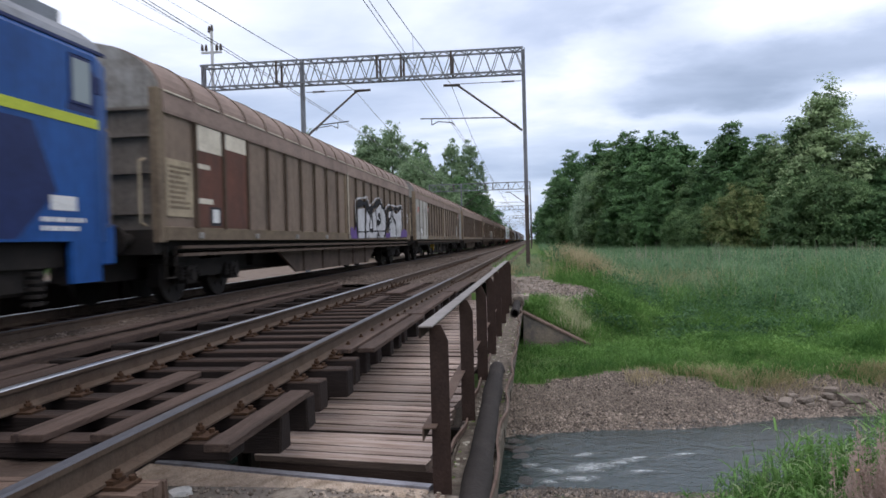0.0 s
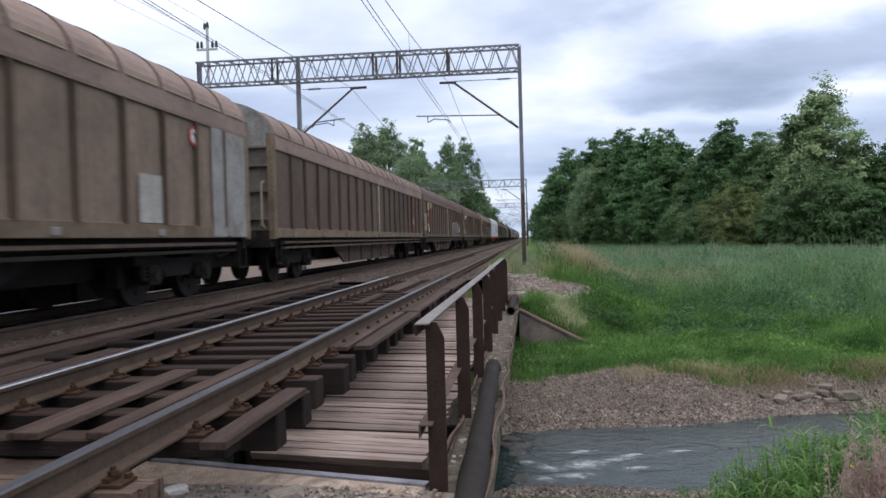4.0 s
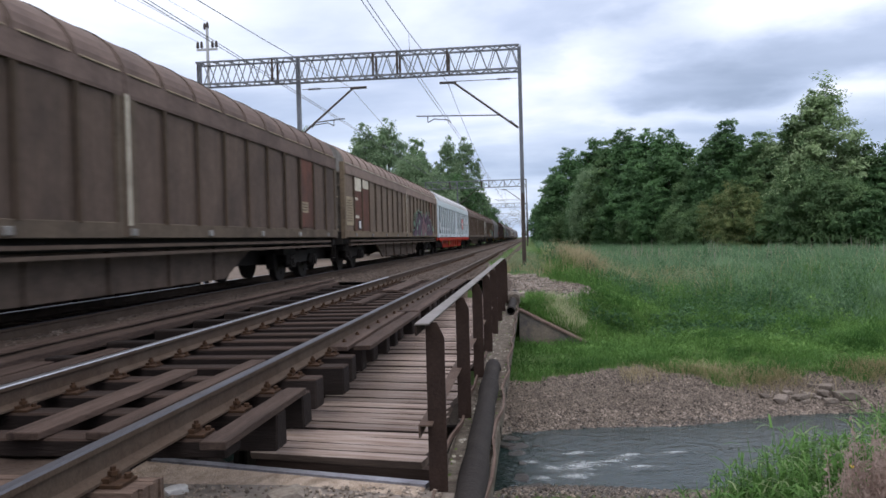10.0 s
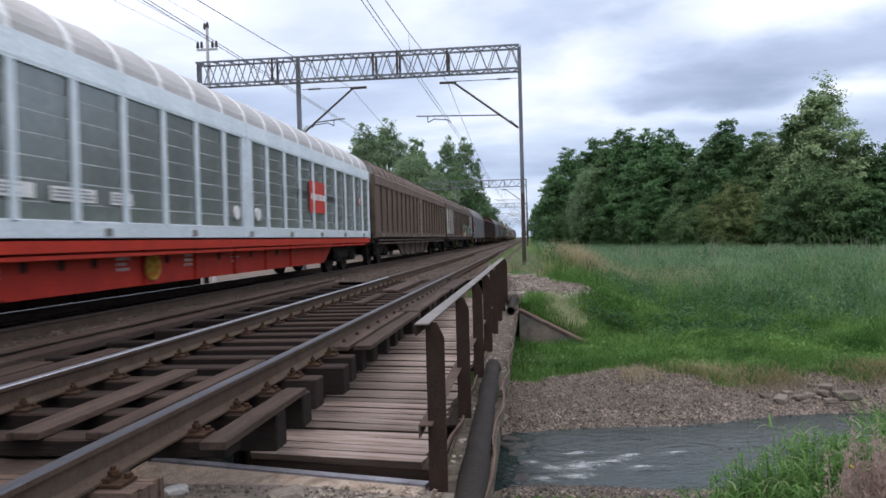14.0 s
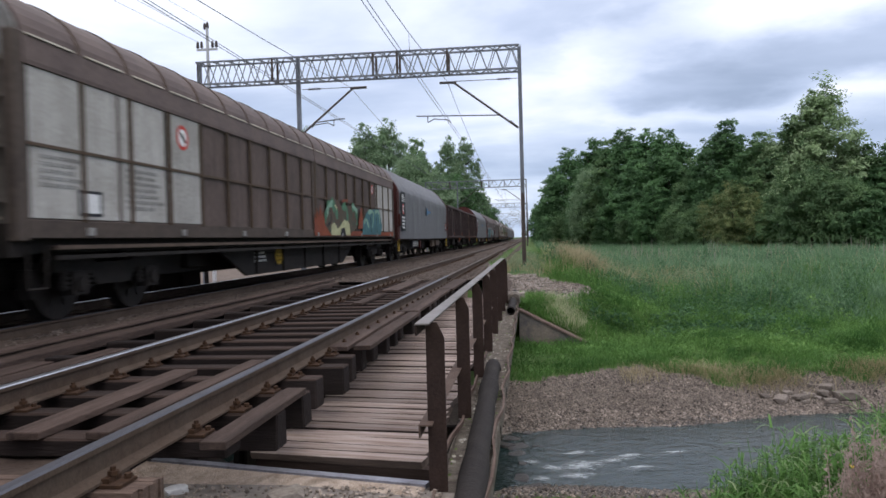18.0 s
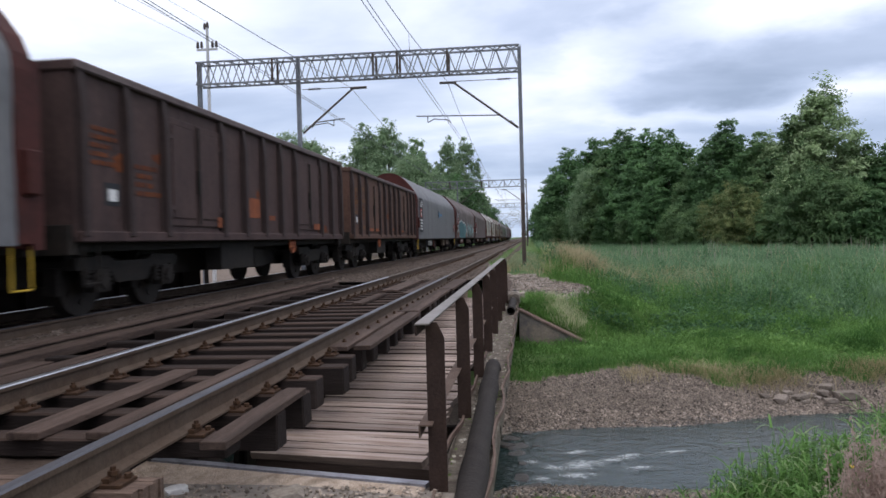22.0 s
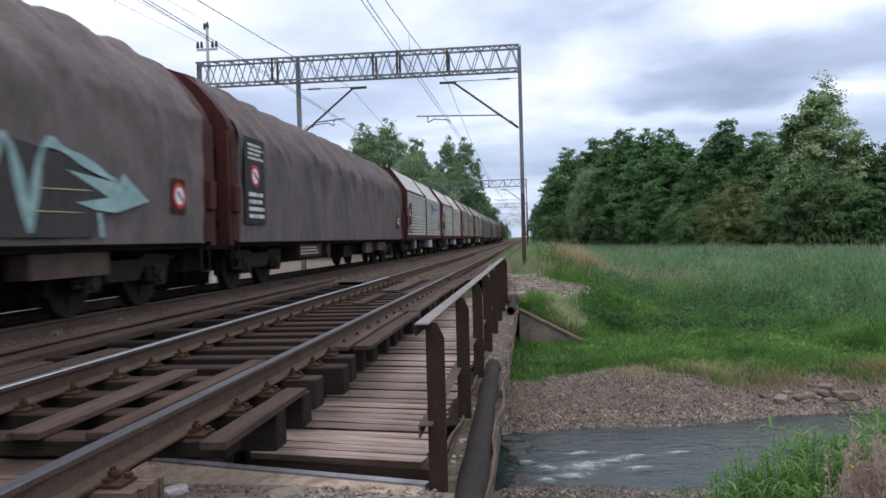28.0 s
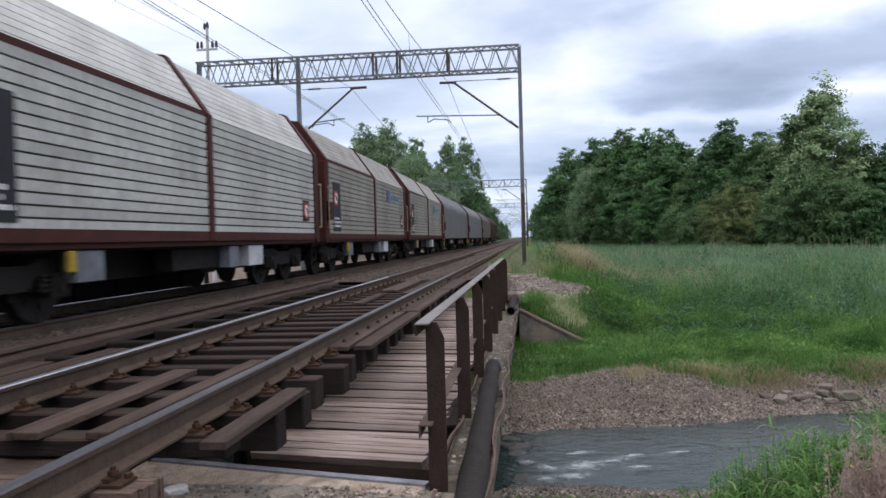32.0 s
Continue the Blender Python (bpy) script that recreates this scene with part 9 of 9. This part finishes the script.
def reeds_near():
    """The tall reed tufts on the near bank, each a plant of its own."""
    spots = ((1.62, 5.9, 0.5, 110), (1.85, 6.0, 0.66, 110), (2.1, 6.1, 0.78, 130), (2.35, 6.0, 0.74, 130), (2.62, 6.0, 0.86, 130), (2.85, 6.2, 0.92, 110), (1.95, 5.4, 0.5, 130), (2.4, 5.4, 0.6, 130),
             (1.68, 5.5, 0.38, 90), (1.5, 5.75, 0.34, 90), (1.55, 6.3, 0.36, 100), (1.72, 6.15, 0.5, 110), (2.0, 5.75, 0.62, 130), (2.25, 5.75, 0.7, 130), (2.5, 5.7, 0.74, 130), (2.75, 5.7, 0.86, 130), (2.95, 5.9, 0.9, 130), (1.6, 5.25, 0.3, 90), (2.65, 5.4, 0.62, 120), (2.05, 5.55, 0.5, 120), (3.1, 5.9, 1.0, 110), (2.2, 5.1, 0.48, 110), (1.85, 5.2, 0.36, 90))
    for i, (cx, cy, hh, n) in enumerate(spots):
        r = np.random.RandomState(40 + i)
        z0 = float(ground_z(cx, cy))
        v, f, tone = [], [], []
        for b in range(int(n * 0.42)):
            x, y = r.normal(0, 0.15, 2)
            h = 1.2 * hh * r.uniform(0.6, 1.08)
            lean = r.normal(0, 0.07, 2)
            for q in range(9):
                at = r.uniform(0.12, 1.0) if q else 0.97
                root = np.array([x + lean[0] * at, y + lean[1] * at, h * at * 0.9 - 0.05])
                a = r.uniform(0, 2 * math.pi)
                d, side = np.array([math.cos(a), math.sin(a), 0]), np.array([-math.sin(a), math.cos(a), 0])
                ln, w = r.uniform(0.13, 0.30) * (0.75 + 0.4 * hh), r.uniform(0.005, 0.011)
                rise, fall = r.uniform(0.45, 1.0), r.uniform(0.35, 1.1)
                k = len(v)
                for u in (0, 0.3, 0.65, 1.0):
                    c = root + d * ln * u * 0.75 + np.array([0, 0, ln * (rise * u - fall * u * u)])
                    ww = side * w * (1.0 - 0.93 * u * u)
                    v += [tuple(c - ww), tuple(c + ww)]
                f += [(k + 2 * g, k + 2 * g + 1, k + 2 * g + 3, k + 2 * g + 2) for g in range(3)]
                tone += [1 if r.uniform() > 0.84 else 0] * 3
            k = len(v)
            v += [(x - 0.004, y, -0.05), (x + 0.004, y, -0.05), (x + lean[0] + 0.002, y + lean[1], h * 0.92), (x + lean[0] - 0.002, y + lean[1], h * 0.92)]
            f.append((k, k + 1, k + 2, k + 3))
            tone.append(0)
        t = thing("reed_tuft", "tuft of long green reed blades on the bank", "reeds", pose(cx, cy, z0), "reeds on the near bank")
        tagged(part("foliage", raw_mesh("foliage", v, f, [M["reed"], M["reed_pale"]], False, tone), None, t), kind="stuff")
    # dusky seed heads
    for i, (cx, cy, hh) in enumerate(((1.98, 4.7, 0.72), (2.1, 4.75, 0.8), (1.86, 4.6, 0.5), (2.2, 4.8, 0.82), (2.05, 4.5, 0.62), (2.16, 4.6, 0.76), (2.3, 4.7, 0.86), (1.95, 4.45, 0.5))):
        r = np.random.RandomState(70 + i)
        z0 = float(ground_z(cx, cy))
        v, f = [], []
        for s in range(26):
            bx, by = r.normal(0, 0.1, 2)
            h = hh * r.uniform(0.7, 1.1)
            lx, ly = r.normal(0, 0.05, 2)
            k = len(v)
            v += [(bx - 0.003, by, 0), (bx + 0.003, by, 0), (bx + lx + 0.002, by + ly, h), (bx + lx - 0.002, by + ly, h)]
            f.append((k, k + 1, k + 2, k + 3))
            for j in range(70):
                t = r.uniform(0.62, 1.05)
                rad = 0.045 * (1.1 - t) + 0.012
                px, py, pz = bx + lx * t + r.normal(0, rad), by + ly * t + r.normal(0, rad), h * t
                q = r.normal(0, 0.007, (3, 3))
                k = len(v)
                v += [(px + e[0], py + e[1], pz + e[2] * 1.6) for e in q]
                f.append((k, k + 1, k + 2))
        t = thing("seed_grass", "dusky pink-brown seed heads of tall grass", "grass", pose(cx, cy, z0), "seed grass on the near bank")
        tagged(part("foliage", raw_mesh("foliage", v, f, M["plume"]), None, t), kind="stuff")
    # one yellow flower
    fl = thing("yellow_flower", "small yellow wildflower among the reeds", "flower", pose(2.1, 5.2, float(ground_z(2.1, 5.2))))
    part("stem", made(rod, (0, 0, 0), (0.01, 0, 0.62), 0.004, 5), M["reed"], fl)
    petal = paint("yellow_petal", (0.75, 0.55, 0.03), (0.65, 0.45, 0.03), rough=0.6, bump=0)
    for k in range(6):
        bm = bmesh.new()
        a = k * math.pi / 3
        vs = [bm.verts.new((0.01 + math.cos(a + d) * q, math.sin(a + d) * q, 0.62 + e)) for d, q, e in ((0, 0.0, 0), (-0.4, 0.022, 0.012), (0, 0.034, 0.02), (0.4, 0.022, 0.012))]
        bm.faces.new(vs)
        part("petal", bm, petal, fl)


reeds_near()


def pebbles():
    t = (1 + 5 ** 0.5) / 2
    ico = np.array([(-1, t, 0), (1, t, 0), (-1, -t, 0), (1, -t, 0), (0, -1, t), (0, 1, t), (0, -1, -t), (0, 1, -t), (t, 0, -1), (t, 0, 1), (-t, 0, -1), (-t, 0, 1)]) / 1.9
    tri = np.array([(0, 11, 5), (0, 5, 1), (0, 1, 7), (0, 7, 10), (0, 10, 11), (1, 5, 9), (5, 11, 4), (11, 10, 2), (10, 7, 6), (7, 1, 8), (3, 9, 4), (3, 4, 2), (3, 2, 6), (3, 6, 8), (3, 8, 9), (4, 9, 5), (2, 4, 11), (6, 2, 10), (8, 6, 7), (9, 8, 1)])

    octa = np.array([(1, 0, 0), (0, 1, 0), (-1, 0, 0), (0, -1, 0), (0, 0, 1), (0, 0, -1)], float)
    oct_tri = np.array([(0, 1, 4), (1, 2, 4), (2, 3, 4), (3, 0, 4), (1, 0, 5), (2, 1, 5), (3, 2, 5), (0, 3, 5)])

    def heap(name, x, y, size, seed, mat, label, z=None, fine=False):
        shape, faces = (octa, oct_tri) if fine else (ico, tri)
        k = len(shape)
        r = np.random.RandomState(seed)
        n = len(x)
        z = ground_z(x, y) if z is None else z
        sc = size[:, None] * r.uniform(0.65, 1.3, (n, 3)) * np.array([1, 1, 0.7])
        a = r.uniform(0, 2 * np.pi, n)
        pts = (shape[None] + r.uniform(-0.2, 0.2, (n, k, 3))) * sc[:, None, :]
        c, s = np.cos(a)[:, None], np.sin(a)[:, None]
        rot = np.stack([pts[..., 0] * c - pts[..., 1] * s, pts[..., 0] * s + pts[..., 1] * c, pts[..., 2]], -1)
        v = rot + np.stack([x, y, z + size * 0.25], 1)[:, None, :]
        f = (faces[None] + (np.arange(n) * k)[:, None, None]).reshape(-1, 3)
        tagged(new(name, raw_mesh(name, v.reshape(-1, 3), f, M[mat])), label, "gravel", kind="stuff")

    r = np.random.RandomState(5)
    n = 78000
    x = r.uniform(-1.4, 9.5, n)
    d = r.uniform(-0.35, 2.5, n) ** 1.0
    y = far_shore(x) + d
    size = r.uniform(0.007, 0.020, n) * (1 + 0.35 * (d < 1.0)) * (1 + 0.8 * (r.uniform(0, 1, n) > 0.93))
    keep = (x < 1.5 + y * 0.5) & (zone(x, y) == 1) & ((d < 1.2) | (r.uniform(0, 1, n) < 0.7))
    x, y, d, size = x[keep], y[keep], d[keep], size[keep]
    damp = d < 0.3 + 0.2 * r.normal(0, 1, len(d))
    heap("bank_gravel", x[~damp], y[~damp], size[~damp], 6, "pebble", "mixed grey-brown gravel on the far bank", fine=True)
    heap("wet_gravel", x[damp], y[damp], size[damp], 16, "pebble_wet", "dark wet gravel at the water's edge", fine=True)
    n = 9000
    x, y = r.uniform(-1.3, 2.2, n), 20.0 + 6 * r.uniform(0, 1, n)
    keep = zone(x, y) == 2
    heap("path_gravel", x[keep], y[keep], r.uniform(0.01, 0.03, keep.sum()), 26, "pebble", "grey gravel on the pale path", fine=True)
    n = 9000
    x = r.uniform(-1.2, 3.2, n)
    e = r.uniform(-0.1, 1.9, n)
    y = near_shore(x) - e
    size = r.uniform(0.01, 0.032, n)
    damp = r.uniform(0, 1, n) < 0.75 - 0.25 * e
    heap("near_bank_gravel", x[~damp], y[~damp], size[~damp], 7, "pebble", "mixed gravel on the near bank", fine=True)
    heap("near_wet_gravel", x[damp], y[damp], size[damp], 37, "pebble_wet", "dark wet gravel along the near shore", fine=True)
    # stones of the ballast beside the walkway end and between the tracks
    x = r.uniform(-2.6, -0.6, 2200)
    y = r.uniform(2.9, BRIDGE_0 - 0.0, 2200)
    heap("abutment_gravel", x, y, r.uniform(0.006, 0.017, 2200), 8, "stone_chip", "loose pale gravel on the abutment", np.full(2200, -0.712))
    n = 5200
    y = BRIDGE_1 + 40 * r.uniform(0, 1, n) ** 1.8
    x = np.where(r.uniform(0, 1, n) < 0.5, r.uniform(-6.0, -4.0, n), r.uniform(-3.4, -0.9, n))
    heap("ballast_stones", x, y, r.uniform(0.018, 0.038, n), 9, "ballast_stone", "brown ballast stones between the rails", np.full(n, -0.172))
    n = 2600
    y = r.uniform(BRIDGE_0 - 0.5, BRIDGE_1, n)
    x = r.uniform(-6.1, -5.45, n)
    heap("deck_stones", x, y, r.uniform(0.014, 0.03, n), 10, "ballast_stone", "brown gravel beside the far track", np.full(n, -0.15))


M["stone_chip"] = paint("pale_stone_chip", (0.34, 0.29, 0.25), (0.24, 0.2, 0.165), (0.13, 0.11, 0.09), 0.9, 0, 20, 4, 0.5, 0.3, island=0.5)
M["ballast_stone"] = paint("brown_ballast_stone", (0.145, 0.118, 0.102), (0.10, 0.08, 0.068), (0.08, 0.062, 0.052), 0.9, 0, 20, 4, 0.5, 0.3, island=0.4)
pebbles()


def rock_mesh(seed, flat=0.5, mat="stone"):
    rnd = random.Random(seed)
    bm = bmesh.new()
    bmesh.ops.create_icosphere(bm, subdivisions=2, radius=1)
    for v in bm.verts:
        n = noise.noise(v.co * 1.3 + Vector((seed * 3.1, 0, 0)))
        v.co *= 1 + 0.35 * n
        v.co.z *= flat
        for ax in (0, 1, 2):
            v.co[ax] = max(-0.75, min(0.75, v.co[ax])) if ax < 2 else max(-0.4 * flat - 0.2, min(0.55 * flat, v.co[ax]))
    return finish("stone", bm, M[mat])


def stones():
    rnd = random.Random(17)
    metas = [rock_mesh(s, 0.55) for s in range(4)]
    wet = [rock_mesh(s + 9, 0.55, "stone_wet") for s in range(3)]
    for x, y, s, turn in ((-0.42, 13.6, 0.26, 10), (-0.1, 13.3, 0.2, 70), (-0.3, 12.4, 0.24, 30), (0.05, 12.5, 0.15, 100), (4.51, 15.22, 0.16, 10), (4.82, 15.15, 0.26, 60), (5.18, 15.25, 0.22, 120), (5.01, 15.39, 0.15, 30), (5.41, 15.35, 0.18, 200), (5.7, 15.42, 0.22, 75), (5.56, 15.27, 0.13, 45), (5.75, 15.19, 0.2, 5), (6.11, 15.35, 0.36, 2), (5.54, 15.64, 0.15, 95), (5.81, 15.6, 0.22, 140), (5.25, 15.15, 0.12, 20),
                          (-0.38, 12.9, 0.24, 0), (-0.28, 12.0, 0.2, 50), (-0.2, 10.8, 0.22, 90), (-0.05, 10.4, 0.2, 20), (-0.5, 12.5, 0.3, 140), (-0.15, 11.5, 0.16, 10)):
        in_water = x < 1
        z = WATER_Z - 0.03 if in_water else float(ground_z(x, y)) + s * 0.1
        ob = part("bank_stone", wet[rnd.randrange(3)] if in_water else metas[rnd.randrange(4)], None, at=pose(x, y, z, rnd.uniform(-8, 8), rnd.uniform(-8, 8), turn))
        ob.scale = (s * rnd.uniform(0.7, 1.1), s * rnd.uniform(0.55, 0.8), s * 0.7)
        tagged(ob, "dark wet stone in the stream" if in_water else "pale broken slab on the gravel bank", "stone", "stones by the stream")
    for x, y, s in ((-2.35, 4.63, 0.075), (-1.58, 4.55, 0.12)):
        ob = part("loose_stone", rock_mesh(5, 0.55, "white") if s < 0.1 else rock_mesh(6, 0.6, "concrete"), None, at=pose(x, y, -0.705, 0, 0, 40))
        ob.scale = (s * 1.3, s, s)
        tagged(ob, "pale loose stone on the abutment ledge", "stone")


stones()

FOAM = []


def foam_material():
    """Broken white water: streaks of bubbles with clear water between them, thinning out to the patch's rim."""
    m = paint("white_foam", (0.62, 0.66, 0.68), (0.48, 0.53, 0.55), (0.36, 0.41, 0.43), 0.6, 0, 25, 6, 0.4, 0.6)
    n, l = m.node_tree.nodes, m.node_tree.links
    tc, mp, rim_map = n.new("ShaderNodeTexCoord"), n.new("ShaderNodeMapping"), n.new("ShaderNodeMapping")
    mp.inputs["Scale"].default_value = (2.6, 13.0, 1.0)
    t = n.new("ShaderNodeTexNoise")
    t.inputs["Scale"].default_value, t.inputs["Detail"].default_value, t.inputs["Roughness"].default_value, t.inputs["Distortion"].default_value = 2.4, 7, 0.68, 1.2
    l.new(tc.outputs["Object"], mp.inputs[0])
    l.new(mp.outputs[0], t.inputs["Vector"])
    rim_map.inputs["Location"].default_value, rim_map.inputs["Scale"].default_value = (-1, -1, 0), (2, 2, 0)
    rim = n.new("ShaderNodeTexGradient")
    rim.gradient_type = "SPHERICAL"
    l.new(tc.outputs["Generated"], rim_map.inputs[0])
    l.new(rim_map.outputs[0], rim.inputs[0])
    add, cut = n.new("ShaderNodeMath"), n.new("ShaderNodeMapRange")
    add.operation = "MULTIPLY_ADD"
    add.inputs[1].default_value = 0.42
    l.new(rim.outputs["Fac"], add.inputs[0])
    l.new(t.outputs["Fac"], add.inputs[2])
    cut.inputs["From Min"].default_value, cut.inputs["From Max"].default_value, cut.inputs["To Max"].default_value = 0.70, 1.02, 0.8
    l.new(add.outputs[0], cut.inputs["Value"])
    clear, ms = n.new("ShaderNodeBsdfTransparent"), n.new("ShaderNodeMixShader")
    l.new(cut.outputs["Result"], ms.inputs[0])
    l.new(clear.outputs[0], ms.inputs[1])
    l.new(n["Principled BSDF"].outputs[0], ms.inputs[2])
    l.new(ms.outputs[0], n["Material Output"].inputs["Surface"])
    return m


def foam():
    """White water below the bridge, as rigid crests that rock and drift: low ridges of broken foam."""
    m = foam_material()
    rnd = random.Random(3)
    # middle of each crest, half length, half width, heading in degrees, bend
    for x, y, ln, wd, way, bend in ((0.75, 11.42, 0.75, 0.34, 20, 0.12), (0.55, 11.05, 0.62, 0.26, 6, -0.08), (1.2, 11.75, 0.62, 0.20, 24, 0.04), (0.25, 11.3, 0.42, 0.24, -20, 0.05), (-0.08, 11.65, 0.34, 0.2, -24, 0.0),
                                    (1.55, 12.0, 0.55, 0.16, 18, 0.0), (0.15, 10.8, 0.36, 0.18, -10, 0.0), (1.6, 11.4, 0.6, 0.15, 10, 0.0), (0.7, 12.15, 0.6, 0.13, 12, 0.0), (2.3, 12.2, 0.7, 0.12, 12, 0.0)):
        v, f = [], []
        nu, nv = 14, 6
        for i in range(nu + 1):
            g = i / nu * 2 - 1
            for k in range(nv + 1):
                h = k / nv * 2 - 1
                lift = 0.035 * (1 - g * g) * (1 - h * h) * (1 + 0.5 * math.sin(5 * g + 3 * h + x * 9))
                v.append((g * ln, h * wd + bend * (1 - g * g), lift - 0.004))
                if i and k:
                    q = i * (nv + 1) + k
                    f.append((q - nv - 2, q - 1, q, q - nv - 1))
        ob = new("foam_crest", raw_mesh("foam_crest", v, f, m, True))
        tagged(ob, "white foam crest on the rushing stream", "foam", "foam on the stream", "stuff")
        FOAM.append((ob, x, y, way, rnd.uniform(0, 6)))


foam()

# ---------------------------------------------------------------- motion
SPEED, SLOWING = 10.473, -0.014


def run(t):
    """How far the train has gone from its place at 16 s."""
    s = t - 16.0
    return SPEED * s + 0.5 * SLOWING * s * s


def motions():
    for ob, centre in TRAIN:
        walk(ob, [(t, pose(FAR_C, centre - run(t), 0)) for t in range(0, 33, 2)])
    for ob, x, y, way, phase in FOAM:
        walk(ob, [(0.4 * i, pose(x + 0.035 * math.sin(1.9 * i + phase), y - 0.15 + 0.02 * math.sin(2.6 * i + phase), WATER_Z + 0.008 + 0.008 * math.sin(3.1 * i + phase), 0, 0, way + 2.5 * math.sin(2.2 * i + phase))) for i in range(81)])
    # all wheels turn alike
    sets = [o for o in bpy.data.objects if o.name.startswith("wheelset")]
    rows, total = [], frame(32.0)
    for i in range(total):
        t = i / FPS
        rows.append((t, pose(0, 0, 0, math.degrees((run(t) - run(0)) / WHEEL_R), 0, 0)))
    walk(sets[0], rows)
    keys = sets[0].animation_data
    for o in sets[1:]:
        o.rotation_mode = "QUATERNION"
        data = o.animation_data_create()
        data.action = keys.action
        data.action_slot = keys.action_slot


motions()
